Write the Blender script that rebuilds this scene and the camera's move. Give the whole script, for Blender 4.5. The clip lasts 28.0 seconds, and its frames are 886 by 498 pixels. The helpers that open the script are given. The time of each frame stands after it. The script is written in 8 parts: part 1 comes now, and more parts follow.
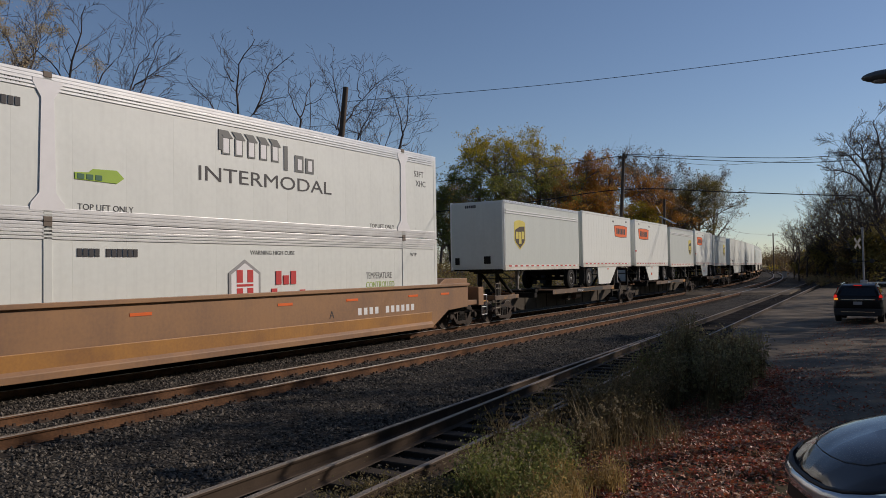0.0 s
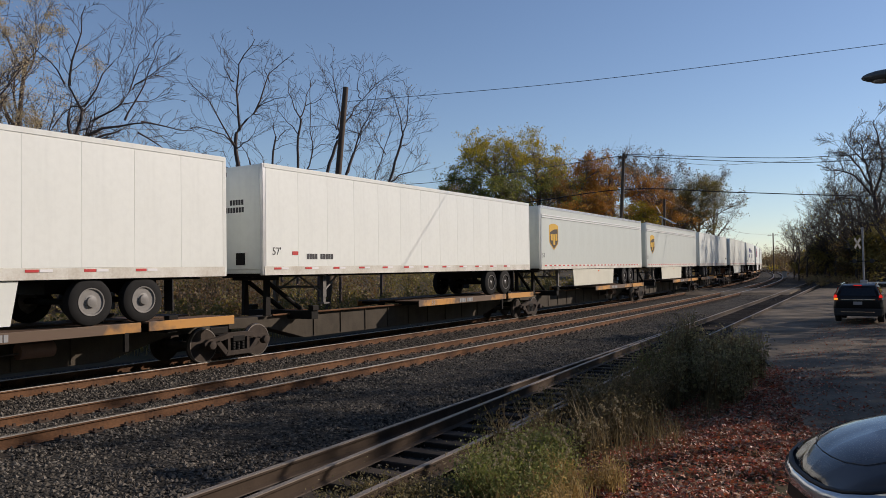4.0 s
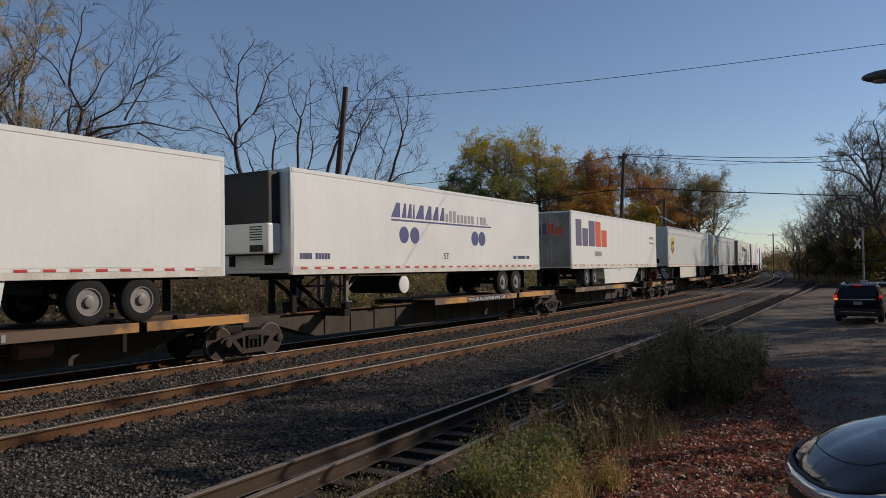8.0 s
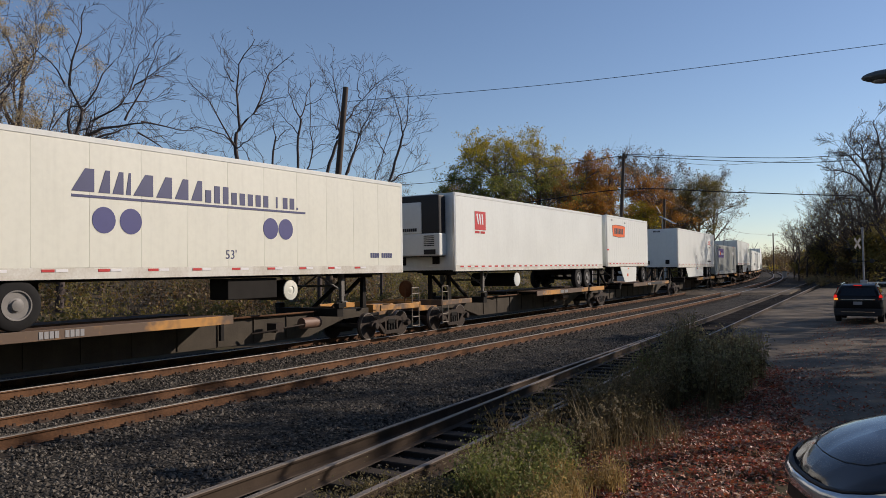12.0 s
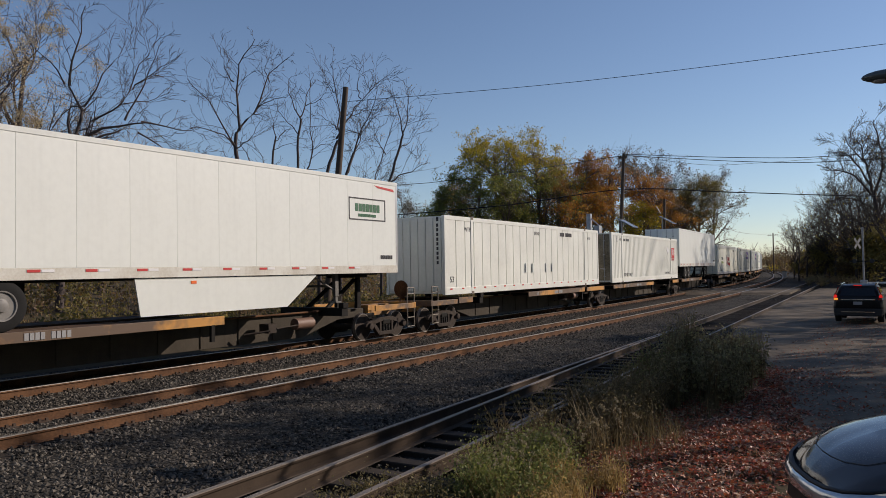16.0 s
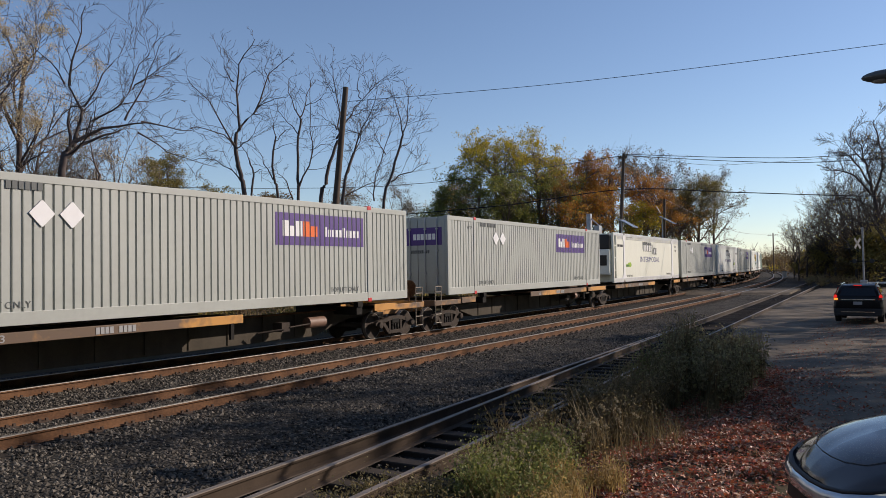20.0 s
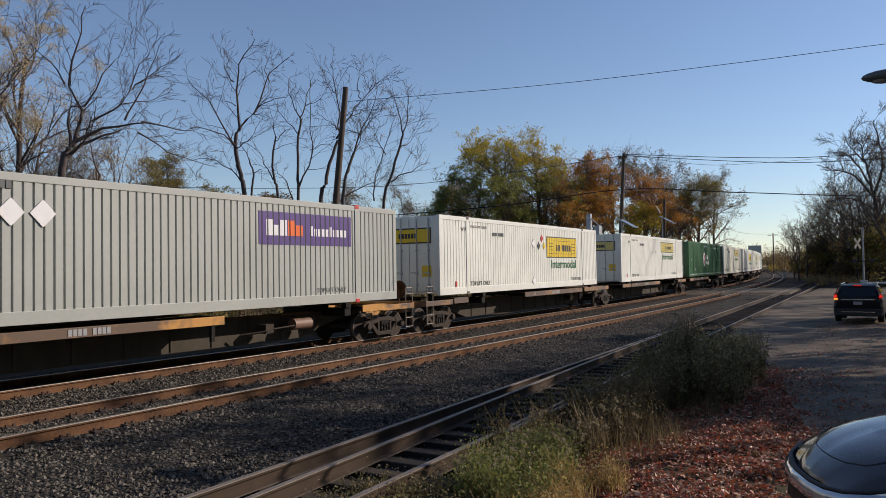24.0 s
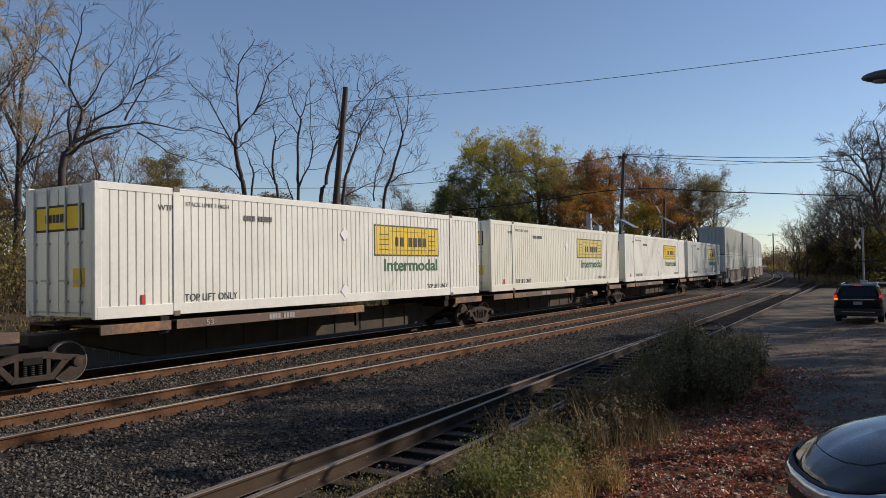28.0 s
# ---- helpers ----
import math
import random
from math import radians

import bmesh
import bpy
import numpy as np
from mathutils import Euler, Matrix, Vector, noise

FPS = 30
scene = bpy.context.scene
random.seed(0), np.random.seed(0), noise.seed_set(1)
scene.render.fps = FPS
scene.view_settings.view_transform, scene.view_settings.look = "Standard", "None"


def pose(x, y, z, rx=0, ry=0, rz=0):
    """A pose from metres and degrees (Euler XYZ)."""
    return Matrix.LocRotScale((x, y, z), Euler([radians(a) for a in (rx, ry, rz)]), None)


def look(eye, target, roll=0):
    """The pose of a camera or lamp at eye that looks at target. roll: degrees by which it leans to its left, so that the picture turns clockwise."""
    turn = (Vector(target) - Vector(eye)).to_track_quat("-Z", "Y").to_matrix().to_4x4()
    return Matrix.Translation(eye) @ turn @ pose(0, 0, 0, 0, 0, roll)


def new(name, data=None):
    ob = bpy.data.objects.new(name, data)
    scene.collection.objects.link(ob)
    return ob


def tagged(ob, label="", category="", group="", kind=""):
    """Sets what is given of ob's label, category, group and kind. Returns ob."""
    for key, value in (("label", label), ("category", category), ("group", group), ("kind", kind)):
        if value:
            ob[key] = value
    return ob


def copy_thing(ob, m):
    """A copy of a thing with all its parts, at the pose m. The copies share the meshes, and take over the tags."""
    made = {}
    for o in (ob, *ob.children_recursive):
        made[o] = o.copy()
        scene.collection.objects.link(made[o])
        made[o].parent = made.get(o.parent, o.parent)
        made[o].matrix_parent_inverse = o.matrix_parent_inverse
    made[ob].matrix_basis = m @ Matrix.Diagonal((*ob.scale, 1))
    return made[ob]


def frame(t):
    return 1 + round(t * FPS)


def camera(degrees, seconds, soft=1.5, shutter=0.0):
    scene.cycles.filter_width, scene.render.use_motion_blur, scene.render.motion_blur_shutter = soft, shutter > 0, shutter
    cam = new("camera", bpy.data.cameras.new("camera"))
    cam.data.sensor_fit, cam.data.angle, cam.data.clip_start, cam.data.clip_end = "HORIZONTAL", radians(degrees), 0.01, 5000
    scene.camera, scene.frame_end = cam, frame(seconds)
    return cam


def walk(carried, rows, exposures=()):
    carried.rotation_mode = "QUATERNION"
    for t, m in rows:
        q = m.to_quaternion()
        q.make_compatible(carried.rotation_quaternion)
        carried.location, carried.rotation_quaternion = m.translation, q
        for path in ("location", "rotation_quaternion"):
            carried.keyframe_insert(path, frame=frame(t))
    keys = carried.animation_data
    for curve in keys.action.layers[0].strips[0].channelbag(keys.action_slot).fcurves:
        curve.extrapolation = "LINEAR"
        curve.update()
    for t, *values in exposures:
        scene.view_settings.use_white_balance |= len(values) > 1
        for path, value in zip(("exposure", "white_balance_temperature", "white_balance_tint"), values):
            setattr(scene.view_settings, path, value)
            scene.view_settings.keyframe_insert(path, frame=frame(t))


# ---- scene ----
cam = camera(61.07, 28.0, soft=0.8)
EYE = Vector((15.724, 0.0, 2.211))
walk(cam, [(t, Matrix.Translation(EYE) @ Matrix.Rotation(0.5663, 4, "Z") @ Matrix.Rotation(math.pi / 2 + 0.0350, 4, "X")
            @ Matrix.Rotation(-0.01056, 4, "Z")) for t in (0.0, 28.0)],
     [(t, e, 7160, 18) for t, e in ((0, -0.45), (1, -0.14), (3, 0.0), (6, -0.15), (7, -0.28), (8, -0.33), (9, 0.0), (10, -0.04), (12, -0.02), (15, -0.06), (16, -0.11), (18, -0.09), (19, -0.18), (20, 0.20), (21, 0.31), (24, 0.10), (25, 0.0), (26, 0.08), (27, 0.27), (28, 0.0))])

# ---- sky and sun ----
SUN_AZ, SUN_EL = radians(42.7), radians(27)          # to the right of +Y
world = bpy.data.worlds.new("sky")
world.use_nodes = True
scene.world = world
wn = world.node_tree
sky = wn.nodes.new("ShaderNodeTexSky")
sky.sky_type, sky.sun_disc = "NISHITA", False
sky.sun_elevation, sky.sun_rotation = SUN_EL, SUN_AZ
sky.air_density, sky.dust_density, sky.ozone_density = 1.0, 0.15, 4.5
wn.links.new(sky.outputs[0], wn.nodes["Background"].inputs[0])
wn.nodes["Background"].inputs[1].default_value = 0.12
sun = new("sun", bpy.data.lights.new("sun", "SUN"))
sun.data.energy, sun.data.angle, sun.data.color = 4.2, radians(0.5), (1.0, 0.95, 0.865)
sun.matrix_world = look((0, 0, 60), (-math.sin(SUN_AZ) * math.cos(SUN_EL), -math.cos(SUN_AZ) * math.cos(SUN_EL), 60 - math.sin(SUN_EL)))

# ---- materials ----
MATS = {}


def mat(name, col, rough=0.6, metal=0.0, var=0.15, scale=2.0, col2=None, bump=0.0, bscale=60.0, rand=0.0, island=0.0, coat=0.0,
        streak=0.0, spec=0.5, fine=14.0, lo=0.55, hi=0.95):
    """A painted, mineral or plant surface: base colour, coarse and fine variation, streaks down the side, bump."""
    if name in MATS:
        return MATS[name]
    m = bpy.data.materials.new(name)
    m.use_nodes = True
    nt = m.node_tree
    b = nt.nodes["Principled BSDF"]
    b.inputs["Roughness"].default_value = rough
    b.inputs["Metallic"].default_value = metal
    b.inputs["Specular IOR Level"].default_value = spec
    b.inputs["Coat Weight"].default_value = coat
    tc = nt.nodes.new("ShaderNodeTexCoord")
    n1 = nt.nodes.new("ShaderNodeTexNoise")
    n1.inputs["Scale"].default_value, n1.inputs["Detail"].default_value = scale, 6.0
    nt.links.new(tc.outputs["Object"], n1.inputs["Vector"])
    n2 = nt.nodes.new("ShaderNodeTexNoise")
    n2.inputs["Scale"].default_value, n2.inputs["Detail"].default_value = scale * fine, 3.0
    nt.links.new(tc.outputs["Object"], n2.inputs["Vector"])
    mix = nt.nodes.new("ShaderNodeMix")
    mix.data_type = "RGBA"
    c2 = col2 or tuple(c * (1 - 0.55 * min(1, var * 2)) for c in col)
    mix.inputs["A"].default_value, mix.inputs["B"].default_value = (*col, 1), (*c2, 1)
    add = nt.nodes.new("ShaderNodeMath")
    add.operation = "MULTIPLY_ADD"
    add.inputs[1].default_value = 0.45
    nt.links.new(n2.outputs["Fac"], add.inputs[0])
    nt.links.new(n1.outputs["Fac"], add.inputs[2])
    ramp = nt.nodes.new("ShaderNodeMapRange")
    ramp.inputs["From Min"].default_value, ramp.inputs["From Max"].default_value = lo, hi
    ramp.inputs["To Max"].default_value = 1.0 if col2 else 0.9
    nt.links.new(add.outputs[0], ramp.inputs["Value"])
    fac = ramp.outputs[0]
    if streak:
        mp = nt.nodes.new("ShaderNodeMapping")
        mp.inputs["Scale"].default_value = (3.0, 3.0, 0.18)
        nt.links.new(tc.outputs["Object"], mp.inputs["Vector"])
        n3 = nt.nodes.new("ShaderNodeTexNoise")
        n3.inputs["Scale"].default_value, n3.inputs["Detail"].default_value = 2.2, 5.0
        nt.links.new(mp.outputs[0], n3.inputs["Vector"])
        r3 = nt.nodes.new("ShaderNodeMapRange")
        r3.inputs["From Min"].default_value, r3.inputs["From Max"].default_value = 0.5, 0.8
        r3.inputs["To Max"].default_value = streak
        nt.links.new(n3.outputs["Fac"], r3.inputs["Value"])
        mx = nt.nodes.new("ShaderNodeMath")
        mx.operation, mx.use_clamp = "ADD", True
        nt.links.new(fac, mx.inputs[0])
        nt.links.new(r3.outputs[0], mx.inputs[1])
        fac = mx.outputs[0]
    nt.links.new(fac, mix.inputs["Factor"])
    out = mix.outputs["Result"]
    if rand or island:
        src = nt.nodes.new("ShaderNodeObjectInfo") if rand else nt.nodes.new("ShaderNodeNewGeometry")
        hsv = nt.nodes.new("ShaderNodeHueSaturation")
        r = nt.nodes.new("ShaderNodeMapRange")
        amount = rand or island
        r.inputs["To Min"].default_value, r.inputs["To Max"].default_value = 1 - amount, 1 + amount
        nt.links.new(src.outputs["Random" if rand else "Random Per Island"], r.inputs["Value"])
        nt.links.new(r.outputs[0], hsv.inputs["Value"])
        nt.links.new(out, hsv.inputs["Color"])
        out = hsv.outputs[0]
    nt.links.new(out, b.inputs["Base Color"])
    if bump:
        n4 = nt.nodes.new("ShaderNodeTexNoise")
        n4.inputs["Scale"].default_value, n4.inputs["Detail"].default_value = bscale, 4.0
        nt.links.new(tc.outputs["Object"], n4.inputs["Vector"])
        bp = nt.nodes.new("ShaderNodeBump")
        bp.inputs["Strength"].default_value, bp.inputs["Distance"].default_value = min(1, bump * 5), 0.02 * bump * 5
        nt.links.new(n4.outputs["Fac"], bp.inputs["Height"])
        nt.links.new(bp.outputs[0], b.inputs["Normal"])
    MATS[name] = m
    return m


def leafmat(name, cols, trans=0.5, rough=0.6):
    """Leaves: one of several colours a leaf, partly see-through to light."""
    if name in MATS:
        return MATS[name]
    m = bpy.data.materials.new(name)
    m.use_nodes = True
    nt = m.node_tree
    b = nt.nodes["Principled BSDF"]
    b.inputs["Roughness"].default_value = rough
    geo = nt.nodes.new("ShaderNodeNewGeometry")
    rp = nt.nodes.new("ShaderNodeValToRGB")
    rp.color_ramp.interpolation = "LINEAR"
    el = rp.color_ramp.elements
    el[0].color, el[1].color = (*cols[0], 1), (*cols[-1], 1)
    for i, c in enumerate(cols[1:-1]):
        e = el.new((i + 1) / (len(cols) - 1))
        e.color = (*c, 1)
    nt.links.new(geo.outputs["Random Per Island"], rp.inputs[0])
    nt.links.new(rp.outputs[0], b.inputs["Base Color"])
    tr = nt.nodes.new("ShaderNodeBsdfTranslucent")
    nt.links.new(rp.outputs[0], tr.inputs["Color"])
    ms = nt.nodes.new("ShaderNodeMixShader")
    ms.inputs[0].default_value = trans
    nt.links.new(b.outputs[0], ms.inputs[1])
    nt.links.new(tr.outputs[0], ms.inputs[2])
    nt.links.new(ms.outputs[0], nt.nodes["Material Output"].inputs["Surface"])
    MATS[name] = m
    return m


WHITE = mat("white trailer paint", (0.755, 0.785, 0.74), 0.38, var=0.1, scale=0.5, streak=0.40, bump=0.01, bscale=3)
GREYW = mat("grey white trailer paint", (0.54, 0.585, 0.55), 0.42, var=0.1, scale=0.5, streak=0.45, bump=0.01, bscale=3)
COOLW = mat("clean off-white container paint", (0.70, 0.735, 0.695), 0.42, var=0.12, scale=0.5, streak=0.45, bump=0.01, bscale=3)
CREAM = mat("cream container paint", (0.73, 0.735, 0.635), 0.42, var=0.12, scale=0.5, streak=0.45, bump=0.01, bscale=3)
OLDW = mat("weathered white container paint", (0.735, 0.75, 0.685), 0.5, var=0.14, scale=0.7, streak=0.4)
# End paints: grime plus the shade of the sunless ends, put into the colour.
GRIMESHADE = mat("end paint with grime and shade", (0.30, 0.25, 0.17), 0.65, var=0.3, scale=0.9, col2=(0.065, 0.054, 0.034), streak=0.6)
GREYEND = mat("grey door paint with grime and shade", (0.36, 0.345, 0.305), 0.6, var=0.25, scale=0.9, col2=(0.17, 0.155, 0.13), streak=0.5)
DIRTSHADE = mat("cream door paint with dirt and shade", (0.40, 0.35, 0.27), 0.6, var=0.25, scale=0.9, col2=(0.20, 0.165, 0.12), streak=0.5)
GREYC = mat("light grey container paint", (0.385, 0.405, 0.375), 0.5, var=0.12, scale=0.6, streak=0.3)
GREENC = mat("green container paint", (0.018, 0.11, 0.038), 0.45, var=0.14, scale=0.6, streak=0.25)
ALU = mat("bare aluminium trim", (0.66, 0.67, 0.68), 0.32, metal=0.85, var=0.12, scale=3)
RAILW = mat("riveted white rail", (0.69, 0.715, 0.67), 0.4, var=0.12, scale=2, streak=0.2)
DARKSTEEL = mat("dark grimy steel", (0.022, 0.020, 0.018), 0.65, metal=0.2, var=0.3, scale=3, bump=0.02, spec=0.12)
SILLGREY = mat("dusty brown-grey sill steel", (0.074, 0.062, 0.048), 0.7, var=0.3, scale=2.2, streak=0.4, bump=0.02, spec=0.12)
TRUCKM = mat("dusty cast steel", (0.066, 0.052, 0.043), 0.75, var=0.35, scale=5, bump=0.03, spec=0.12)
DECKORANGE = mat("worn yellow-orange deck edge", (0.50, 0.235, 0.05), 0.6, var=0.3, scale=0.30, col2=(0.115, 0.072, 0.045), bump=0.02, fine=9.0, lo=0.66, hi=0.80)
DECKTOP = mat("rusty deck plate", (0.13, 0.085, 0.06), 0.7, var=0.3, scale=3, bump=0.02, spec=0.12)
WELLLOW = mat("orange well car paint", (0.40, 0.185, 0.040), 0.5, var=0.2, scale=1.2, col2=(0.26, 0.12, 0.038), streak=0.25)
WELLORANGE = mat("faded pinkish orange-brown well car paint", (0.32, 0.168, 0.075), 0.55, var=0.22, scale=0.9, col2=(0.22, 0.12, 0.065), streak=0.35, bump=0.01)
CASTING = mat("rusty corner casting", (0.17, 0.135, 0.105), 0.7, var=0.3, scale=5, bump=0.02)
DIRTYRAIL = mat("road-dirty white rail", (0.66, 0.655, 0.59), 0.5, var=0.3, scale=1.4, col2=(0.50, 0.465, 0.39), streak=0.4, lo=0.6, hi=0.95)
BRIGHTRAIL = mat("bright ridged aluminium rail", (0.82, 0.83, 0.82), 0.28, metal=0.35, var=0.15, scale=1.5)
RUBBER = mat("black tyre rubber", (0.022, 0.022, 0.022), 0.8, var=0.2, scale=6, bump=0.02, spec=0.12)
RIMM = mat("dull aluminium rim", (0.22, 0.21, 0.195), 0.45, metal=0.0, var=0.2, scale=8)
BLACK = mat("matt black plastic", (0.012, 0.012, 0.013), 0.6, var=0.2, scale=4)
INK = mat("black lettering", (0.03, 0.03, 0.035), 0.6, var=0.2, scale=6)
RED = mat("red decal", (0.55, 0.03, 0.03), 0.5, var=0.15, scale=6)
ORANGE = mat("orange decal", (0.80, 0.13, 0.012), 0.5, var=0.1, scale=3)
ORANGERED = mat("orange-red decal", (0.62, 0.08, 0.03), 0.5, var=0.1, scale=3)
PURPLE = mat("purple decal", (0.075, 0.03, 0.20), 0.5, var=0.1, scale=3)
PURPLEGREY = mat("faded purple decal", (0.10, 0.09, 0.16), 0.5, var=0.1, scale=3)
BLUE = mat("blue decal", (0.055, 0.06, 0.20), 0.5, var=0.1, scale=3)
NAVY = mat("dark blue-grey decal", (0.05, 0.06, 0.15), 0.5, var=0.1, scale=3)
BROWN = mat("dark brown decal", (0.045, 0.028, 0.016), 0.5, var=0.1, scale=3)
GOLD = mat("gold decal", (0.62, 0.36, 0.03), 0.5, var=0.1, scale=3)
PALEGOLD = mat("sun-faded gold decal", (0.62, 0.52, 0.10), 0.5, var=0.1, scale=3)
YELLOWD = mat("yellow decal", (0.72, 0.50, 0.02), 0.5, var=0.1, scale=3)
PALEYEL = mat("sun-faded yellow decal", (0.62, 0.52, 0.16), 0.5, var=0.1, scale=3)
GREEND = mat("green decal", (0.015, 0.12, 0.05), 0.5, var=0.1, scale=3)
LIME = mat("lime decal", (0.28, 0.45, 0.03), 0.5, var=0.1, scale=3)
SILVER = mat("reflective white tape", (0.8, 0.8, 0.8), 0.3, var=0.05, scale=5)
DGREY = mat("dark grey decal", (0.09, 0.10, 0.10), 0.5, var=0.1, scale=3)
MGREY = mat("mid grey decal", (0.3, 0.3, 0.3), 0.5, var=0.1, scale=3)
RAILRUST = mat("rusty rail web", (0.170, 0.086, 0.045), 0.8, var=0.3, scale=1.6, col2=(0.055, 0.030, 0.020), bump=0.03, spec=0.12)
RAILHEAD = mat("polished rail head", (0.36, 0.33, 0.30), 0.36, metal=0.9, var=0.15, scale=3)
OLDRAIL = mat("dull brown rail", (0.068, 0.049, 0.036), 0.6, var=0.3, scale=4, bump=0.03, spec=0.12)
DULLHEAD = mat("dull siding rail head", (0.20, 0.165, 0.135), 0.55, metal=0.2, var=0.3, scale=3)
TIEM = mat("weathered tie wood", (0.055, 0.044, 0.035), 0.85, var=0.35, scale=4, bump=0.05, rand=0.3, spec=0.12)
STONE = mat("grey ballast stone", (0.112, 0.098, 0.080), 0.8, var=0.25, scale=9, island=0.85, spec=0.12)
EARTH = mat("leafy brown earth", (0.085, 0.062, 0.040), 0.9, var=0.35, scale=0.8, col2=(0.05, 0.045, 0.022), bump=0.12, bscale=14, spec=0.12)
ASPHALT = mat("worn grey asphalt", (0.170, 0.138, 0.103), 0.85, var=0.25, scale=0.9, col2=(0.060, 0.049, 0.037), bump=0.06, bscale=40, spec=0.12)


def stony(name, dark, light, cell):
    """Crushed stone: small cells of differing grey, rounded by bump, black joints between them."""
    m = bpy.data.materials.new(name)
    m.use_nodes = True
    nt = m.node_tree
    b = nt.nodes["Principled BSDF"]
    b.inputs["Roughness"].default_value, b.inputs["Specular IOR Level"].default_value = 0.85, 0.12
    tc = nt.nodes.new("ShaderNodeTexCoord")
    vo = nt.nodes.new("ShaderNodeTexVoronoi")
    vo.inputs["Scale"].default_value = 1 / cell
    nt.links.new(tc.outputs["Object"], vo.inputs["Vector"])
    sep = nt.nodes.new("ShaderNodeSeparateColor")
    nt.links.new(vo.outputs["Color"], sep.inputs[0])
    ns = nt.nodes.new("ShaderNodeTexNoise")
    ns.inputs["Scale"].default_value = 1.3
    nt.links.new(tc.outputs["Object"], ns.inputs["Vector"])
    mul = nt.nodes.new("ShaderNodeMath")
    mul.operation = "MULTIPLY"
    nt.links.new(sep.outputs[0], mul.inputs[0])
    nt.links.new(ns.outputs["Fac"], mul.inputs[1])
    mx = nt.nodes.new("ShaderNodeMix")
    mx.data_type = "RGBA"
    mx.inputs["A"].default_value, mx.inputs["B"].default_value = (*dark, 1), (*light, 1)
    nt.links.new(mul.outputs[0], mx.inputs["Factor"])
    nt.links.new(mx.outputs["Result"], b.inputs["Base Color"])
    bp = nt.nodes.new("ShaderNodeBump")
    bp.invert = True
    bp.inputs["Strength"].default_value, bp.inputs["Distance"].default_value = 1.0, cell * 0.9
    nt.links.new(vo.outputs["Distance"], bp.inputs["Height"])
    nt.links.new(bp.outputs[0], b.inputs["Normal"])
    MATS[name] = m
    return m


BALLAST = stony("grey ballast bed", (0.012, 0.011, 0.010), (0.12, 0.106, 0.088), 0.055)
BARK = mat("grey brown bark", (0.15, 0.112, 0.088), 0.85, var=0.3, scale=6, bump=0.05)
TWIGBARK = mat("dark purplish bark", (0.075, 0.056, 0.050), 0.85, var=0.3, scale=6, bump=0.05)
DARKBARK = mat("dark bark", (0.072, 0.052, 0.043), 0.85, var=0.3, scale=6, bump=0.05)
POLEM = mat("weathered pole wood", (0.085, 0.058, 0.040), 0.85, var=0.3, scale=5, bump=0.03)
GALV = mat("galvanised steel", (0.42, 0.43, 0.44), 0.45, metal=0.6, var=0.2, scale=5)
WIREM = mat("black cable", (0.02, 0.02, 0.022), 0.6)


# ---- mesh helpers ----
def box(bm, x0, x1, y0, y1, z0, z1):
    v = [bm.verts.new((x, y, z)) for x in (x0, x1) for y in (y0, y1) for z in (z0, z1)]
    for f in ((0, 1, 3, 2), (4, 6, 7, 5), (0, 4, 5, 1), (2, 3, 7, 6), (0, 2, 6, 4), (1, 5, 7, 3)):
        bm.faces.new([v[i] for i in f])
    return v


def prism(bm, pts, axis, a0, a1):
    """A closed outline (pairs), pushed along an axis. axis x: pairs are (y, z); y: (x, z); z: (x, y)."""
    def put(p, a):
        return {"x": (a, p[0], p[1]), "y": (p[0], a, p[1]), "z": (p[0], p[1], a)}[axis]
    n = len(pts)
    A = [bm.verts.new(put(p, a0)) for p in pts]
    B = [bm.verts.new(put(p, a1)) for p in pts]
    for i in range(n):
        bm.faces.new((A[i], A[(i + 1) % n], B[(i + 1) % n], B[i]))
    bm.faces.new(A[::-1])
    bm.faces.new(B)


def tube(bm, p0, p1, r0, r1=None, n=8, caps=True):
    p0, p1 = Vector(p0), Vector(p1)
    r1 = r0 if r1 is None else r1
    d = (p1 - p0).normalized()
    u = d.orthogonal().normalized()
    w = d.cross(u)
    A = [bm.verts.new(p0 + (u * math.cos(i * math.tau / n) + w * math.sin(i * math.tau / n)) * r0) for i in range(n)]
    B = [bm.verts.new(p1 + (u * math.cos(i * math.tau / n) + w * math.sin(i * math.tau / n)) * r1) for i in range(n)]
    for i in range(n):
        bm.faces.new((A[i], A[(i + 1) % n], B[(i + 1) % n], B[i]))
    if caps:
        bm.faces.new(A[::-1])
        bm.faces.new(B)


def lathe(bm, prof, axis="x", at=(0, 0, 0), n=24, caps=True):
    """A profile of (radius, along) turned round an axis through a point."""
    rings = []
    for r, a in prof:
        ring = []
        for i in range(n):
            c, s = math.cos(i * math.tau / n) * r, math.sin(i * math.tau / n) * r
            p = {"x": (a, c, s), "y": (c, a, s), "z": (c, s, a)}[axis]
            ring.append(bm.verts.new((p[0] + at[0], p[1] + at[1], p[2] + at[2])))
        rings.append(ring)
    for A, B in zip(rings, rings[1:]):
        for i in range(n):
            bm.faces.new((A[i], A[(i + 1) % n], B[(i + 1) % n], B[i]))
    if caps:
        bm.faces.new(rings[0][::-1])
        bm.faces.new(rings[-1])


def mesh_of(bm, name, material, smooth=False, bevel=0.0):
    if bevel:
        bmesh.ops.bevel(bm, geom=bm.edges[:], offset=bevel, segments=2, affect="EDGES", profile=0.5)
    bmesh.ops.recalc_face_normals(bm, faces=bm.faces[:])
    me = bpy.data.meshes.new(name)
    bm.to_mesh(me)
    bm.free()
    me.materials.append(material)
    if smooth:
        me.shade_smooth()
        me.set_sharp_from_angle(angle=radians(40))
    return me


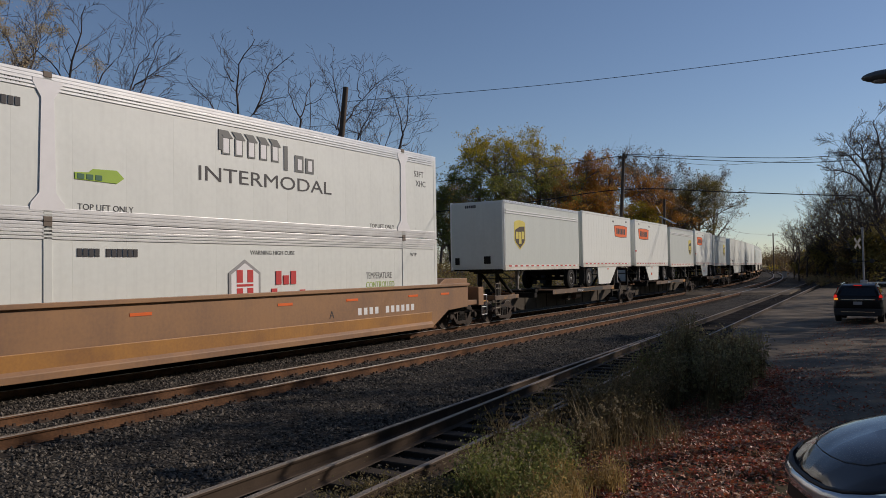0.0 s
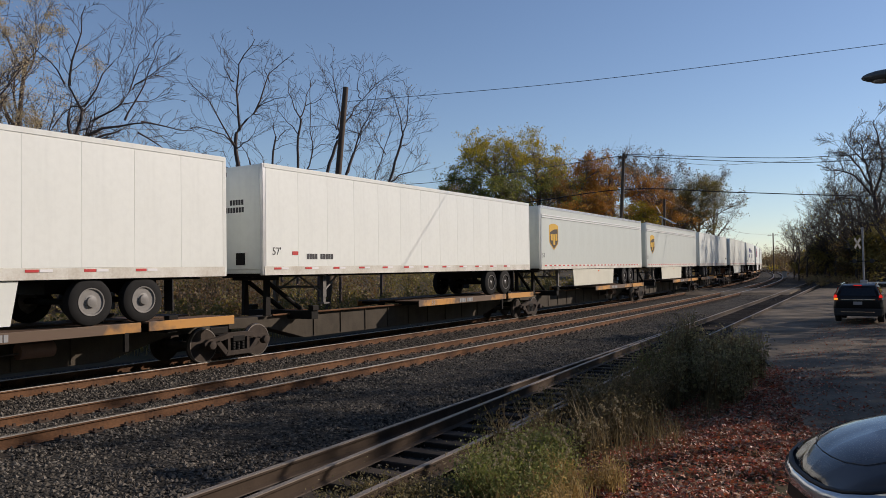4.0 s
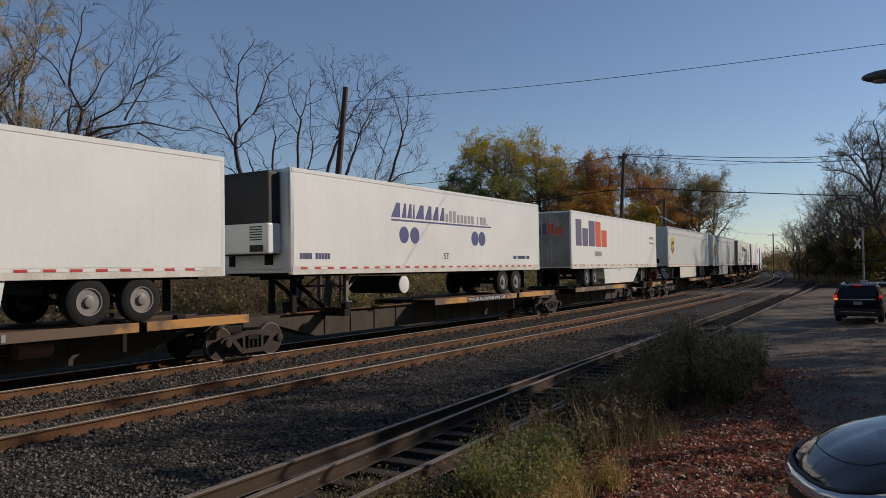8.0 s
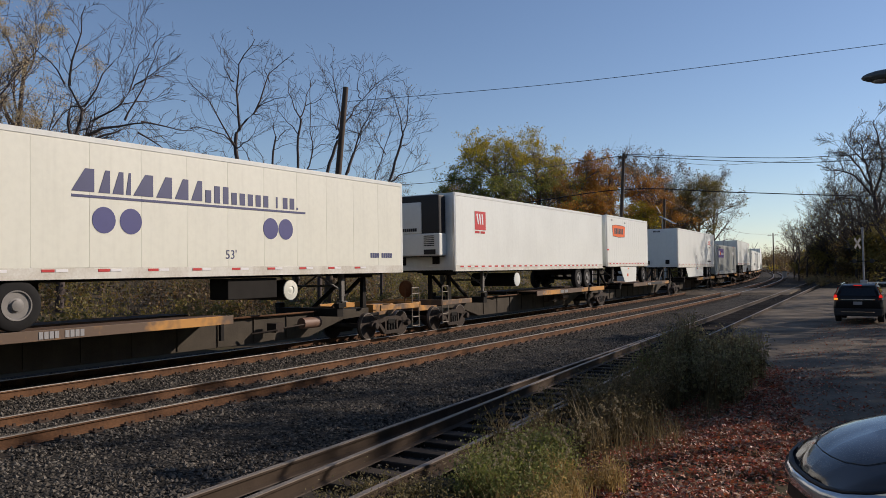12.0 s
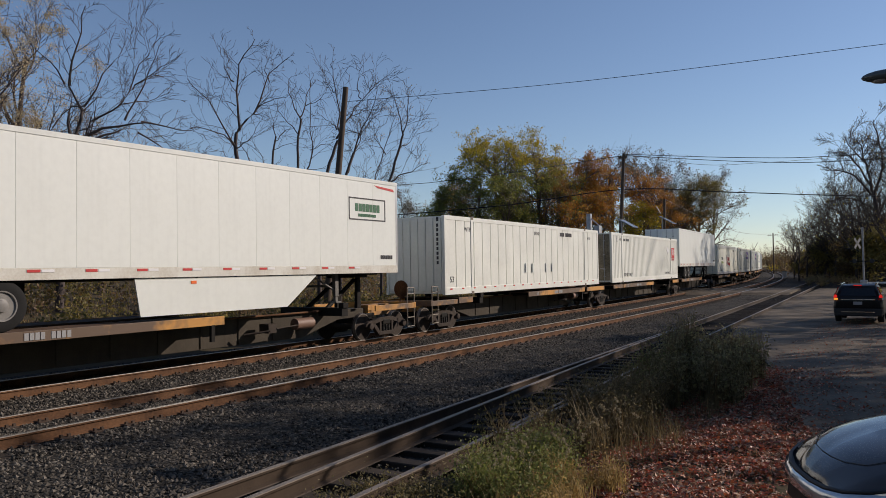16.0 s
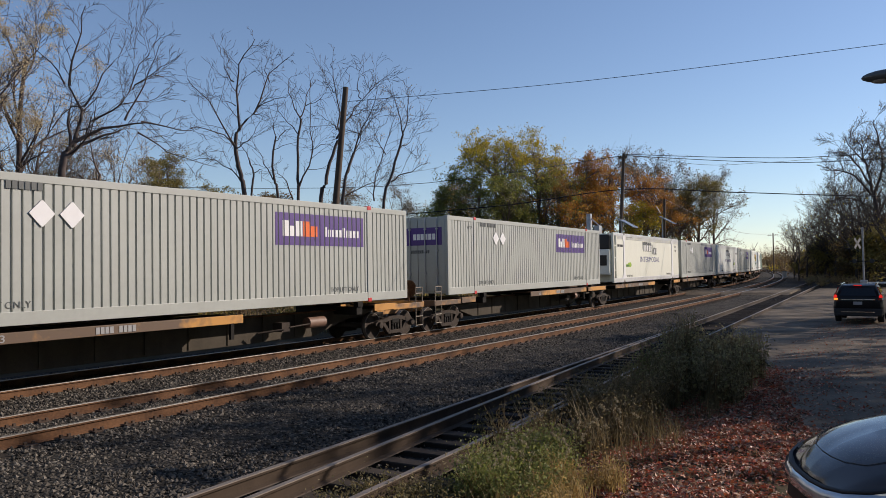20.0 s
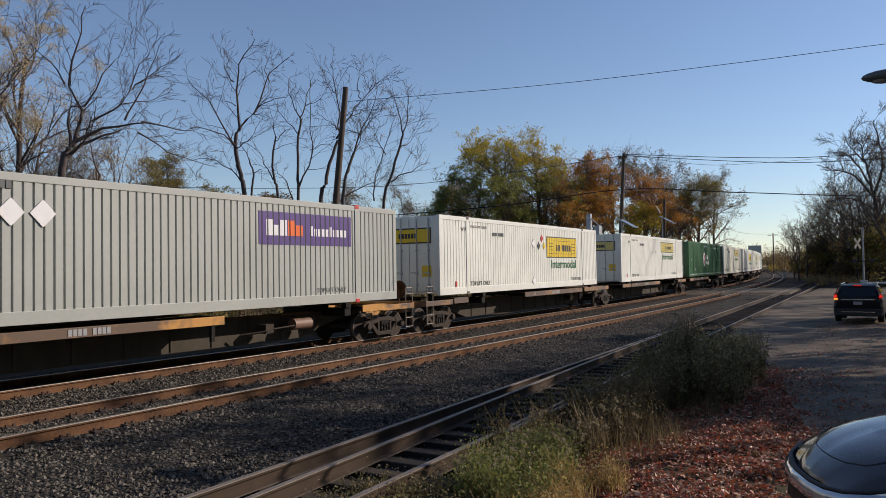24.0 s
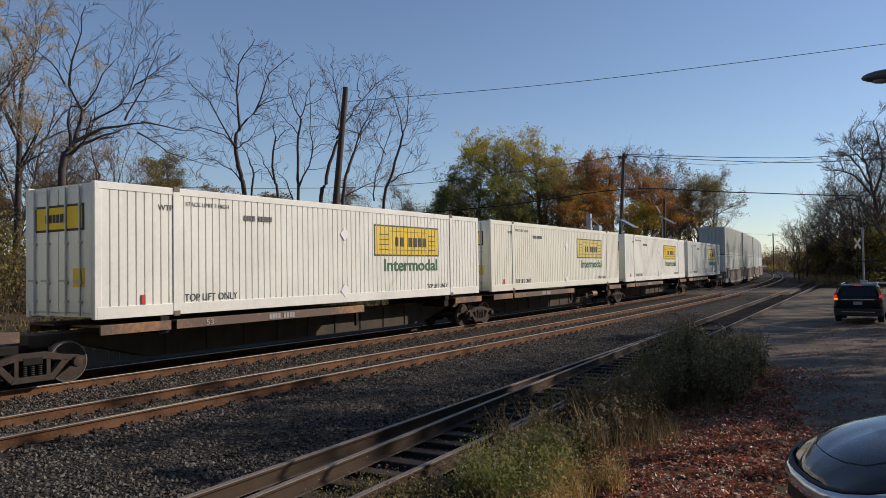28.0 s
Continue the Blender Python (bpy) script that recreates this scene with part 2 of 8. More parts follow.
def part(name, bm, material, parent, label="", smooth=False, bevel=0.0, kind=""):
    ob = new(name, mesh_of(bm, name, material, smooth, bevel))
    ob.parent = parent
    return tagged(ob, label, kind=kind)


def boxes(name, spans, material, parent, label="", bevel=0.0):
    """Separate box parts, one for each (x0, x1, y0, y1, z0, z1)."""
    for s in spans:
        bm = bmesh.new()
        box(bm, *s)
        part(name, bm, material, parent, label, bevel=bevel)


def put(name, me, parent, loc=(0, 0, 0), label=""):
    ob = new(name, me)
    ob.parent = parent
    ob.location = loc
    return tagged(ob, label)


def raw(name, verts, faces, material, smooth=False):
    me = bpy.data.meshes.new(name)
    me.from_pydata(verts, [], faces)
    me.materials.append(material)
    if smooth:
        me.shade_smooth()
    me.update()
    return me


def thing(name, label, category, group="", kind="", at=(0, 0, 0)):
    e = new(name)
    e.location = at
    e.empty_display_size = 0.3
    return tagged(e, label, category, group, kind)


# ---- the line of the tracks ----
GRADE = 0.0098
_ds = 0.5
_g = np.arange(-720, 1100, _ds)
_k = 0.001155 / (1 + np.exp(-np.clip((_g - 13.9) / 4, -60, 60))) - 0.000634 / (1 + np.exp(-np.clip((_g - 139.6) / 4, -60, 60)))
_a = np.cumsum(_k) * _ds
_a -= np.interp(0, _g, _a)
_x = np.cumsum(-np.sin(_a)) * _ds
_y = np.cumsum(np.cos(_a)) * _ds
_x -= np.interp(0, _g, _x)
_y -= np.interp(0, _g, _y)


def line(s, off=0.0):
    """Place and heading on the first track's middle line, or off metres to its right."""
    x, y, a = (float(np.interp(s, _g, q)) for q in (_x, _y, _a))
    return x + off * math.cos(a), y + off * math.sin(a), a


def gz(y):
    """Height of the rail tops: the line climbs by one in a hundred."""
    return GRADE * y

# ---- ground ----
def sheet(name, material, xs, ys, zfun, label, category, kind="structure"):
    verts = [(x, y, zfun(x, y)) for y in ys for x in xs]
    nx = len(xs)
    faces = [(j * nx + i, j * nx + i + 1, (j + 1) * nx + i + 1, (j + 1) * nx + i) for j in range(len(ys) - 1) for i in range(nx - 1)]
    ob = new(name, raw(name, verts, faces, material, True))
    return tagged(ob, label, category, kind=kind)


def ground_z(x, y):
    z = gz(max(min(y, 700), -700)) - 0.30
    if x > 11.5:
        z += 0.13 * min(1, (x - 11.5) / 2)
    side = -4.5 - (x - (float(np.interp(y, _y, _x)) if y > 60 else 0.0))
    if side > 0:
        z += 4.2 * min(1, side / 46) ** 0.85 * (1.0 if y < 60 else max(0.15, 1 - (y - 60) / 120))
    r = 0.04 * noise.noise((x * 0.5, y * 0.5, 0)) if abs(x) < 60 and abs(y) < 120 else 0
    return z + r


def spread(lo, a, b, hi, step, far):
    mid = list(np.arange(a, b, step))
    left = [a - (a - lo) * (i / far) ** 2.2 for i in range(far, 0, -1)]
    right = [b + (hi - b) * (i / far) ** 2.2 for i in range(0, far + 1)]
    return left + mid + right


sheet("ground", EARTH, spread(-1500, -30, 30, 1500, 1.0, 14), spread(-900, -12, 110, 2400, 1.5, 14), ground_z,
      "brown leaf-strewn earth beside the railway tracks", "ground")


def along(name, material, s0, s1, step, prof, offs, label, category, kind="structure", parent=None):
    """A strip with a cross-section (across, height), pushed along the first track at some offsets."""
    verts, faces = [], []
    n = len(prof)
    for off in offs:
        S = np.arange(s0, s1 + step, step)
        base = len(verts)
        for s in S:
            for u, z in prof:
                x, y, a = line(s, off + u)
                verts.append((x, y, gz(s) + z))
        for j in range(len(S) - 1):
            for i in range(n - 1):
                q = base + j * n + i
                faces.append((q, q + 1, q + n + 1, q + n))
    ob = new(name, raw(name, verts, faces, material))
    ob.parent = parent
    return tagged(ob, label, category if not parent else "", kind=kind if not parent else "")


# ballast bed of both main tracks and the siding
along("ballast_bed", BALLAST, -60, 420, 3.0, [(-4.4, -0.50), (-2.6, -0.19), (0, -0.182), (5.8, -0.182), (6.5, -0.19), (7.6, -0.235), (11.8, -0.245), (12.6, -0.38)], [0],
      "grey crushed-stone ballast bed under the tracks", "ballast")

HEAD = [(-0.036, -0.012), (-0.034, 0.0), (0.034, 0.0), (0.036, -0.012)]
WEB = [(-0.075, -0.172), (-0.07, -0.16), (-0.012, -0.14), (-0.010, -0.045), (-0.036, -0.035), (-0.036, -0.011),
       (0.036, -0.011), (0.036, -0.035), (0.010, -0.045), (0.012, -0.14), (0.07, -0.16), (0.075, -0.172)]


def siding(s, u):
    return 10.536 - 0.0522 * s + u, s


def siding_strip(name, material, y0, y1, prof, u, parent):
    verts = []
    S = np.arange(y0, y1 + 4, 4.0)
    n = len(prof)
    for y in S:
        for w, z in prof:
            verts.append((10.536 - 0.0522 * y + u + w, y, gz(y) + z))
    faces = [(j * n + i, j * n + i + 1, (j + 1) * n + i + 1, (j + 1) * n + i) for j in range(len(S) - 1) for i in range(n - 1)]
    ob = new(name, raw(name, verts, faces, material))
    ob.parent = parent
    return ob


def tie_mesh(length, w=0.23, h=0.17):
    bm = bmesh.new()
    box(bm, -length / 2, length / 2, -w / 2, w / 2, -h, 0)
    bmesh.ops.bevel(bm, geom=bm.edges[:], offset=0.012, segments=1, affect="EDGES")
    return mesh_of(bm, "tie", TIEM)


def build_tracks():
    ties = [tie_mesh(2.6), tie_mesh(2.62, 0.22), tie_mesh(2.58, 0.24)]
    for k, off in enumerate((0.0, 4.234)):
        tr = thing("track", "rusty steel railway track on wooden ties in grey ballast", "railway track", "main tracks", "structure")
        for u in (-0.7525, 0.7525):
            r = along("rail", RAILRUST, -60, 420, 3.0, WEB, [off + u], "", "", parent=tr)
            along("rail_head", RAILHEAD, -60, 420, 3.0, HEAD, [off + u], "", "", parent=r)
        for i in range(-8, 260):
            s = i * 0.53
            x, y, a = line(s, off)
            o = new("tie", ties[i % 3])
            o.parent = tr
            o.location = (x + random.uniform(-.03, .03), y, gz(s) - 0.172)
            o.rotation_euler = (0, 0, a + random.uniform(-.01, .01))
    tr = thing("siding_track", "dull brown siding track on weathered wooden ties", "railway track", "", "structure")
    for u in (-0.7525, 0.7525):
        r = siding_strip("rail", OLDRAIL, -20, 120, WEB, u, tr)
        siding_strip("rail_head", DULLHEAD, -20, 120, HEAD, u, r)
    for i in range(-4, 130):
        y = i * 0.55
        o = new("tie", ties[i % 3])
        o.parent = tr
        o.location = (10.536 - 0.0522 * y + random.uniform(-.05, .05), y, gz(y) - 0.172)
        o.rotation_euler = (0, 0, 0.052 + random.uniform(-.02, .02))


build_tracks()


def tie_plates():
    """Steel plates with spikes under each rail, along the near stretch."""
    bm = bmesh.new()
    box(bm, -0.19, 0.19, -0.10, 0.10, -0.004, 0.016)
    for sx in (-1, 1):
        for y in (-0.055, 0.06):
            box(bm, sx * 0.105 - 0.022, sx * 0.105 + 0.022, y - 0.02, y + 0.02, 0.0, 0.055)
    pm = mesh_of(bm, "tie_plate", mat("rust-brown plate steel", (0.075, 0.045, 0.028), 0.8, var=0.3, scale=8))
    tracks = [o for o in bpy.data.objects if o.name.split(".")[0] == "track"]
    for tr, off in zip(tracks, (0.0, 4.234)):
        for i in range(2, 128):
            for u in (-0.7525, 0.7525):
                x, y, a = line(i * 0.53, off + u)
                p = put("tie_plate", pm, tr, (x, y, gz(i * 0.53) - 0.172))
                p.rotation_euler = (0, 0, a + random.uniform(-0.04, 0.04))


tie_plates()


def closure_rails():
    """The bent rails of the turnout, close beside the siding's own rails."""
    tr = thing("turnout_rails", "dull brown turnout rails beside the siding rails", "railway track", "", "structure")
    for u, gap in ((-0.7525, ((-20, 1.45), (6, 0.56), (9.5, 0.43), (15, 0.25), (20, 0.15), (26, 0.10))), (0.7525, ((9, 0.10), (11, 0.13), (14, 0.17), (18, 0.15), (24, 0.11)))):
        ys = np.arange(gap[0][0], gap[-1][0] + 1, 2.0)
        gs = np.interp(ys, [g[0] for g in gap], [g[1] for g in gap])
        for nm, prof, m in (("rail", WEB, OLDRAIL), ("rail_head", HEAD, DULLHEAD)):
            V = [(10.536 - 0.0522 * y + u + g + w, y, gz(y) + z + 0.001) for y, g in zip(ys, gs) for w, z in prof]
            n = len(prof)
            F = [(j * n + i, j * n + i + 1, (j + 1) * n + i + 1, (j + 1) * n + i) for j in range(len(ys) - 1) for i in range(n - 1)]
            new(nm, raw(nm, V, F, m)).parent = tr


closure_rails()

# ---- the train ----
# trailers and containers: middle on the train's own scale, kind
SHIFT = (622.69, 600.64, 578.38, 556.14, 534.0, 511.7, 489.46, 467.38, 445.27, 423.24, 400.94, 378.57, 356.28, 334.15, 312.0, 289.84,
         267.57, 245.2, 222.84, 201.33, 178.81, 156.39, 134.0, 111.75, 89.42, 67.09, 44.72, 22.31, 0.0)
MOVERS = []


def ride(ob, s):
    MOVERS.append((ob, s))
    ob.matrix_basis = on_line(s + SHIFT[0])
    return ob


def on_line(s):
    x, y, a = line(s)
    return Matrix.Translation((x, y, gz(s))) @ Matrix.Rotation(a, 4, "Z") @ Matrix.Rotation(math.atan(GRADE), 4, "X")


def motions():
    for ob, s in MOVERS:
        walk(ob, [(float(t), on_line(s + d)) for t, d in enumerate(SHIFT)])


def wheelset_mesh():
    bm = bmesh.new()
    lathe(bm, [(0.10, -0.80), (0.10, -0.79), (0.40, -0.79), (0.415, -0.76), (0.42, -0.70), (0.445, -0.67), (0.40, -0.66), (0.12, -0.70),
               (0.085, -0.6), (0.085, 0.6), (0.12, 0.70), (0.40, 0.66), (0.445, 0.67), (0.42, 0.70), (0.415, 0.76), (0.40, 0.79), (0.10, 0.79), (0.10, 0.80)],
          "x", (0, 0, 0), 28)
    return mesh_of(bm, "wheelset", TRUCKM, True)


def sideframe_mesh():
    """Cast side frame with its two openings and pedestals, in the plane x = 0."""
    bm = bmesh.new()
    w = 0.07
    outline_top = [(-1.08, 0.50), (-0.95, 0.58), (-0.62, 0.62), (-0.30, 0.70), (0.30, 0.70), (0.62, 0.62), (0.95, 0.58), (1.08, 0.50)]
    top_low = [(-1.08, 0.42), (-0.95, 0.46), (-0.62, 0.50), (-0.30, 0.58), (0.30, 0.58), (0.62, 0.50), (0.95, 0.46), (1.08, 0.42)]
    prism(bm, outline_top + top_low[::-1], "x", -w, w)
    for sg in (-1, 1):
        prism(bm, [(sg * 0.78, 0.52), (sg * 0.62, 0.54), (sg * 0.30, 0.20), (sg * 0.42, 0.14)], "x", -w, w)
        prism(bm, [(sg * 0.36, 0.60), (sg * 0.27, 0.60), (sg * 0.27, 0.22), (sg * 0.36, 0.22)], "x", -w * 0.9, w * 0.9)
    prism(bm, [(-0.44, 0.13), (0.44, 0.13), (0.36, 0.25), (-0.36, 0.25)], "x", -w * 1.2, w * 1.2)
    return mesh_of(bm, "side_frame", TRUCKM, False, 0.012)


def spring_mesh():
    bm = bmesh.new()
    for k in range(3):
        lathe(bm, [(0.05, 0.25), (0.06, 0.27), (0.05, 0.29), (0.06, 0.31), (0.05, 0.33), (0.06, 0.35), (0.05, 0.37), (0.06, 0.39), (0.05, 0.41), (0.06, 0.43), (0.05, 0.45)],
              "z", (0, -0.15 + 0.15 * k, 0), 10)
    return mesh_of(bm, "spring", DARKSTEEL, True)


def bearing_mesh():
    bm = bmesh.new()
    lathe(bm, [(0.05, 0.10), (0.10, 0.09), (0.11, 0.05), (0.11, -0.08), (0.05, -0.09)], "x", (0, 0, 0), 14)
    return mesh_of(bm, "bearing_cap", TRUCKM, True)


WS, SF, SPR, BRG = wheelset_mesh(), sideframe_mesh(), spring_mesh(), bearing_mesh()


def truck_proto():
    t = thing("rail_truck", "dusty brown cast-steel rail truck with two axles", "rail truck", "trucks under the train")
    for sg in (-1, 1):
        w = put("wheelset", WS, t, (0, sg * 0.89, 0.42))
        put("tread", TREAD, w)
        put("tread", TREAD, w).rotation_euler = (0, 0, math.pi)
        for sx in (-1, 1):
            put("bearing_cap", BRG, t, (sx * 1.06, sg * 0.89, 0.44)).rotation_euler = (0, 0, 0 if sx > 0 else math.pi)
    for sx in (-1, 1):
        f = put("side_frame", SF, t, (sx * 1.0, 0, 0))
        put("spring", SPR, f, (sx * 0.02, 0, 0))
    bm = bmesh.new()
    box(bm, -1.08, 1.08, -0.2, 0.2, 0.46, 0.62)
    box(bm, -0.35, 0.35, -0.3, 0.3, 0.62, 0.80)
    part("bolster", bm, DARKSTEEL, t, bevel=0.02)
    bm = bmesh.new()
    for sg in (-1, 1):
        box(bm, -0.9, 0.9, sg * 0.40 - 0.05, sg * 0.40 + 0.05, 0.36, 0.44)
        for sx in (-1, 1):
            prism(bm, [(sg * 0.44, 0.30), (sg * 0.52, 0.30), (sg * 0.52, 0.52), (sg * 0.44, 0.52)], "x", sx * 0.76 - 0.05, sx * 0.76 + 0.05)
    part("brake_beam", bm, DARKSTEEL, t)
    return t


def tread_mesh():
    """Bright worn edge of a wheel."""
    bm = bmesh.new()
    lathe(bm, [(0.392, 0.788), (0.394, 0.797), (0.417, 0.795), (0.4225, 0.765), (0.4235, 0.705)], "x", (0, 0, 0), 28, caps=False)
    return mesh_of(bm, "tread", mat("worn bright wheel steel", (0.20, 0.175, 0.155), 0.4, metal=0.5, var=0.2, scale=6), True)


TREAD = tread_mesh()
TRUCK = truck_proto()
FIRST_TRUCK = [True]


def truck(s):
    if FIRST_TRUCK[0]:
        FIRST_TRUCK[0] = False
        return ride(TRUCK, s)
    return ride(copy_thing(TRUCK, Matrix()), s)

# ---- marks on trailers and containers ----
HALF = 1.295


def onside(bm, L, u0, u1, z0, z1, d=0.008, x=HALF):
    box(bm, x - 0.004, x + d, u0 - L / 2, u1 - L / 2, z0, z1)


def ribside(bm, L, u0, u1, z0, z1, d, ribs):
    """A painted patch on a ribbed wall: one strip on each flat. ribs: pitch and groove width."""
    n = round((L - 0.32) / ribs[0])
    p = (L - 0.32) / n
    for i in range(n):
        a, b = max(u0, 0.16 + i * p), min(u1, 0.16 + i * p + p - ribs[1])
        if b > a + 0.004:
            onside(bm, L, a, b, z0, z1, d - 0.006, HALF - 0.012)


def poly_side(bm, L, pts, d=0.008, x=HALF):
    prism(bm, [(u - L / 2, z) for u, z in pts], "x", x - 0.004, x + d)


def disc(L, u, z, ru, rz=None, n=20):
    rz = rz or ru
    return [(u + ru * math.cos(i * math.tau / n), z + rz * math.sin(i * math.tau / n)) for i in range(n)]


def words(v, text, u, z, h, material, L, x=HALF, face="side", squeeze=1.0, name="lettering", bold=0.0):
    """Lettering in the built-in font, as a thin mesh on the side or on the left end."""
    cu = bpy.data.curves.new(name, "FONT")
    cu.body, cu.size, cu.extrude = text, h * 1.42, 0.002
    cu.resolution_u = 3
    cu.offset = bold * h
    tmp = bpy.data.objects.new("tmp", cu)
    me = bpy.data.meshes.new_from_object(tmp)
    bpy.data.objects.remove(tmp)
    bpy.data.curves.remove(cu)
    me.materials.clear()
    me.materials.append(material)
    ob = tagged(new(name, me), kind="stuff")
    ob.parent = v
    if face == "side":
        x -= 0.012 if v.name.startswith("shipping") else 0.004
        r = Matrix(((0, 0, 1, 0), (1, 0, 0, 0), (0, 1, 0, 0), (0, 0, 0, 1)))
        ob.matrix_basis = Matrix.Translation((x + 0.008, u - L / 2, z)) @ r @ Matrix.Diagonal((squeeze, 1, 1, 1))
    else:
        r = Matrix(((1, 0, 0, 0), (0, 0, -1, 0), (0, 1, 0, 0), (0, 0, 0, 1)))
        ob.matrix_basis = Matrix.Translation((u, -L / 2 - 0.01, z)) @ r @ Matrix.Diagonal((squeeze, 1, 1, 1))
    return ob


def bars(v, u, z, h, n, material, L, w=0.6, gap=0.16, x=HALF, skip=(), name="mark_strip", face="side"):
    """A line of plain bars, one for each character."""
    bm = bmesh.new()
    for i in range(n):
        if i in skip:
            continue
        a = u + i * h * (w + gap)
        if face == "side":
            onside(bm, L, a, a + h * w, z, z + h, x=x)
        else:
            box(bm, a, a + h * w, -L / 2 - 0.008, -L / 2 + 0.004, z, z + h)
    return part(name, bm, material, v, kind="stuff")


def shield(v, L, u, z, w, h, gold, name="shield_mark"):
    pts = [(u, z + h * 0.93), (u + w * 0.25, z + h * 0.985), (u + w / 2, z + h), (u + w * 0.75, z + h * 0.985), (u + w, z + h * 0.93),
           (u + w, z + h * 0.32), (u + w * 0.93, z + h * 0.22), (u + w / 2, z), (u + w * 0.07, z + h * 0.22), (u, z + h * 0.32)]
    bm = bmesh.new()
    poly_side(bm, L, pts)
    s = part(name, bm, gold, v, "gold and brown shield mark")
    bm = bmesh.new()
    k = 0.07 * w
    poly_side(bm, L, [(u + k, z + h * 0.66), (u + w * 0.5, z + h * 0.78), (u + w - k, z + h * 0.80), (u + w - k, z + h * 0.33), (u + w * 0.88, z + h * 0.25),
                      (u + w / 2, z + h * 0.05), (u + w * 0.12, z + h * 0.25), (u + k, z + h * 0.33)], 0.012)
    part("field", bm, BROWN, s)
    bm = bmesh.new()
    for a, b, lo, hi in ((0.14, 0.36, 0.36, 0.60), (0.41, 0.62, 0.20, 0.60), (0.67, 0.86, 0.36, 0.62)):
        onside(bm, L, u + w * a, u + w * b, z + h * lo, z + h * hi, 0.016)
    part("mark_block", bm, gold, s, kind="stuff")


def orange_panel(v, L, u, z, w=2.5, h=0.73):
    o = lambda i, f: [(u + i, z + h * 0.93 - i), (u + w * 0.25, z + h - i), (u + w * 0.75, z + h - i), (u + w - i, z + h * 0.93 - i),
                      (u + w * (1 - 0.05) - i, z + h * 0.06 + i), (u + w * 0.5, z + i), (u + w * 0.05 + i, z + h * 0.06 + i)]
    bm = bmesh.new()
    poly_side(bm, L, o(0, 0))
    p = part("sign_panel", bm, INK, v, "orange panel with black plain bars")
    bm = bmesh.new()
    poly_side(bm, L, o(0.03, 0), 0.012)
    part("field", bm, ORANGE, p)
    bm = bmesh.new()
    for i in range(6):
        a = u + w * (0.16 + 0.115 * i)
        onside(bm, L, a, a + w * 0.085, z + h * 0.27, z + h * 0.73, 0.016)
    part("mark_block", bm, INK, p, kind="stuff")


def two_tone_blocks(v, L, u, z, h, w, m1, m2, name="block_mark"):
    """Five letter-wide plain blocks in two colours."""
    for m, spans in ((m1, ((0.0, 0.17, 1.0), (0.20, 0.37, 0.68), (0.40, 0.59, 1.0))), (m2, ((0.615, 0.79, 1.0), (0.82, 1.0, 0.68)))):
        for a, b, k in spans:
            bm = bmesh.new()
            onside(bm, L, u + w * a, u + w * b, z, z + h * k)
            part(name, bm, m, v)


def purple_panel(v, L, u, z=2.93, w=3.74, h=0.88, ribs=(0.205, 0.05)):
    bm = bmesh.new()
    ribside(bm, L, u, u + w, z, z + h, 0.014, ribs)
    p = part("sign_panel", bm, PURPLE, v, "purple panel with white and orange plain blocks", kind="stuff")
    bm = bmesh.new()
    for a, b, t in ((0.07, 0.135, .76), (0.145, 0.20, .6), (0.205, 0.275, .76)):
        ribside(bm, L, u + w * a, u + w * b, z + h * 0.28, z + h * t, 0.020, ribs)
    for i in range(10):
        ribside(bm, L, u + w * (0.52 + 0.043 * i), u + w * (0.52 + 0.043 * i + 0.03), z + h * 0.30, z + h * (0.62 if i in (0, 5) else 0.54), 0.020, ribs)
    part("mark_block", bm, SILVER, p, kind="stuff")
    bm = bmesh.new()
    ribside(bm, L, u + w * 0.285, u + w * 0.355, z + h * 0.28, z + h * 0.76, 0.020, ribs)
    ribside(bm, L, u + w * 0.365, u + w * 0.44, z + h * 0.28, z + h * 0.62, 0.020, ribs)
    part("mark_block", bm, ORANGE, p, kind="stuff")


def yellow_panel(v, L, u, z, w=3.77, h=0.98, field=YELLOWD, ribs=(0.212, 0.035)):
    bm = bmesh.new()
    ribside(bm, L, u, u + w, z, z + h, 0.012, ribs)
    p = part("sign_panel", bm, INK, v, "yellow panel with black frame and plain bars", kind="stuff")
    bm = bmesh.new()
    ribside(bm, L, u + 0.05, u + w - 0.05, z + 0.05, z + h - 0.05, 0.018, ribs)
    part("field", bm, field, p, kind="stuff")
    bm = bmesh.new()
    for a, b in ((0.30, 0.345), (0.375, 0.43), (0.50, 0.56), (0.575, 0.635), (0.65, 0.71), (0.725, 0.785)):
        ribside(bm, L, u + w * a, u + w * b, z + h * 0.32, z + h * 0.62, 0.024, ribs)
    for a, b in ((0.07, 0.20), (0.82, 0.94)):
        for k in range(4):
            ribside(bm, L, u + w * a, u + w * b, z + h * (0.20 + 0.16 * k), z + h * (0.225 + 0.16 * k), 0.024, ribs)
    ribside(bm, L, u + w * 0.22, u + w * 0.80, z + h * 0.80, z + h * 0.815, 0.024, ribs)
    ribside(bm, L, u + w * 0.22, u + w * 0.80, z + h * 0.19, z + h * 0.205, 0.024, ribs)
    part("mark_block", bm, INK, p, kind="stuff")


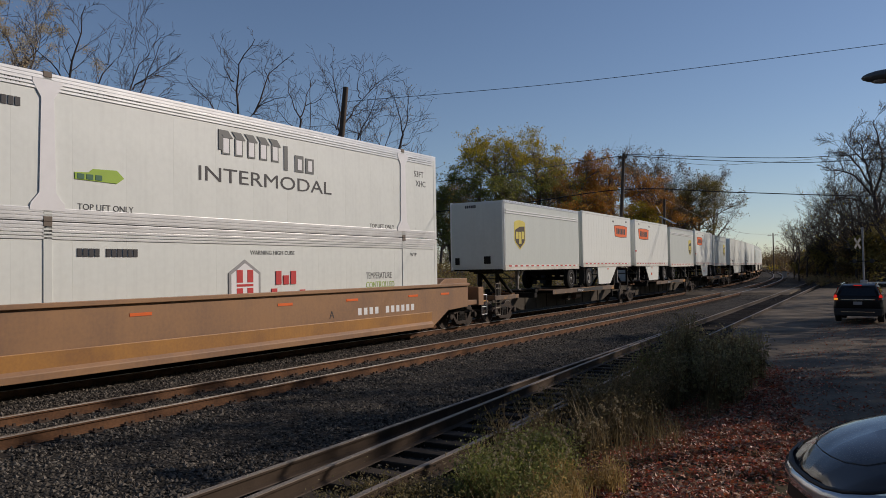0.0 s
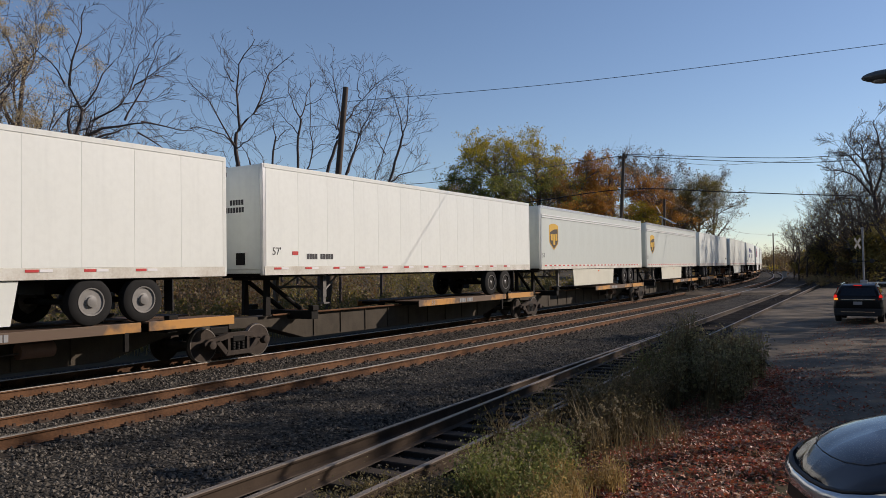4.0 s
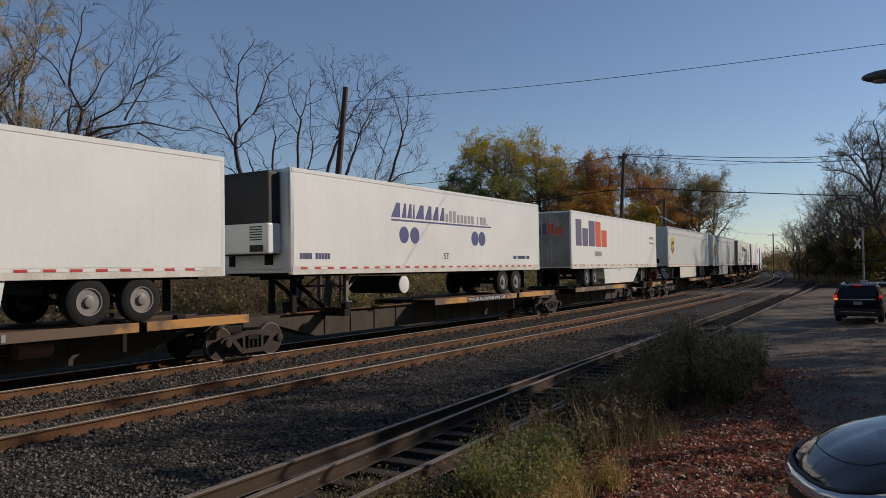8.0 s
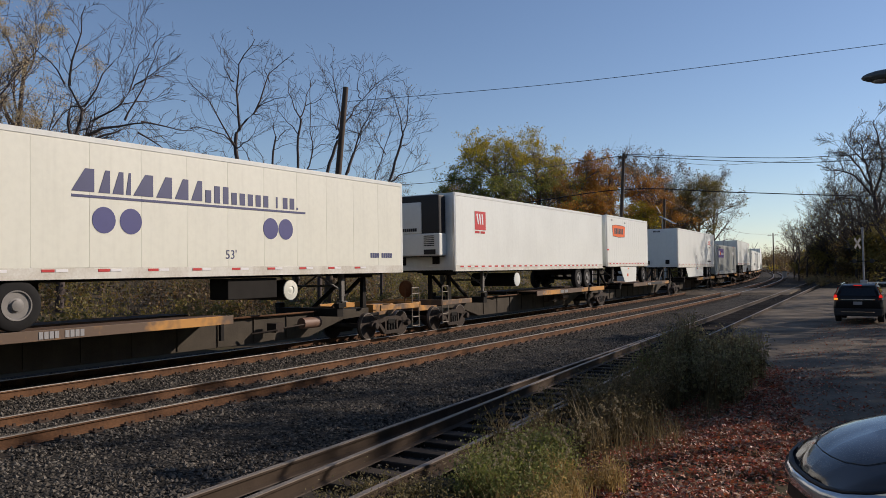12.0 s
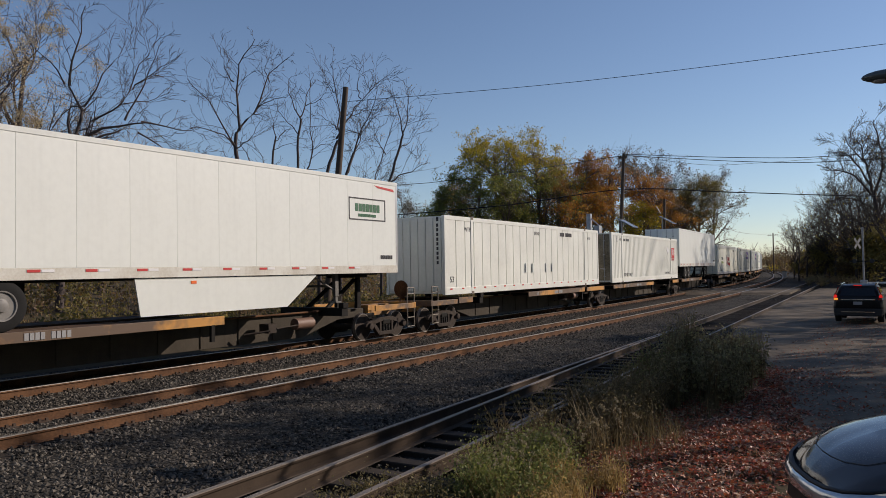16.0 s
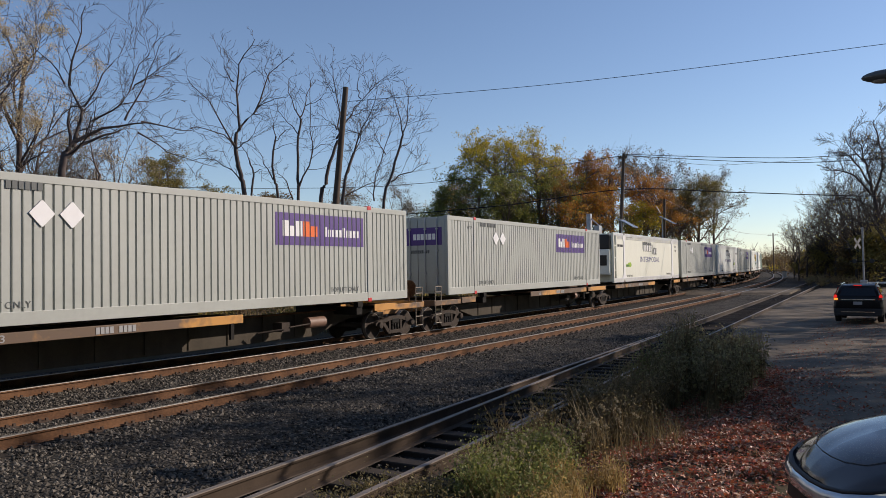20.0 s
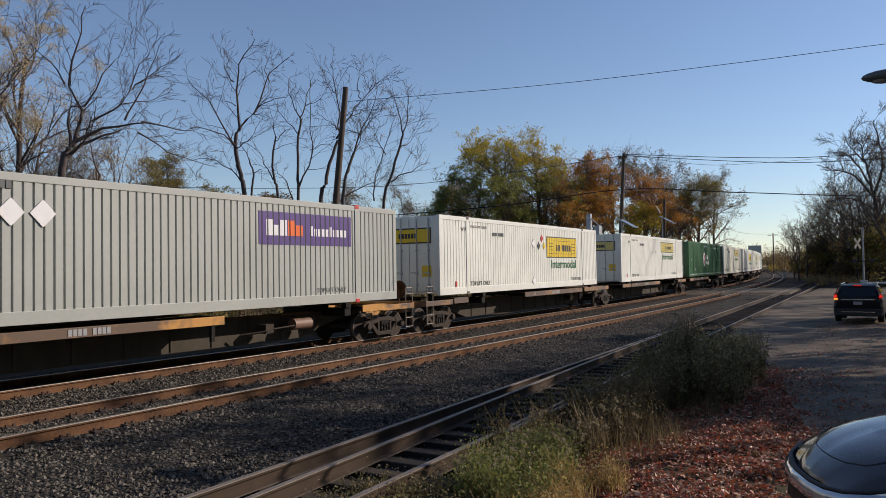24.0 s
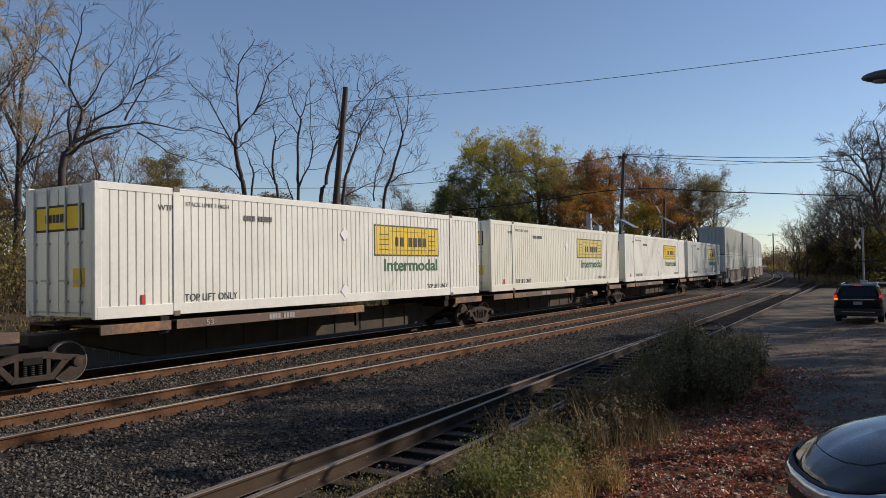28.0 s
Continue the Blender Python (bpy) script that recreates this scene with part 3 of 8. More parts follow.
def blue_mark(v, L, u, z, name="blue_mark", material=BLUE):
    """Slanted blocks over a long line with two pairs of discs under it."""
    bm = bmesh.new()
    for a, b in ((0.0, 0.50), (0.60, 0.86), (0.92, 1.18), (1.24, 1.36), (1.42, 1.92), (2.0, 2.42), (2.5, 2.88), (2.96, 3.28)):
        poly_side(bm, L, [(u + a, z + 0.12), (u + b, z + 0.12), (u + b, z + 0.60), (u + a + min(0.3, (b - a) * 0.6), z + 0.60)])
    onside(bm, L, u, u + 6.85, z, z + 0.055)
    part(name, bm, material, v, kind="stuff")
    bm = bmesh.new()
    for i in range(8):
        onside(bm, L, u + 3.38 + 0.27 * i, u + 3.38 + 0.27 * i + 0.17, z + 0.10, z + (0.52 if i in (1, 2) else 0.40))
    for i in range(4):
        onside(bm, L, u + 5.72 + 0.26 * i, u + 5.72 + 0.26 * i + (0.06 if i in (0, 3) else 0.17), z + 0.10, z + (0.16 if i == 3 else 0.40))
    part(name, bm, MGREY if material is not NAVY else NAVY, v, kind="stuff")
    for c in (0.72, 1.36, 5.52, 6.08):
        bm = bmesh.new()
        poly_side(bm, L, disc(L, u + c, z - 0.45, 0.27, 0.28))
        part("disc_mark", bm, BLUE, v)


def hexagon_sign(v, L, u, z, ink, back=None):
    bm = bmesh.new()
    hx = [(u + 0.53, z), (u + 1.06, z + 0.33), (u + 1.06, z + 0.95), (u + 0.53, z + 1.28), (u, z + 0.95), (u, z + 0.33)]
    poly_side(bm, L, hx, 0.014)
    p = part("hexagon_mark", bm, back or MGREY, v)
    if not back:
        bm = bmesh.new()
        poly_side(bm, L, [(u + 0.53 + (a - u - 0.53) * 0.86, z + 0.64 + (b - z - 0.64) * 0.86) for a, b in hx], 0.018)
        part("field", bm, SILVER, p)
    bm = bmesh.new()
    for a in (0.25, 0.60):
        onside(bm, L, u + a, u + a + 0.2, z + 0.70, z + 1.02, 0.024)
        onside(bm, L, u + a, u + a + 0.2, z + 0.24, z + 0.56, 0.024)
    onside(bm, L, u + 0.25, u + 0.80, z + 0.60, z + 0.66, 0.024)
    part("mark_block", bm, ink, p, kind="stuff")
    bm = bmesh.new()
    t = SILVER if back else ink
    for i, hh in enumerate((0.36, 0.24, 0.36)):
        onside(bm, L, u + 1.62 + 0.28 * i, u + 1.62 + 0.28 * i + 0.2, z + 0.62, z + 0.62 + hh, 0.014)
    for i, hh in enumerate((0.36, 0.22, 0.24, 0.24, 0.30)):
        onside(bm, L, u + 1.46 + 0.27 * i, u + 1.46 + 0.27 * i + 0.2, z + 0.16 - (0.08 if i == 4 else 0), z + 0.16 + hh, 0.014)
    part("mark_block", bm, t, p, kind="stuff")


def shadowed_sign(v, L, u, z, ink):
    """Block mark with slanted shadows, and a word under it."""
    bm = bmesh.new()
    for i in range(5):
        a = u + 0.42 * i
        onside(bm, L, a + 0.10, a + 0.36, z + 0.18, z + 0.62, 0.008)
        poly_side(bm, L, [(a, z + 0.78), (a + 0.30, z + 0.78), (a + 0.46, z + 0.60), (a + 0.16, z + 0.60)], 0.010)
    onside(bm, L, u, u + 0.10, z + 0.28, z + 0.78, 0.012)
    for i, hh in enumerate((0.66, 0.46, 0.42)):
        a = u + 2.25 + 0.42 * i
        onside(bm, L, a, a + (0.14 if i == 0 else 0.34), z, z + hh, 0.008)
    part("block_mark", bm, DGREY, v, kind="stuff")
    bm = bmesh.new()
    for i in range(5):
        a = u + 0.42 * i
        onside(bm, L, a + 0.14, a + 0.32, z + 0.22, z + 0.58, 0.014)
    for i in range(1, 3):
        a = u + 2.25 + 0.42 * i
        onside(bm, L, a + 0.10, a + 0.26, z + 0.06, z + 0.36, 0.014)
    part("mark_block", bm, SILVER, v, kind="stuff")
    words(v, "INTERMODAL", u - 0.66, z - 0.52, 0.36, ink, L, squeeze=1.52)


def leaf_sign(v, L, u, z):
    bm = bmesh.new()
    poly_side(bm, L, [(u, z), (u + 0.95, z - 0.02), (u + 1.12, z + 0.10), (u + 0.95, z + 0.26), (u + 0.4, z + 0.24), (u + 0.3, z + 0.16), (u, z + 0.14)])
    p = part("leaf_mark", bm, LIME, v, "green plain leaf-shaped mark")
    bm = bmesh.new()
    for i in range(3):
        onside(bm, L, u + 0.05 + 0.2 * i, u + 0.2 + 0.2 * i, z + 0.01, z + 0.12, 0.014)
    part("mark_block", bm, GREEND, p, kind="stuff")


def arrow_mark(v, L, u, z, w=0.88, h=0.72):
    bm = bmesh.new()
    onside(bm, L, u, u + w, z, z + h, 0.012)
    p = part("sign_panel", bm, RED, v, "red square mark with plain white strokes")
    bm = bmesh.new()
    for i in range(3):
        poly_side(bm, L, [(u + w * (0.12 + 0.24 * i), z + h * 0.85), (u + w * (0.24 + 0.24 * i), z + h * 0.88), (u + w * (0.36 + 0.2 * i), z + h * 0.3), (u + w * (0.26 + 0.2 * i), z + h * 0.3)], 0.018)
    part("mark_block", bm, SILVER, p, kind="stuff")
    bars(v, u, z - 0.14, 0.09, 11, RED, L, 0.7, 0.15, skip=(5,))


def hazard(v, L, u, z, material, r=0.26):
    bm = bmesh.new()
    poly_side(bm, L, [(u - r, z), (u - r * 0.06, z - r), (u + r * 0.06, z - r), (u + r, z), (u + r * 0.06, z + r), (u - r * 0.06, z + r)], 0.014)
    part("placard_holder", bm, material, v)


# ---- road trailers ----
def wheel_meshes():
    bm = bmesh.new()
    lathe(bm, [(0.29, -0.12), (0.42, -0.135), (0.485, -0.10), (0.50, -0.05), (0.50, 0.05), (0.485, 0.10), (0.42, 0.135), (0.29, 0.12)], "x", n=32, caps=False)
    ty = mesh_of(bm, "tyre", RUBBER, True)
    bm = bmesh.new()
    lathe(bm, [(0.292, 0.10), (0.292, 0.132), (0.268, 0.130), (0.25, 0.085), (0.20, 0.070), (0.15, 0.080), (0.145, 0.105), (0.115, 0.110), (0.105, 0.155), (0.05, 0.165)], "x", n=32)
    ri = mesh_of(bm, "rim", RIMM, True)
    return ty, ri


TYRE, RIM = wheel_meshes()
_bm = bmesh.new()
lathe(_bm, [(0.296, 0.10), (0.296, 0.134), (0.278, 0.136), (0.272, 0.11)], "x", n=32, caps=False)
RIMEDGE = mesh_of(_bm, "rim_edge", RIMM, True)
_bm = bmesh.new()
lathe(_bm, [(0.09, 0.03), (0.085, 0.10), (0.05, 0.125), (0.02, 0.13)], "x", n=14)
HUBCAP = mesh_of(_bm, "hub", RIMM, True)
PANELS = {}


def side_panel_mesh(w, z0, z1, material, gap=0.0035):
    key = (round(w, 3), z0, z1, material.name, gap)
    if key not in PANELS:
        bm = bmesh.new()
        box(bm, -0.012, 0.004, gap, w - gap, z0, z1)
        PANELS[key] = mesh_of(bm, "side_panel", material)
    return PANELS[key]


def trailer(label, L=16.15, nose=-1, paint=WHITE, seam=1.22, reefer="", skirt=None, stripes=False, pup=False, z0=2.12, z1=5.06, doors=False,
            tape=2.38, group="road trailers on the train", endmat=None, rimdark=False):
    """A road trailer; nose -1: its front is at the low end of y."""
    v = thing("road_trailer", label, "trailer", group)
    h = L / 2
    endm = endmat or paint
    bm = bmesh.new()
    box(bm, -HALF + 0.01, HALF - 0.015, -h + 0.02, h - 0.02, z0 + 0.05, z1 - 0.02)
    part("body", bm, paint, v, bevel=0.015)
    n = max(1, round((L - 0.3) / seam)) if seam else 1
    w = (L - 0.24) / n
    pm = side_panel_mesh(w, z0 + 0.24, z1 - 0.12, paint, 0.001 if stripes else 0.003)
    for i in range(n):
        put("side_panel", pm, v, (HALF - 0.004, -h + 0.12 + i * w, 0))
    for nm, a, b, m in (("bottom_rail", z0, z0 + 0.235, DIRTYRAIL), ("top_rail", z1 - 0.115, z1, ALU if stripes else RAILW)):
        boxes(nm, [(sx * HALF - 0.02, sx * HALF + 0.012, -h + 0.06, h - 0.06, a, b) for sx in (-1, 1)], m, v, bevel=0.006)
    if stripes:
        bm = bmesh.new()
        onside(bm, L, 0.12, L - 0.12, z1 - 0.44, z1 - 0.40, 0.030)
        onside(bm, L, 0.12, L - 0.12, z1 - 0.54, z1 - 0.50, 0.030)
        part("rub_moulding", bm, SILVER, v)
        bm = bmesh.new()
        for i in range(int(L / 0.3)):
            onside(bm, L, 0.2 + 0.3 * i, 0.26 + 0.3 * i, z1 - 0.06, z1 - 0.03, 0.018)
        part("rivet_row", bm, MGREY, v, kind="stuff")
    for y in (-h, h):
        sg = 1 if y > 0 else -1
        boxes("corner_post", [(sx * HALF - 0.10 * (sx > 0), sx * HALF + 0.10 * (sx < 0), y - 0.13 * (sg > 0), y + 0.13 * (sg < 0), z0, z1) for sx in (-1, 1)],
              ALU if sg == nose and not doors else RAILW, v, bevel=0.02)
    # left end seen from the line: nose panel or doors
    rear = -nose
    bm = bmesh.new()
    if rear < 0:
        for a, b in ((-HALF + 0.06, -0.01), (0.01, HALF - 0.10)):
            box(bm, a, b, -h - 0.012, -h + 0.03, z0 + 0.12, z1 - 0.10)
        d = part("door", bm, endm, v, "", bevel=0.008)
        bm = bmesh.new()
        for x in (-0.85, -0.35, 0.35, 0.85) if doors else (-0.25, 0.25):
            tube(bm, (x, -h - 0.045, z0 + 0.10), (x, -h - 0.045, z1 - 0.06), 0.022)
            for zz in (z0 + 0.5, z0 + 1.4, z0 + 2.3):
                box(bm, x - 0.06, x + 0.06, -h - 0.06, -h - 0.008, zz, zz + 0.06)
        part("lock_rod", bm, GALV, d)
        bm = bmesh.new()
        for x in (-0.55, 0.55):
            box(bm, x - 0.05, x + 0.05, -h + 0.05, -h + 0.12, 1.2, z0)
        box(bm, -1.1, 1.1, -h + 0.05, -h + 0.15, 1.15, 1.25)
        part("bumper", bm, DARKSTEEL, v)
    else:
        bm = bmesh.new()
        box(bm, -HALF + 0.08, HALF - 0.08, -h - 0.006, -h + 0.03, z0 + 0.16, z1 - 0.08)
        part("nose_panel", bm, endm, v, bevel=0.008)
        boxes("connector_box", [(-1.05, -0.85, -h - 0.05, -h, z0 + 0.25, z0 + 0.55), (0.35, 0.65, -h - 0.05, -h, z0 + 0.28, z0 + 0.60)], DARKSTEEL, v, bevel=0.01)
        bars(v, -0.55, z1 - 0.28, 0.12, 6, INK, L, face="end")
    bm = bmesh.new()
    box(bm, -HALF + 0.02, HALF - 0.02, h - 0.03, h + 0.012, z0 + 0.12, z1 - 0.08)
    part("door" if rear > 0 else "nose_panel", bm, endm, v)
    # tape
    for m, k0 in ((RED, 0.0), (SILVER, 0.28)):
        bm = bmesh.new()
        step = 0.62 if L < 10 else 1.2
        if stripes or reefer:
            step = 0.56
        for i in range(int((L - 0.6) / step)):
            a = 0.4 + step * i + (k0 if step > 0.6 else k0 * 0.9)
            onside(bm, L, a, a + (0.26 if step > 0.6 else 0.24), tape - 0.11, tape - 0.055, 0.016, HALF + 0.004)
        part("reflective_tape", bm, m, v, kind="stuff")
    # underframe
    bm = bmesh.new()
    for sx in (-0.5, 0.5):
        box(bm, sx - 0.06, sx + 0.06, -h + 0.3, h - 0.2, z0 - 0.06, z0 + 0.06)
    for i in range(int(L / 0.6)):
        box(bm, -HALF + 0.03, HALF - 0.03, -h + 0.2 + 0.6 * i, -h + 0.27 + 0.6 * i, z0 - 0.02, z0 + 0.06)
    part("crossmember", bm, DARKSTEEL, v, kind="stuff")
    axles = [1.0] if pup else [2.32, 3.56]
    bm = bmesh.new()
    ay = [rear * (h - a) for a in axles]
    box(bm, -0.75, 0.75, min(ay) - 0.7, max(ay) + 0.7, z0 - 0.30, z0 - 0.03)
    for y in ay:
        tube(bm, (-1.2, y, 1.64), (1.2, y, 1.64), 0.07)
        for sx in (-0.5, 0.5):
            prism(bm, [(y - 0.45, z0 - 0.1), (y + 0.1, 1.58), (y + 0.2, 1.70), (y - 0.2, z0 - 0.1)], "x", sx - 0.06, sx + 0.06)
    part("bogie", bm, DARKSTEEL, v)
    y = rear * (h - (0.30 if pup else 1.55))
    boxes("mud_flap", [(sx * 1.25 - 0.3 * (sx > 0), sx * 1.25 + 0.3 * (sx < 0), y - 0.012, y + 0.012, 1.35, z0 - 0.05) for sx in (-1, 1)], BLACK, v)
    for y in ay:
        for sx in (-1, 1):
            w = put("wheel", TYRE, v, (sx * 1.13, y, 1.645))
            w.rotation_euler = (0, 0, 0 if sx > 0 else math.pi)
            put("rim", RIMDARK if rimdark else RIM, w)
            if rimdark:
                put("rim_edge", RIMEDGE, w)
                put("hub", HUBCAP, w)
    # landing gear
    if pup:
        ly = -rear * (h - 1.9)
    else:
        ly = -rear * (h - 2.75)
    bm = bmesh.new()
    for sx in (-0.95, 0.95):
        box(bm, sx - 0.06, sx + 0.06, ly - 0.07, ly + 0.07, 1.45, z0)
        box(bm, sx - 0.045, sx + 0.045, ly - 0.05, ly + 0.05, 1.30, 1.5)
        box(bm, sx - 0.13, sx + 0.13, ly - 0.12, ly + 0.12, 1.26, 1.30)
        tube(bm, (sx, ly, 1.6), (sx * 0.8, ly - rear * -0.9, z0), 0.03)
        tube(bm, (sx, ly, 1.55), (sx * 0.4, ly - rear * 0.5, z0), 0.03)
    tube(bm, (-0.95, ly, 1.75), (0.95, ly, 1.75), 0.035)
    part("landing_gear", bm, mat("grimy grey landing gear", (0.15, 0.14, 0.125), 0.6, var=0.3, scale=5), v)
    if skirt:
        a, b = skirt
        bm = bmesh.new()
        A, B = a - h, b - h
        i, j = (0.14 if stripes else 0.85, 0.15) if nose < 0 else (0.15, 1.2)
        prism(bm, [(A, z0 - 0.01), (B, z0 - 0.01), (B - j, 1.26), (A + i, 1.26)], "x", HALF - 0.07, HALF - 0.04)
        part("side_skirt", bm, mat("cream skirt panel", (0.62, 0.61, 0.51), 0.5, var=0.12, scale=0.8, streak=0.2) if stripes else paint, v)
        bm = bmesh.new()
        box(bm, HALF - 0.042, HALF - 0.025, -0.2, -0.05, z0 - 0.16, z0 - 0.09)
        part("marker_lamp", bm, ORANGE, v)
    if reefer:
        y1 = -h
        wm, dm = (WHITE, BLACK)
        bm = bmesh.new()
        box(bm, -0.95, 0.95, y1 - 0.50, y1 - 0.01, z0 + 0.55, z1 - 0.10)
        u = part("refrigeration_unit", bm, dm, v, "black and white refrigeration unit on the nose", bevel=0.06)
        bm = bmesh.new()
        box(bm, -0.97, 0.97, y1 - 0.53, y1 - 0.02, z0 + 0.58, z0 + 1.42)
        part("unit_cover", bm, wm, u, bevel=0.05)
        if reefer == "white":
            bm = bmesh.new()
            box(bm, -0.97, 0.20, y1 - 0.535, y1 - 0.05, z0 + 1.40, z1 - 0.35)
            part("unit_cover", bm, wm, u, bevel=0.05)
        bm = bmesh.new()
        for k in range(6):
            box(bm, 0.30, 0.75, y1 - 0.545, y1 - 0.525, z0 + 0.95 + 0.07 * k, z0 + 0.98 + 0.07 * k)
        box(bm, 0.30, 0.80, y1 - 0.545, y1 - 0.525, z0 + 0.64, z0 + 0.82)
        part("louvre", bm, BLACK, u, kind="stuff")
        bm = bmesh.new()
        tube(bm, (1.0, 2.9 - h, z0 - 0.35), (-1.0, 2.9 - h, z0 - 0.35), 0.01)
        part("brace", bm, DARKSTEEL, v)
        bm = bmesh.new()
        tube(bm, (-1.0, 5.6 - h, z0 - 0.40), (1.12, 5.6 - h, z0 - 0.40), 0.30, n=20)
        tk = part("fuel_tank", bm, DARKSTEEL, v, smooth=True)
        bm = bmesh.new()
        lathe(bm, [(0.30, 1.115), (0.29, 1.14), (0.15, 1.16), (0.05, 1.165)], "x", (0, 5.6 - h, z0 - 0.40), 20)
        part("tank_end", bm, WHITE, tk, smooth=True)
    return v


# ---- containers ----
def ribbed(L, z0, z1, pitch, groove, depth, material, parent, u0=0.16, u1=None, name="side_wall"):
    """A wall of upright flats with grooves between them."""
    u1 = u1 or L - 0.16
    for sx in (1, -1):
        n = round((u1 - u0) / pitch)
        p = (u1 - u0) / n
        pl = []
        for i in range(n):
            a = u0 + i * p - L / 2
            k = groove * 0.25
            pl += [(a, HALF - 0.012), (a + p - groove, HALF - 0.012), (a + p - groove + k, HALF - 0.012 - depth), (a + p - k, HALF - 0.012 - depth)]
        pl.append((u1 - L / 2, HALF - 0.012))
        verts = [(sx * x, y, z) for y, x in pl for z in (z0, z1)]
        faces = [(2 * i, 2 * i + 2, 2 * i + 3, 2 * i + 1) if sx > 0 else (2 * i, 2 * i + 1, 2 * i + 3, 2 * i + 2) for i in range(len(pl) - 1)]
        ob = new(name, raw(name, verts, faces, material))
        ob.parent = parent


def container(label, paint, z0=1.27, H=2.90, pitch=0.28, groove=0.07, depth=0.05, L=16.15, left="doors", right="plain", flat=False, posts=True, endpaint=None,
              group="containers on the train", castmat=None):
    v = thing("shipping_container", label, "container", group)
    h, z1 = L / 2, z0 + H
    a = 0.5 if left == "unit" else 0.0
    b = 0.55 if right == "frame" else 0.0
    bm = bmesh.new()
    box(bm, -HALF + 0.05, HALF - 0.05, -h + 0.04 + a, h - 0.04 - b, z0 + 0.05, z1 - 0.03)
    part("body", bm, paint, v)
    lo, hi = z0 + 0.30, z1 - 0.20
    if flat:
        w = (L - 0.2 - a - b) / 13
        pm = side_panel_mesh(w, z0 + 0.22, z1 - 0.16, paint, 0.0008)
        for i in range(13):
            put("side_panel", pm, v, (HALF - 0.012, -h + 0.1 + a + i * w, 0))
    else:
        ribbed(L, z0 + 0.24, z1 - 0.10, pitch, groove, depth, paint, v, 0.16 + a, L - 0.16 - b)
    for nm, p, q in (("bottom_rail", z0, z0 + 0.26), ("top_rail", z1 - 0.16, z1)):
        boxes(nm, [(sx * HALF - 0.05, sx * HALF + 0.004 * sx, -h + 0.05, h - 0.05, p, q) for sx in (-1, 1)], BRIGHTRAIL if flat else paint, v, bevel=0.008)
    if flat:
        bm = bmesh.new()
        for zz in (z0 + 0.03, z0 + 0.10, z0 + 0.17, z1 - 0.34, z1 - 0.27, z1 - 0.20, z1 - 0.13, z1 - 0.06):
            onside(bm, L, 0.2 + a, L - 0.2 - b, zz, zz + 0.04, 0.014)
        part("rail_ridge", bm, BRIGHTRAIL, v, kind="stuff")
    boxes("corner_post", [(sx * HALF - 0.12 * (sx > 0), sx * HALF + 0.12 * (sx < 0), y - 0.08, y + 0.08, z0, z1) for sx in (-1, 1) for y in (-h + 0.08, h - 0.08)], paint, v, bevel=0.012)
    if posts:
        for y in (-6.04, 6.04):
            boxes("lift_post", [(sx * HALF - 0.03, sx * HALF + 0.014, y - 0.09, y + 0.09, z0, z1 + 0.02) for sx in (-1, 1)], paint, v, bevel=0.006)
            boxes("corner_casting", [(sx * HALF - 0.12, sx * HALF + 0.022, y - 0.09, y + 0.09, zz, zz + 0.12) for sx in (-1, 1) for zz in (z0 - 0.03, z1 - 0.09)], castmat or CASTING, v, bevel=0.01)
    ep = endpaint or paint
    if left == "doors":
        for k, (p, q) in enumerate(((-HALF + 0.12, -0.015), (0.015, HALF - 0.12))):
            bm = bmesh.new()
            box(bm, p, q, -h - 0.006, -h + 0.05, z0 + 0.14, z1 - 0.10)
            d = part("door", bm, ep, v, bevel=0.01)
            bm = bmesh.new()
            for f in (0.28, 0.72):
                x = p + (q - p) * f
                tube(bm, (x, -h - 0.05, z0 + 0.08), (x, -h - 0.05, z1 - 0.06), 0.022)
                for zz in (z0 + 0.35, z0 + 0.75, z0 + 1.6, z1 - 0.5):
                    box(bm, x - 0.05, x + 0.05, -h - 0.06, -h, zz, zz + 0.05)
                box(bm, x - 0.22, x + 0.05, -h - 0.075, -h - 0.045, z0 + 0.80, z0 + 0.84)
            part("lock_rod", bm, GALV, d)
    elif left == "plain":
        boxes("end_panel", [(-HALF + 0.14 + i * 0.335, -HALF + 0.42 + i * 0.335, -h - 0.002, -h + 0.05, z0 + 0.14, z1 - 0.10) for i in range(7)], ep, v, bevel=0.01)
    else:
        bm = bmesh.new()
        box(bm, -1.0, 1.0, -h + 0.08, -h + 0.5, z0 + 0.45, z1 - 0.95)
        u = part("refrigeration_unit", bm, WHITE, v, "white refrigeration unit with black grille", bevel=0.06)
        bm = bmesh.new()
        box(bm, -1.0, 1.0, -h + 0.1, -h + 0.5, z1 - 0.93, z1 - 0.10)
        part("grille", bm, BLACK, u, bevel=0.05)
        bm = bmesh.new()
        box(bm, 0.45, 0.85, -h + 0.06, -h + 0.09, z0 + 1.0, z0 + 1.6)
        part("hatch", bm, BLACK, u)
    if left == "unit" or right == "frame":
        y = -h if left == "unit" else h
        sg = 1 if y < 0 else -1
        for sx in (-1, 1):
            bm = bmesh.new()
            box(bm, sx * HALF - 0.06, sx * HALF, y + sg * 0.45, y + sg * 0.55, z0, z1)
            for k in range(1, 4):
                box(bm, sx * HALF - 0.05, sx * HALF, y + sg * 0.1, y + sg * 0.5, z0 + k * 0.72 - 0.03, z0 + k * 0.72 + 0.03)
            part("end_frame", bm, paint, v)
    return v


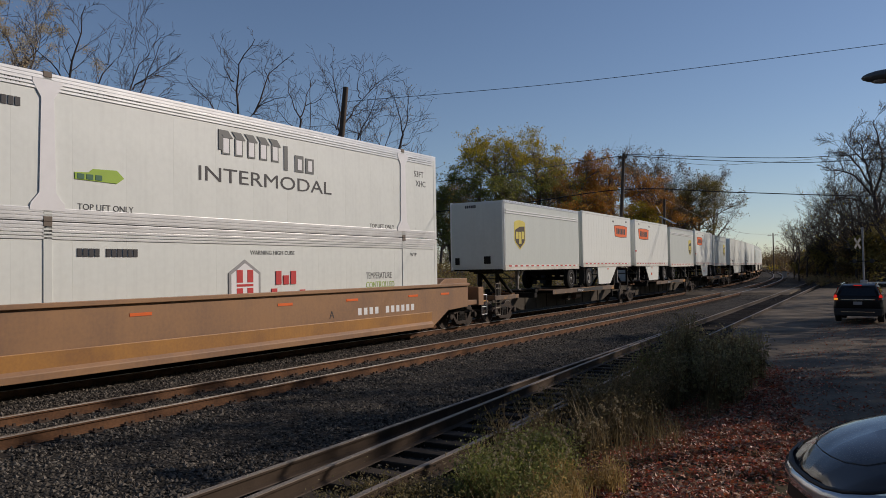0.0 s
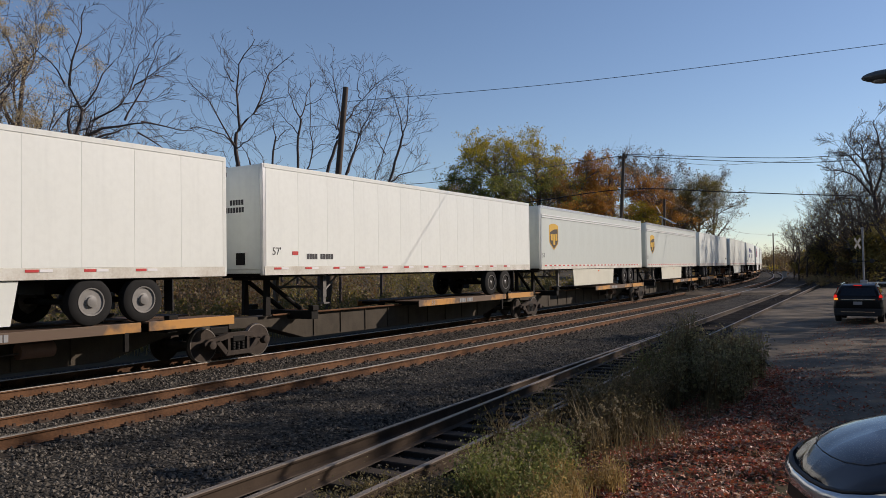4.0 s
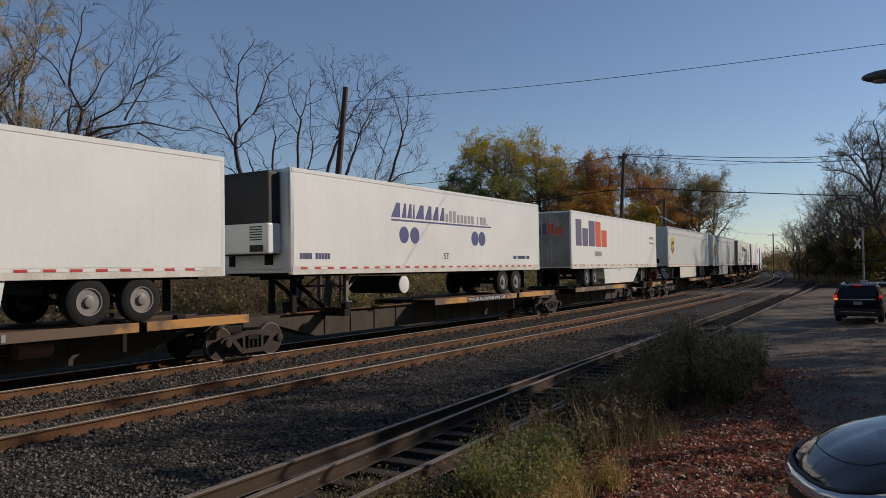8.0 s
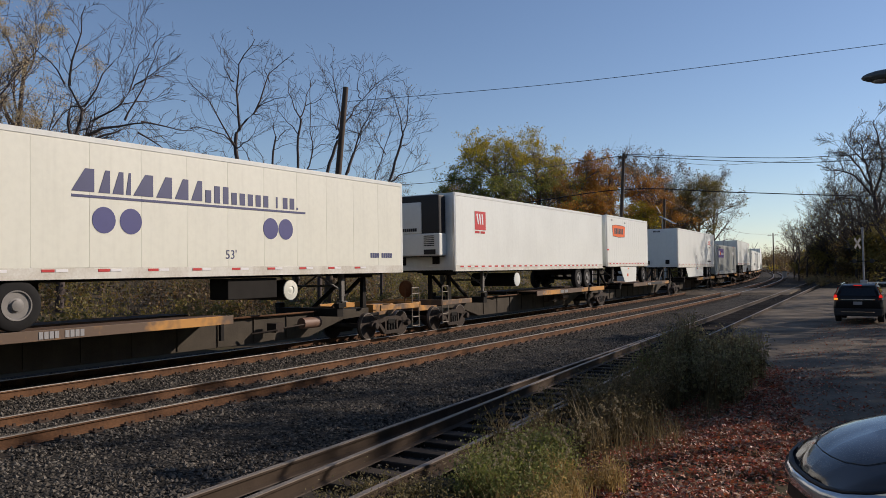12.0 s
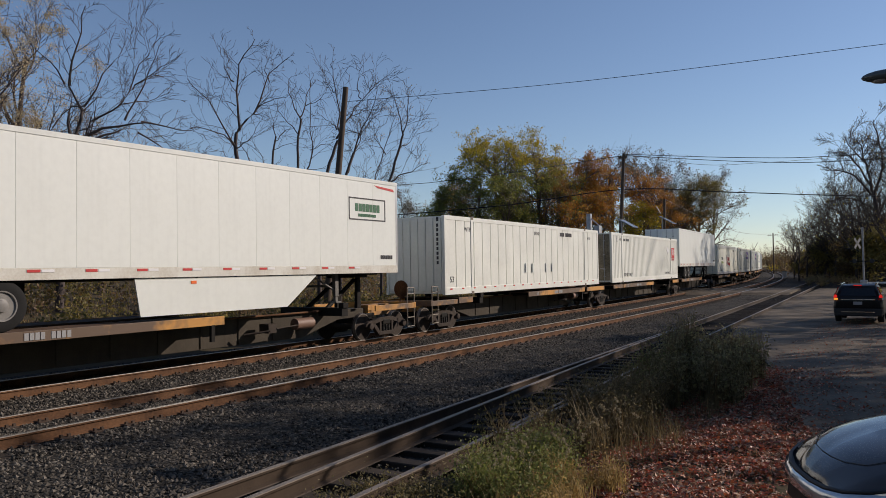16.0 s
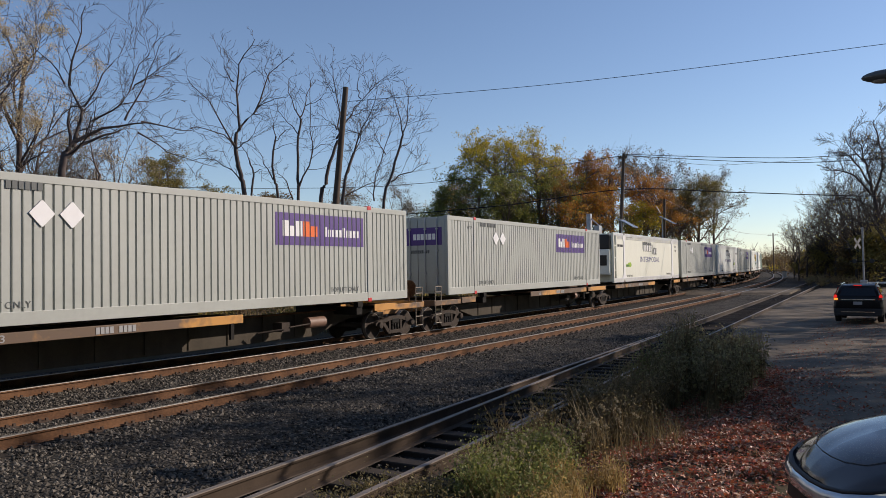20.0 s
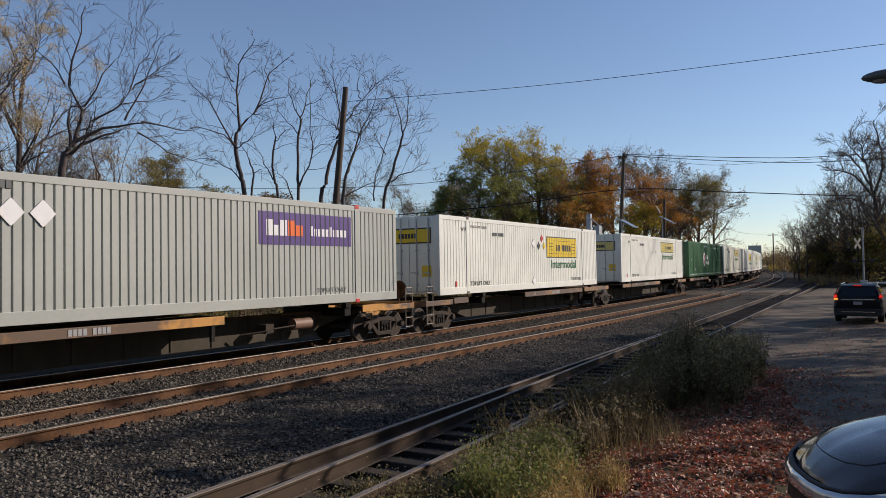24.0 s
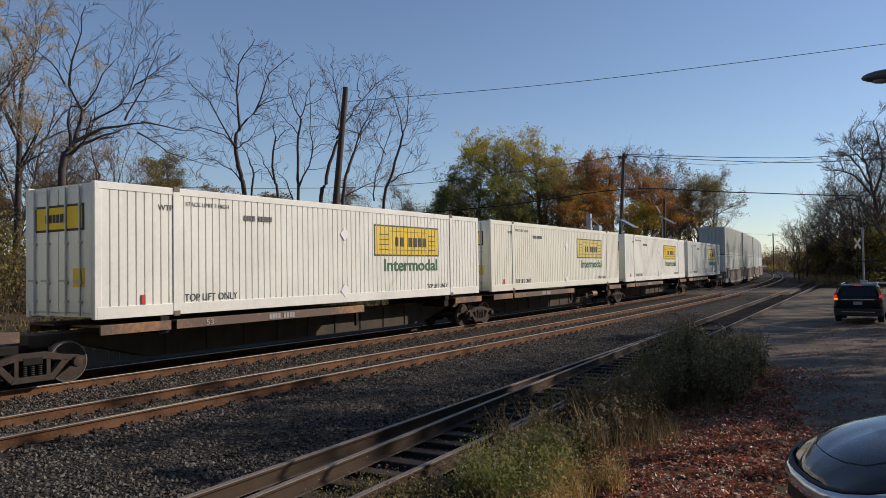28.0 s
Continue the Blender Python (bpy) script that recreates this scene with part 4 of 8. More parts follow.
# ---- spine car units and the well car ----
def spine_unit(s0, s1, end0, end1, decks, hitches, name="spine_car", sill=SILLGREY, edge=DECKORANGE, title=None, brake=False):
    """One platform between the truck places s0 and s1. end0/end1: outer end with coupler. decks: (from, to) counted from s0."""
    v = thing(name, "orange-edged articulated spine car platform with rusty deck plates", "rail car", "spine car platforms")
    mid = (s0 + s1) / 2
    L = s1 - s0
    h = L / 2
    bm = bmesh.new()
    prism(bm, [(-h + 0.3, 0.98), (h - 0.3, 0.98), (h - 0.3, 0.72), (h - 1.6, 0.70), (h - 3.2, 0.26), (-h + 3.2, 0.26), (-h + 1.6, 0.70), (-h + 0.3, 0.72)], "x", -0.33, 0.33)
    part("centre_sill", bm, sill, v, bevel=0.015)
    boxes("sill_stiffener", [(0.33, 0.36, y - 0.02, y + 0.02, 0.30, 0.96) for y in np.arange(-h + 3.6, h - 3.4, 1.25)], sill, v)
    bm = bmesh.new()
    tube(bm, (0.42, -h + 1.8, 1.00), (0.42, h - 1.8, 1.00), 0.028)
    part("air_pipe", bm, RAILRUST, v)
    for a, b in decks:
        A, B = a - h, b - h
        for sx in (-1, 1):
            bm = bmesh.new()
            box(bm, 0.34 if sx > 0 else -1.30, 1.30 if sx > 0 else -0.34, A, B, 1.10, 1.14)
            d = part("deck_plate", bm, DECKTOP, v)
            boxes("deck_edge", [(min(sx * 1.30, sx * 1.34), max(sx * 1.30, sx * 1.34), A, B, 0.94, 1.15)], edge, d, bevel=0.006)
        bm = bmesh.new()
        for y in np.arange(A + 0.3, B, 1.15):
            prism(bm, [(0.33, 0.96), (1.30, 1.02), (1.30, 1.10), (0.33, 1.10)], "y", y - 0.05, y + 0.05)
            prism(bm, [(-0.33, 0.96), (-1.30, 1.02), (-1.30, 1.10), (-0.33, 1.10)], "y", y - 0.05, y + 0.05)
        part("deck_bracket", bm, DARKSTEEL, d, kind="stuff")
        bm = bmesh.new()
        y = B - 0.35 if B > 0 else A + 0.35
        box(bm, 1.26, 1.34, y - 0.05, y + 0.05, 0.55, 0.95)
        if B - A > 4:
            part("step_bracket", bm, DARKSTEEL, d)
        else:
            bm.free()
    # cross arms that carry container corners
    for y in (-6.04, 6.04):
        if abs(y) < h - 0.5:
            bm = bmesh.new()
            box(bm, -1.25, 1.25, y - 0.14, y + 0.14, 0.86, 1.10)
            for sx in (-1, 1):
                box(bm, sx * 1.2 - 0.09, sx * 1.2 + 0.09, y - 0.12, y + 0.12, 1.10, 1.25)
            part("cross_arm", bm, DARKSTEEL, v, bevel=0.01)
    for y, sg in hitches:
        y -= h
        bm = bmesh.new()
        for sx in (-1, 1):
            prism(bm, [(y - 0.10, 1.0), (y + 0.10, 1.0), (y + 0.07, 2.0), (y - 0.07, 2.0)], "x", sx * 0.42 - 0.06, sx * 0.42 + 0.06)
            tube(bm, (sx * 0.40, y + sg * 1.5, 1.05), (sx * 0.36, y + sg * 0.1, 1.92), 0.07)
        box(bm, -0.55, 0.55, y - 0.35, y + 0.35, 1.98, 2.09)
        hh = part("trailer_hitch", bm, DARKSTEEL, v, "folding steel hitch stand", bevel=0.01)
        bm = bmesh.new()
        box(bm, -0.5, 0.5, y + sg * 1.4 - 0.15, y + sg * 1.4 + 0.15, 0.98, 1.10)
        part("hitch_foot", bm, RAILRUST, hh)
    for e, y, sg in ((end0, -h, -1), (end1, h, 1)):
        if not e:
            continue
        bm = bmesh.new()
        box(bm, -1.3, 1.3, y + sg * 1.28 - 0.05, y + sg * 1.28 + 0.05, 0.92, 1.12)
        box(bm, -0.28, 0.28, min(y, y + sg * 1.3), max(y, y + sg * 1.3), 0.70, 1.06)
        for sx in (-1, 1):
            box(bm, sx * 1.3 - 0.05 * (sx > 0), sx * 1.3 + 0.05 * (sx < 0), min(y - sg * 0.9, y + sg * 1.3), max(y - sg * 0.9, y + sg * 1.3), 0.92, 1.10)
        p = part("end_platform", bm, edge, v, bevel=0.01)
        bm = bmesh.new()
        tube(bm, (0, y + sg * 1.2, 0.86), (0, y + sg * 1.75, 0.86), 0.10)
        box(bm, -0.16, 0.16, y + sg * 1.66 - 0.10, y + sg * 1.66 + 0.10, 0.72, 1.00)
        part("coupler", bm, TRUCKM, p, bevel=0.01)
        bm = bmesh.new()
        for yy in (y + sg * 0.85, y + sg * 1.25):
            tube(bm, (1.28, yy, 0.30), (1.28, yy, 1.62), 0.018)
        for zz in (0.32, 0.62, 1.40, 1.60):
            tube(bm, (1.28, y + sg * 0.85, zz), (1.28, y + sg * 1.25, zz), 0.016)
        part("ladder", bm, mat("worn pale ladder paint", (0.24, 0.20, 0.15), 0.6, var=0.3, scale=6), p)
        if sg > 0:
            bm = bmesh.new()
            lathe(bm, [(0.28, 0.0), (0.30, 0.02), (0.28, 0.04), (0.26, 0.02), (0.28, 0.0)], "y", (0.7, y + 1.30, 1.55), 20)
            tube(bm, (0.7, y + 1.25, 1.0), (0.7, y + 1.30, 1.55), 0.03)
            part("brake_wheel", bm, RAILRUST, p)
    if brake:
        y = decks[0][0] - h + 4.5 if decks[0][0] > 3 else h - 3.6
        bm = bmesh.new()
        tube(bm, (0.75, y - 0.35, 0.72), (0.75, y + 0.35, 0.72), 0.16, n=16)
        part("air_reservoir", bm, mat("rust-brown tank paint", (0.20, 0.115, 0.08), 0.6, var=0.25, scale=4), v, smooth=True)
        bm = bmesh.new()
        box(bm, 0.55, 0.9, y - 1.5, y - 1.2, 0.55, 0.8)
        tube(bm, (0.6, y - 2.1, 0.55), (0.95, y - 1.5, 0.62), 0.03)
        tube(bm, (0.9, y - 1.2, 0.66), (0.9, y - 0.4, 0.70), 0.02)
        part("brake_valve", bm, TRUCKM, v)
    if title:
        a, b = max(decks, key=lambda d: d[1] - d[0])
        bm = bmesh.new()
        box(bm, 1.338, 1.346, a - h + (b - a) * 0.35, a - h + (b - a) * 0.78, 0.955, 1.135)
        pl = part("sign_panel", bm, BLACK, v)
        words(v, title, a + (b - a) * 0.36, 0.985, 0.11, SILVER, L, x=1.342, squeeze=1.25)
    elif max(b - a for a, b in decks) > 6:
        a, b = max(decks, key=lambda d: d[1] - d[0])
        bars(v, a + (b - a) * 0.42, 0.975, 0.14, 9, MGREY, L, x=1.342, skip=(4,))
        words(v, "53", a + (b - a) * 0.12, 0.975, 0.14, MGREY, L, x=1.342, squeeze=1.3, bold=0.01)
    ride(v, mid)
    return v


def well_car(s0, s1, paint=WELLORANGE, mark=True, label="faded orange well car with deep side sills"):
    """A deep well car between two truck places."""
    v = thing("well_car", label, "rail car", "well cars")
    mid, L = (s0 + s1) / 2, s1 - s0
    h = L / 2
    for sx in (-1, 1):
        bm = bmesh.new()
        x0, x1 = (1.36, 1.42) if sx > 0 else (-1.42, -1.36)
        prism(bm, [(-h + 1.6, 0.75), (-h + 2.6, 0.22), (h - 2.6, 0.22), (h - 1.6, 0.75), (h - 0.2, 0.80), (h - 0.2, 1.60), (h - 3.0, 1.68),
                   (-h + 3.0, 1.68), (-h + 0.2, 1.60), (-h + 0.2, 0.80)], "x", x0, x1)
        s = part("side_sill", bm, paint, v, bevel=0.01)
        bm = bmesh.new()
        q = 1.50 if sx > 0 else -1.50
        box(bm, min(q, x0), max(q, x1), -h + 0.2, h - 0.2, 1.58, 1.68)
        prism(bm, [(min(q, x0), 0.20), (max(q, x1), 0.20), (max(q, x1), 0.34), (min(q, x0), 0.50)] if sx > 0 else
              [(min(q, x0), 0.20), (max(q, x1), 0.20), (max(q, x1), 0.50), (min(q, x0), 0.34)], "y", -h + 2.7, h - 2.7)
        part("top_chord", bm, paint, s, bevel=0.01)
        if mark:
            boxes("lower_band", [(min(x0, x1) - 0.012, max(x0, x1) + 0.012, -h + 2.7, h - 2.7, 0.36, 0.74)], WELLLOW, s, "brighter orange lower band", bevel=0.01)
    bm = bmesh.new()
    box(bm, -1.36, 1.36, -h + 2.8, h - 2.8, 0.22, 0.32)
    part("well_floor", bm, DARKSTEEL, v)
    for sg in (-1, 1):
        bm = bmesh.new()
        box(bm, -1.36, 1.36, min(sg * (h - 2.7), sg * (h + 0.9)), max(sg * (h - 2.7), sg * (h + 0.9)), 0.84, 1.02)
        box(bm, -1.42, 1.42, min(sg * (h + 0.6), sg * (h + 1.0)), max(sg * (h + 0.6), sg * (h + 1.0)), 0.80, 1.50)
        prism(bm, [(sg * (h - 2.2), 1.66), (sg * (h - 0.2), 1.66), (sg * (h - 0.2), 1.86), (sg * (h - 1.8), 1.86)], "x", -1.40, 1.40)
        e = part("end_platform", bm, paint, v, bevel=0.012)
        bm = bmesh.new()
        tube(bm, (0, sg * (h + 0.9), 0.86), (0, sg * (h + 1.6), 0.86), 0.10)
        part("coupler", bm, TRUCKM, e)
        bm = bmesh.new()
        for yy in (h + 1.05, h + 1.45):
            tube(bm, (1.30, sg * yy, 0.40), (1.30, sg * yy, 1.20), 0.018)
        for zz in (0.42, 0.72, 1.18):
            tube(bm, (1.30, sg * (h + 1.05), zz), (1.30, sg * (h + 1.45), zz), 0.016)
        part("ladder", bm, GALV, e)
    if mark:
        bm = bmesh.new()
        u = h + 2.65
        for i in range(11):
            if i != 4:
                box(bm, 1.416, 1.424, 4.25 + 0.28 * i, 4.25 + 0.28 * i + 0.17, 0.86, 1.07)
        part("mark_strip", bm, SILVER, v, kind="stuff")
        words(v, "A", h + 2.95, 0.84, 0.22, INK, L, x=1.42)
        bm = bmesh.new()
        for y in (-3.5, 0.9, 3.7, 6.9, 8.9):
            box(bm, 1.418, 1.43, y, y + 0.55, 1.30, 1.37)
        part("reflector", bm, ORANGE, v, kind="stuff")
    ride(v, mid)
    truck(s0)
    truck(s1)
    return v

# ---- the load, from the front of the train to its rear ----
_bm = bmesh.new()
lathe(_bm, [(0.292, 0.10), (0.292, 0.125), (0.262, 0.122), (0.24, 0.02), (0.13, -0.01), (0.12, 0.03), (0.10, 0.03), (0.095, 0.09), (0.05, 0.10)], "x", n=32)
RIMDARK = mesh_of(_bm, "rim", DARKSTEEL, True)
TL = 16.15
PL = 8.5


def parcel_pup(s, nose, faded=True):
    v = trailer("grey-white short parcel trailer with gold and brown shield", PL, nose, GREYW, 1.2, stripes=True, pup=True, group="short trailers on the train", rimdark=True)
    shield(v, PL, 0.96 if nose < 0 else 6.48, 3.0, 1.1, 1.27, PALEGOLD if faded else GOLD)
    ride(v, s)


def yellow_pup(s, nose, u):
    v = trailer("white short trailer with orange panel and side skirt", PL, nose, WHITE, 0.405, skirt=(2.55, 5.9) if nose < 0 else (2.4, 5.7), pup=True, z0=2.20, z1=5.14, tape=2.46,
                group="short trailers on the train")
    orange_panel(v, PL, u, 3.90)
    bm = bmesh.new()
    for k in (0.85, 1.02):
        poly_side(bm, PL, disc(PL, k if nose < 0 else PL - k, 4.88, 0.05, n=10))
    for k in (3.35, 3.52):
        poly_side(bm, PL, disc(PL, k if nose < 0 else PL - k, 4.80, 0.05, n=10))
    part("vent", bm, BLACK, v)
    if nose < 0:
        bm = bmesh.new()
        onside(bm, PL, 0.02, 0.35, 3.12, 3.20, 0.014)
        part("warning_strip", bm, RED, v)
        bars(v, 3.9, 1.6, 0.16, 2, ORANGE, PL, x=HALF - 0.035)
    ride(v, s)


def parcel_long(s, u=1.0):
    v = trailer("grey-white long parcel trailer with gold and brown shield", TL, -1, GREYW, 1.22, stripes=True, skirt=(4.1, 10.55), rimdark=True)
    shield(v, TL, u, 3.03, 1.1, 1.25, GOLD)
    words(v, "53", 0.15, 2.68, 0.2, DGREY, TL)
    ride(v, s)


def grey_box(s, u, left="doors"):
    """A grey ribbed container with a purple panel at u."""
    v = container("light grey ribbed container with purple panel", GREYC, pitch=0.205, groove=0.05, depth=0.045, left=left, castmat=RED)
    purple_panel(v, TL, u)
    for k in ((12.75, 13.75) if u < 5 else (3.8, 4.42)):
        hazard(v, TL, k, 3.42, SILVER)
    words(v, "TOP LIFT ONLY", 2.2 if u < 5 else 2.3, 1.60, 0.13, DGREY, TL)
    words(v, "TOP LIFT ONLY", 12.3, 1.60, 0.13, DGREY, TL)
    bars(v, 2.5, 3.86, 0.16, 11, DGREY, TL, skip=(4,))
    words(v, "WTP", 1.45, 3.72, 0.13, DGREY, TL)
    bm = bmesh.new()
    box(bm, -0.95, 1.05, -TL / 2 - 0.014, -TL / 2 - 0.004, 3.1, 3.75)
    p = part("sign_panel", bm, PURPLE, v)
    bars(p, -0.2, 3.30, 0.22, 6, SILVER, TL + 0.02, face="end")
    bars(v, -0.3, 2.80, 0.12, 9, DGREY, TL + 0.01, face="end")
    return v


def yellow_panel_box(s, paint=OLDW, field=YELLOWD, low=True, placards=False, endpaint=None):
    v = container("white ribbed container with yellow panel and green lettering", paint, pitch=0.212, groove=0.036, depth=0.046, left="doors", endpaint=endpaint)
    z = 2.66
    yellow_panel(v, TL, 9.5, 2.66 if low else 3.14, field=field, h=1.0 if low else 0.72)
    words(v, "Intermodal", 9.98 if low else 9.8, 2.18 if low else 2.66, 0.39, GREEND, TL, squeeze=1.31, bold=0.028)
    words(v, "TOP LIFT ONLY", 2.26, 1.56, 0.17, INK, TL, squeeze=0.95)
    words(v, "TOP LIFT ONLY", 12.5, 1.56, 0.14, INK, TL, squeeze=0.95)
    words(v, "WTP", 1.55, 3.64, 0.13, INK, TL)
    words(v, "STACK LIMIT 3 HIGH", 2.3, 3.78, 0.10, DGREY, TL)
    bars(v, 4.1, 3.52, 0.13, 10, DGREY, TL, skip=(4,))
    for k, z in ((8.05, 3.3), (8.05, 1.62)):
        hazard(v, TL, k, z, SILVER, 0.2)
    bm = bmesh.new()
    onside(bm, TL, 1.10, 1.20, 1.55, 1.75, 0.014)
    part("reflector", bm, RED, v)
    if placards:
        for m, u, z in ((RED, 8.95, 3.55), (YELLOWD, 9.2, 3.2), (INK, 8.6, 3.2)):
            bm = bmesh.new()
            poly_side(bm, TL, [(u - 0.14, z), (u, z - 0.17), (u + 0.14, z), (u, z + 0.17)], 0.016)
            part("placard", bm, m, v)
    bm = bmesh.new()
    box(bm, -0.85, 0.95, -TL / 2 - 0.022, -TL / 2 - 0.004, 3.15, 3.72)
    p = part("sign_panel", bm, INK, v)
    bm = bmesh.new()
    box(bm, -0.80, 0.90, -TL / 2 - 0.027, -TL / 2 - 0.015, 3.20, 3.67)
    part("field", bm, field, p)
    bars(p, -0.45, 3.34, 0.18, 6, INK, TL + 0.05, face="end")
    bm = bmesh.new()
    box(bm, 0.55, 0.95, -TL / 2 - 0.02, -TL / 2 - 0.004, 1.95, 2.35)
    part("notice", bm, YELLOWD, v)
    return v


def load_the_train():
    # double-stacked containers on the well car
    v = container("off-white container stacked on another, with block lettering", COOLW, 3.28, 2.92, flat=True, left="plain")
    shadowed_sign(v, TL, 6.32, 4.95, INK)
    leaf_sign(v, TL, 2.6, 4.16)
    words(v, "TOP LIFT ONLY", 2.66, 3.54, 0.13, INK, TL)
    words(v, "TOP LIFT ONLY", 12.3, 3.54, 0.13, INK, TL)
    words(v, "53FT", 14.78, 5.38, 0.2, INK, TL)
    words(v, "XHC", 14.88, 5.06, 0.2, INK, TL)
    words(v, "WTP", 14.5, 5.9, 0.12, INK, TL)
    words(v, "WTP", 1.2, 5.9, 0.12, INK, TL)
    bars(v, 0.5, 5.45, 0.17, 8, INK, TL, skip=(2,))
    words(v, "STACK LIMIT 3 HIGH", 2.7, 5.92, 0.11, INK, TL)
    saddle_posts(v, 3.28, 2.92)
    ride(v, -608.38)
    v = container("off-white container in the well car with red lettering", COOLW, 0.34, 2.92, flat=True, left="plain")
    hexagon_sign(v, TL, 6.6, 1.25, RED)
    words(v, "WARNING HIGH CUBE", 7.33, 2.66, 0.11, INK, TL)
    words(v, "TEMPERATURE", 12.08, 1.95, 0.2, DGREY, TL, squeeze=0.72)
    words(v, "CONTROLLED", 12.08, 1.66, 0.2, LIME, TL, squeeze=0.80)
    words(v, "WTP", 14.5, 2.66, 0.12, INK, TL)
    bars(v, 2.65, 2.58, 0.17, 11, INK, TL, skip=(4,))
    ride(v, -608.38)
    well_car(-620.2, -598.2)

    parcel_pup(-590.79, -1)
    yellow_pup(-581.75, 1, 5.26)
    yellow_pup(-572.38, -1, 0.81)
    parcel_pup(-563.12, 1)
    yellow_pup(-553.80, -1, 0.77)
    parcel_pup(-544.71, 1)
    for s, t in ((-529.29, 1), (-511.97, 2)):
        v = trailer("white long trailer with fine panel seams" + (" and side skirt" if t == 1 else ""), TL, -1, WHITE, 1.255, skirt=(3.2, 11.1) if t == 1 else None, rimdark=t == 2)
        words(v, "53'" if t == 1 else "57'", 0.34, 2.66, 0.2, INK, TL)
        bars(v, 1.68, 2.55, 0.15, 10, INK, TL, skip=(4,))
        bm = bmesh.new()
        onside(bm, TL, 1.1, 1.33, 2.66, 2.76)
        part("notice", bm, RED, v)
        bars(v, 0.1, 4.0, 0.14, 5, INK, TL, face="end")
        bars(v, -0.1, 3.8, 0.14, 7, INK, TL, face="end")
        ride(v, s)
    parcel_long(-494.64)
    parcel_long(-477.31)
    v = trailer("plain white long trailer with rear doors", TL, 1, WHITE, 1.22, doors=True)
    bars(v, 15.0, 2.76, 0.12, 9, INK, TL, skip=(4,))
    bars(v, 0.35, 2.95, 0.16, 6, INK, TL, face="end")
    ride(v, -459.58)
    v = trailer("smooth white refrigerated trailer with side skirt", TL, -1, WHITE, 0, reefer="black", skirt=(3.1, 10.9))
    bars(v, 0.55, 2.70, 0.12, 2, NAVY, TL)
    ride(v, -440.61)
    v = trailer("white refrigerated trailer with blue blocks and discs", TL, -1, WHITE, 0, reefer="black")
    blue_mark(v, TL, 4.68, 3.82)
    bars(v, 0.36, 2.55, 0.17, 10, NAVY, TL, skip=(4,))
    words(v, "53'", 7.9, 2.58, 0.22, INK, TL)
    bars(v, 13.5, 2.60, 0.13, 16, NAVY, TL, skip=(3, 12))
    ride(v, -422.21)
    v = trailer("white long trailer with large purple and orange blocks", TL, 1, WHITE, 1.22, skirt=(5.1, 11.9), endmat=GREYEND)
    two_tone_blocks(v, TL, 0.66, 3.30, 1.36, 4.87, PURPLEGREY, ORANGERED)
    bars(v, 3.5, 2.78, 0.26, 6, MGREY, TL)
    bars(v, 14.4, 3.98, 0.14, 9, MGREY, TL)
    bars(v, 14.4, 3.66, 0.11, 12, MGREY, TL)
    bm = bmesh.new()
    for a, b, t in ((-0.85, -0.62, 4.45), (-0.55, -0.32, 4.25), (-0.25, -0.02, 4.45)):
        box(bm, a, b, -TL / 2 - 0.02, -TL / 2 - 0.008, 3.88, t)
    part("mark_block", bm, PURPLEGREY, v)
    bm = bmesh.new()
    for a, b, t in ((0.05, 0.40, 4.45), (0.46, 0.85, 4.25)):
        box(bm, a, b, -TL / 2 - 0.02, -TL / 2 - 0.008, 3.88, t)
    part("mark_block", bm, ORANGERED, v)
    bars(v, -0.95, 2.62, 0.16, 10, INK, TL, face="end")
    ride(v, -402.17)
    parcel_long(-382.69, 0.94)
    parcel_long(-364.06, 1.1)
    v = trailer("cream-white long trailer with blue blocks and discs", TL, 1, CREAM, 1.22, doors=True, endmat=DIRTSHADE)
    blue_mark(v, TL, 4.62, 3.80, material=NAVY)
    bars(v, 0.73, 2.72, 0.15, 16, NAVY, TL, skip=(3, 12))
    words(v, "53'", 8.6, 2.55, 0.22, NAVY, TL)
    bars(v, 14.4, 2.60, 0.15, 10, NAVY, TL, skip=(4,))
    bm = bmesh.new()
    tube(bm, (-1.0, 3.0, 1.70), (1.08, 3.0, 1.70), 0.28, n=20)
    tank = part("fuel_tank", bm, DARKSTEEL, v, smooth=True)
    bm = bmesh.new()
    lathe(bm, [(0.28, 1.075), (0.27, 1.10), (0.12, 1.12), (0.10, 1.10), (0.03, 1.12)], "x", (0, 3.0, 1.70), 20)
    part("tank_end", bm, CREAM, tank, smooth=True)
    # plain dark box beside the tank
    boxes("battery_box", [(0.45, 1.12, 0.75, 2.45, 1.52, 2.05)], DARKSTEEL, v, bevel=0.02)
    ride(v, -344.06)
    v = trailer("white refrigerated trailer with a red square mark", TL, -1, WHITE, 0, reefer="white")
    arrow_mark(v, TL, 1.58, 3.72)
    bars(v, -0.9, 3.62, 0.12, 10, INK, TL + 1.08, face="end")
    ride(v, -324.64)
    yellow_pup(-311.47, -1, 1.0)
    v = trailer("smooth white long trailer with red lettering", TL, -1, WHITE, 0, skirt=(3.1, 10.6), z0=2.05)
    words(v, "FLEET", 13.13, 4.14, 0.26, RED, TL, squeeze=1.15)
    words(v, "LEASING", 13.22, 3.72, 0.12, INK, TL, squeeze=1.3)
    bars(v, 12.59, 2.48, 0.12, 19, INK, TL, skip=(3, 14))
    bm = bmesh.new()
    poly_side(bm, TL, [(12.65, 4.02), (13.2, 4.10), (13.9, 4.10), (14.75, 3.94), (13.9, 4.05), (13.2, 4.05)])
    part("swoosh_mark", bm, RED, v)
    bars(v, 7.2, 2.75, 0.3, 1, MGREY, TL)
    ride(v, -290.48)
    ride(grey_box(0, 2.26), -273.67)
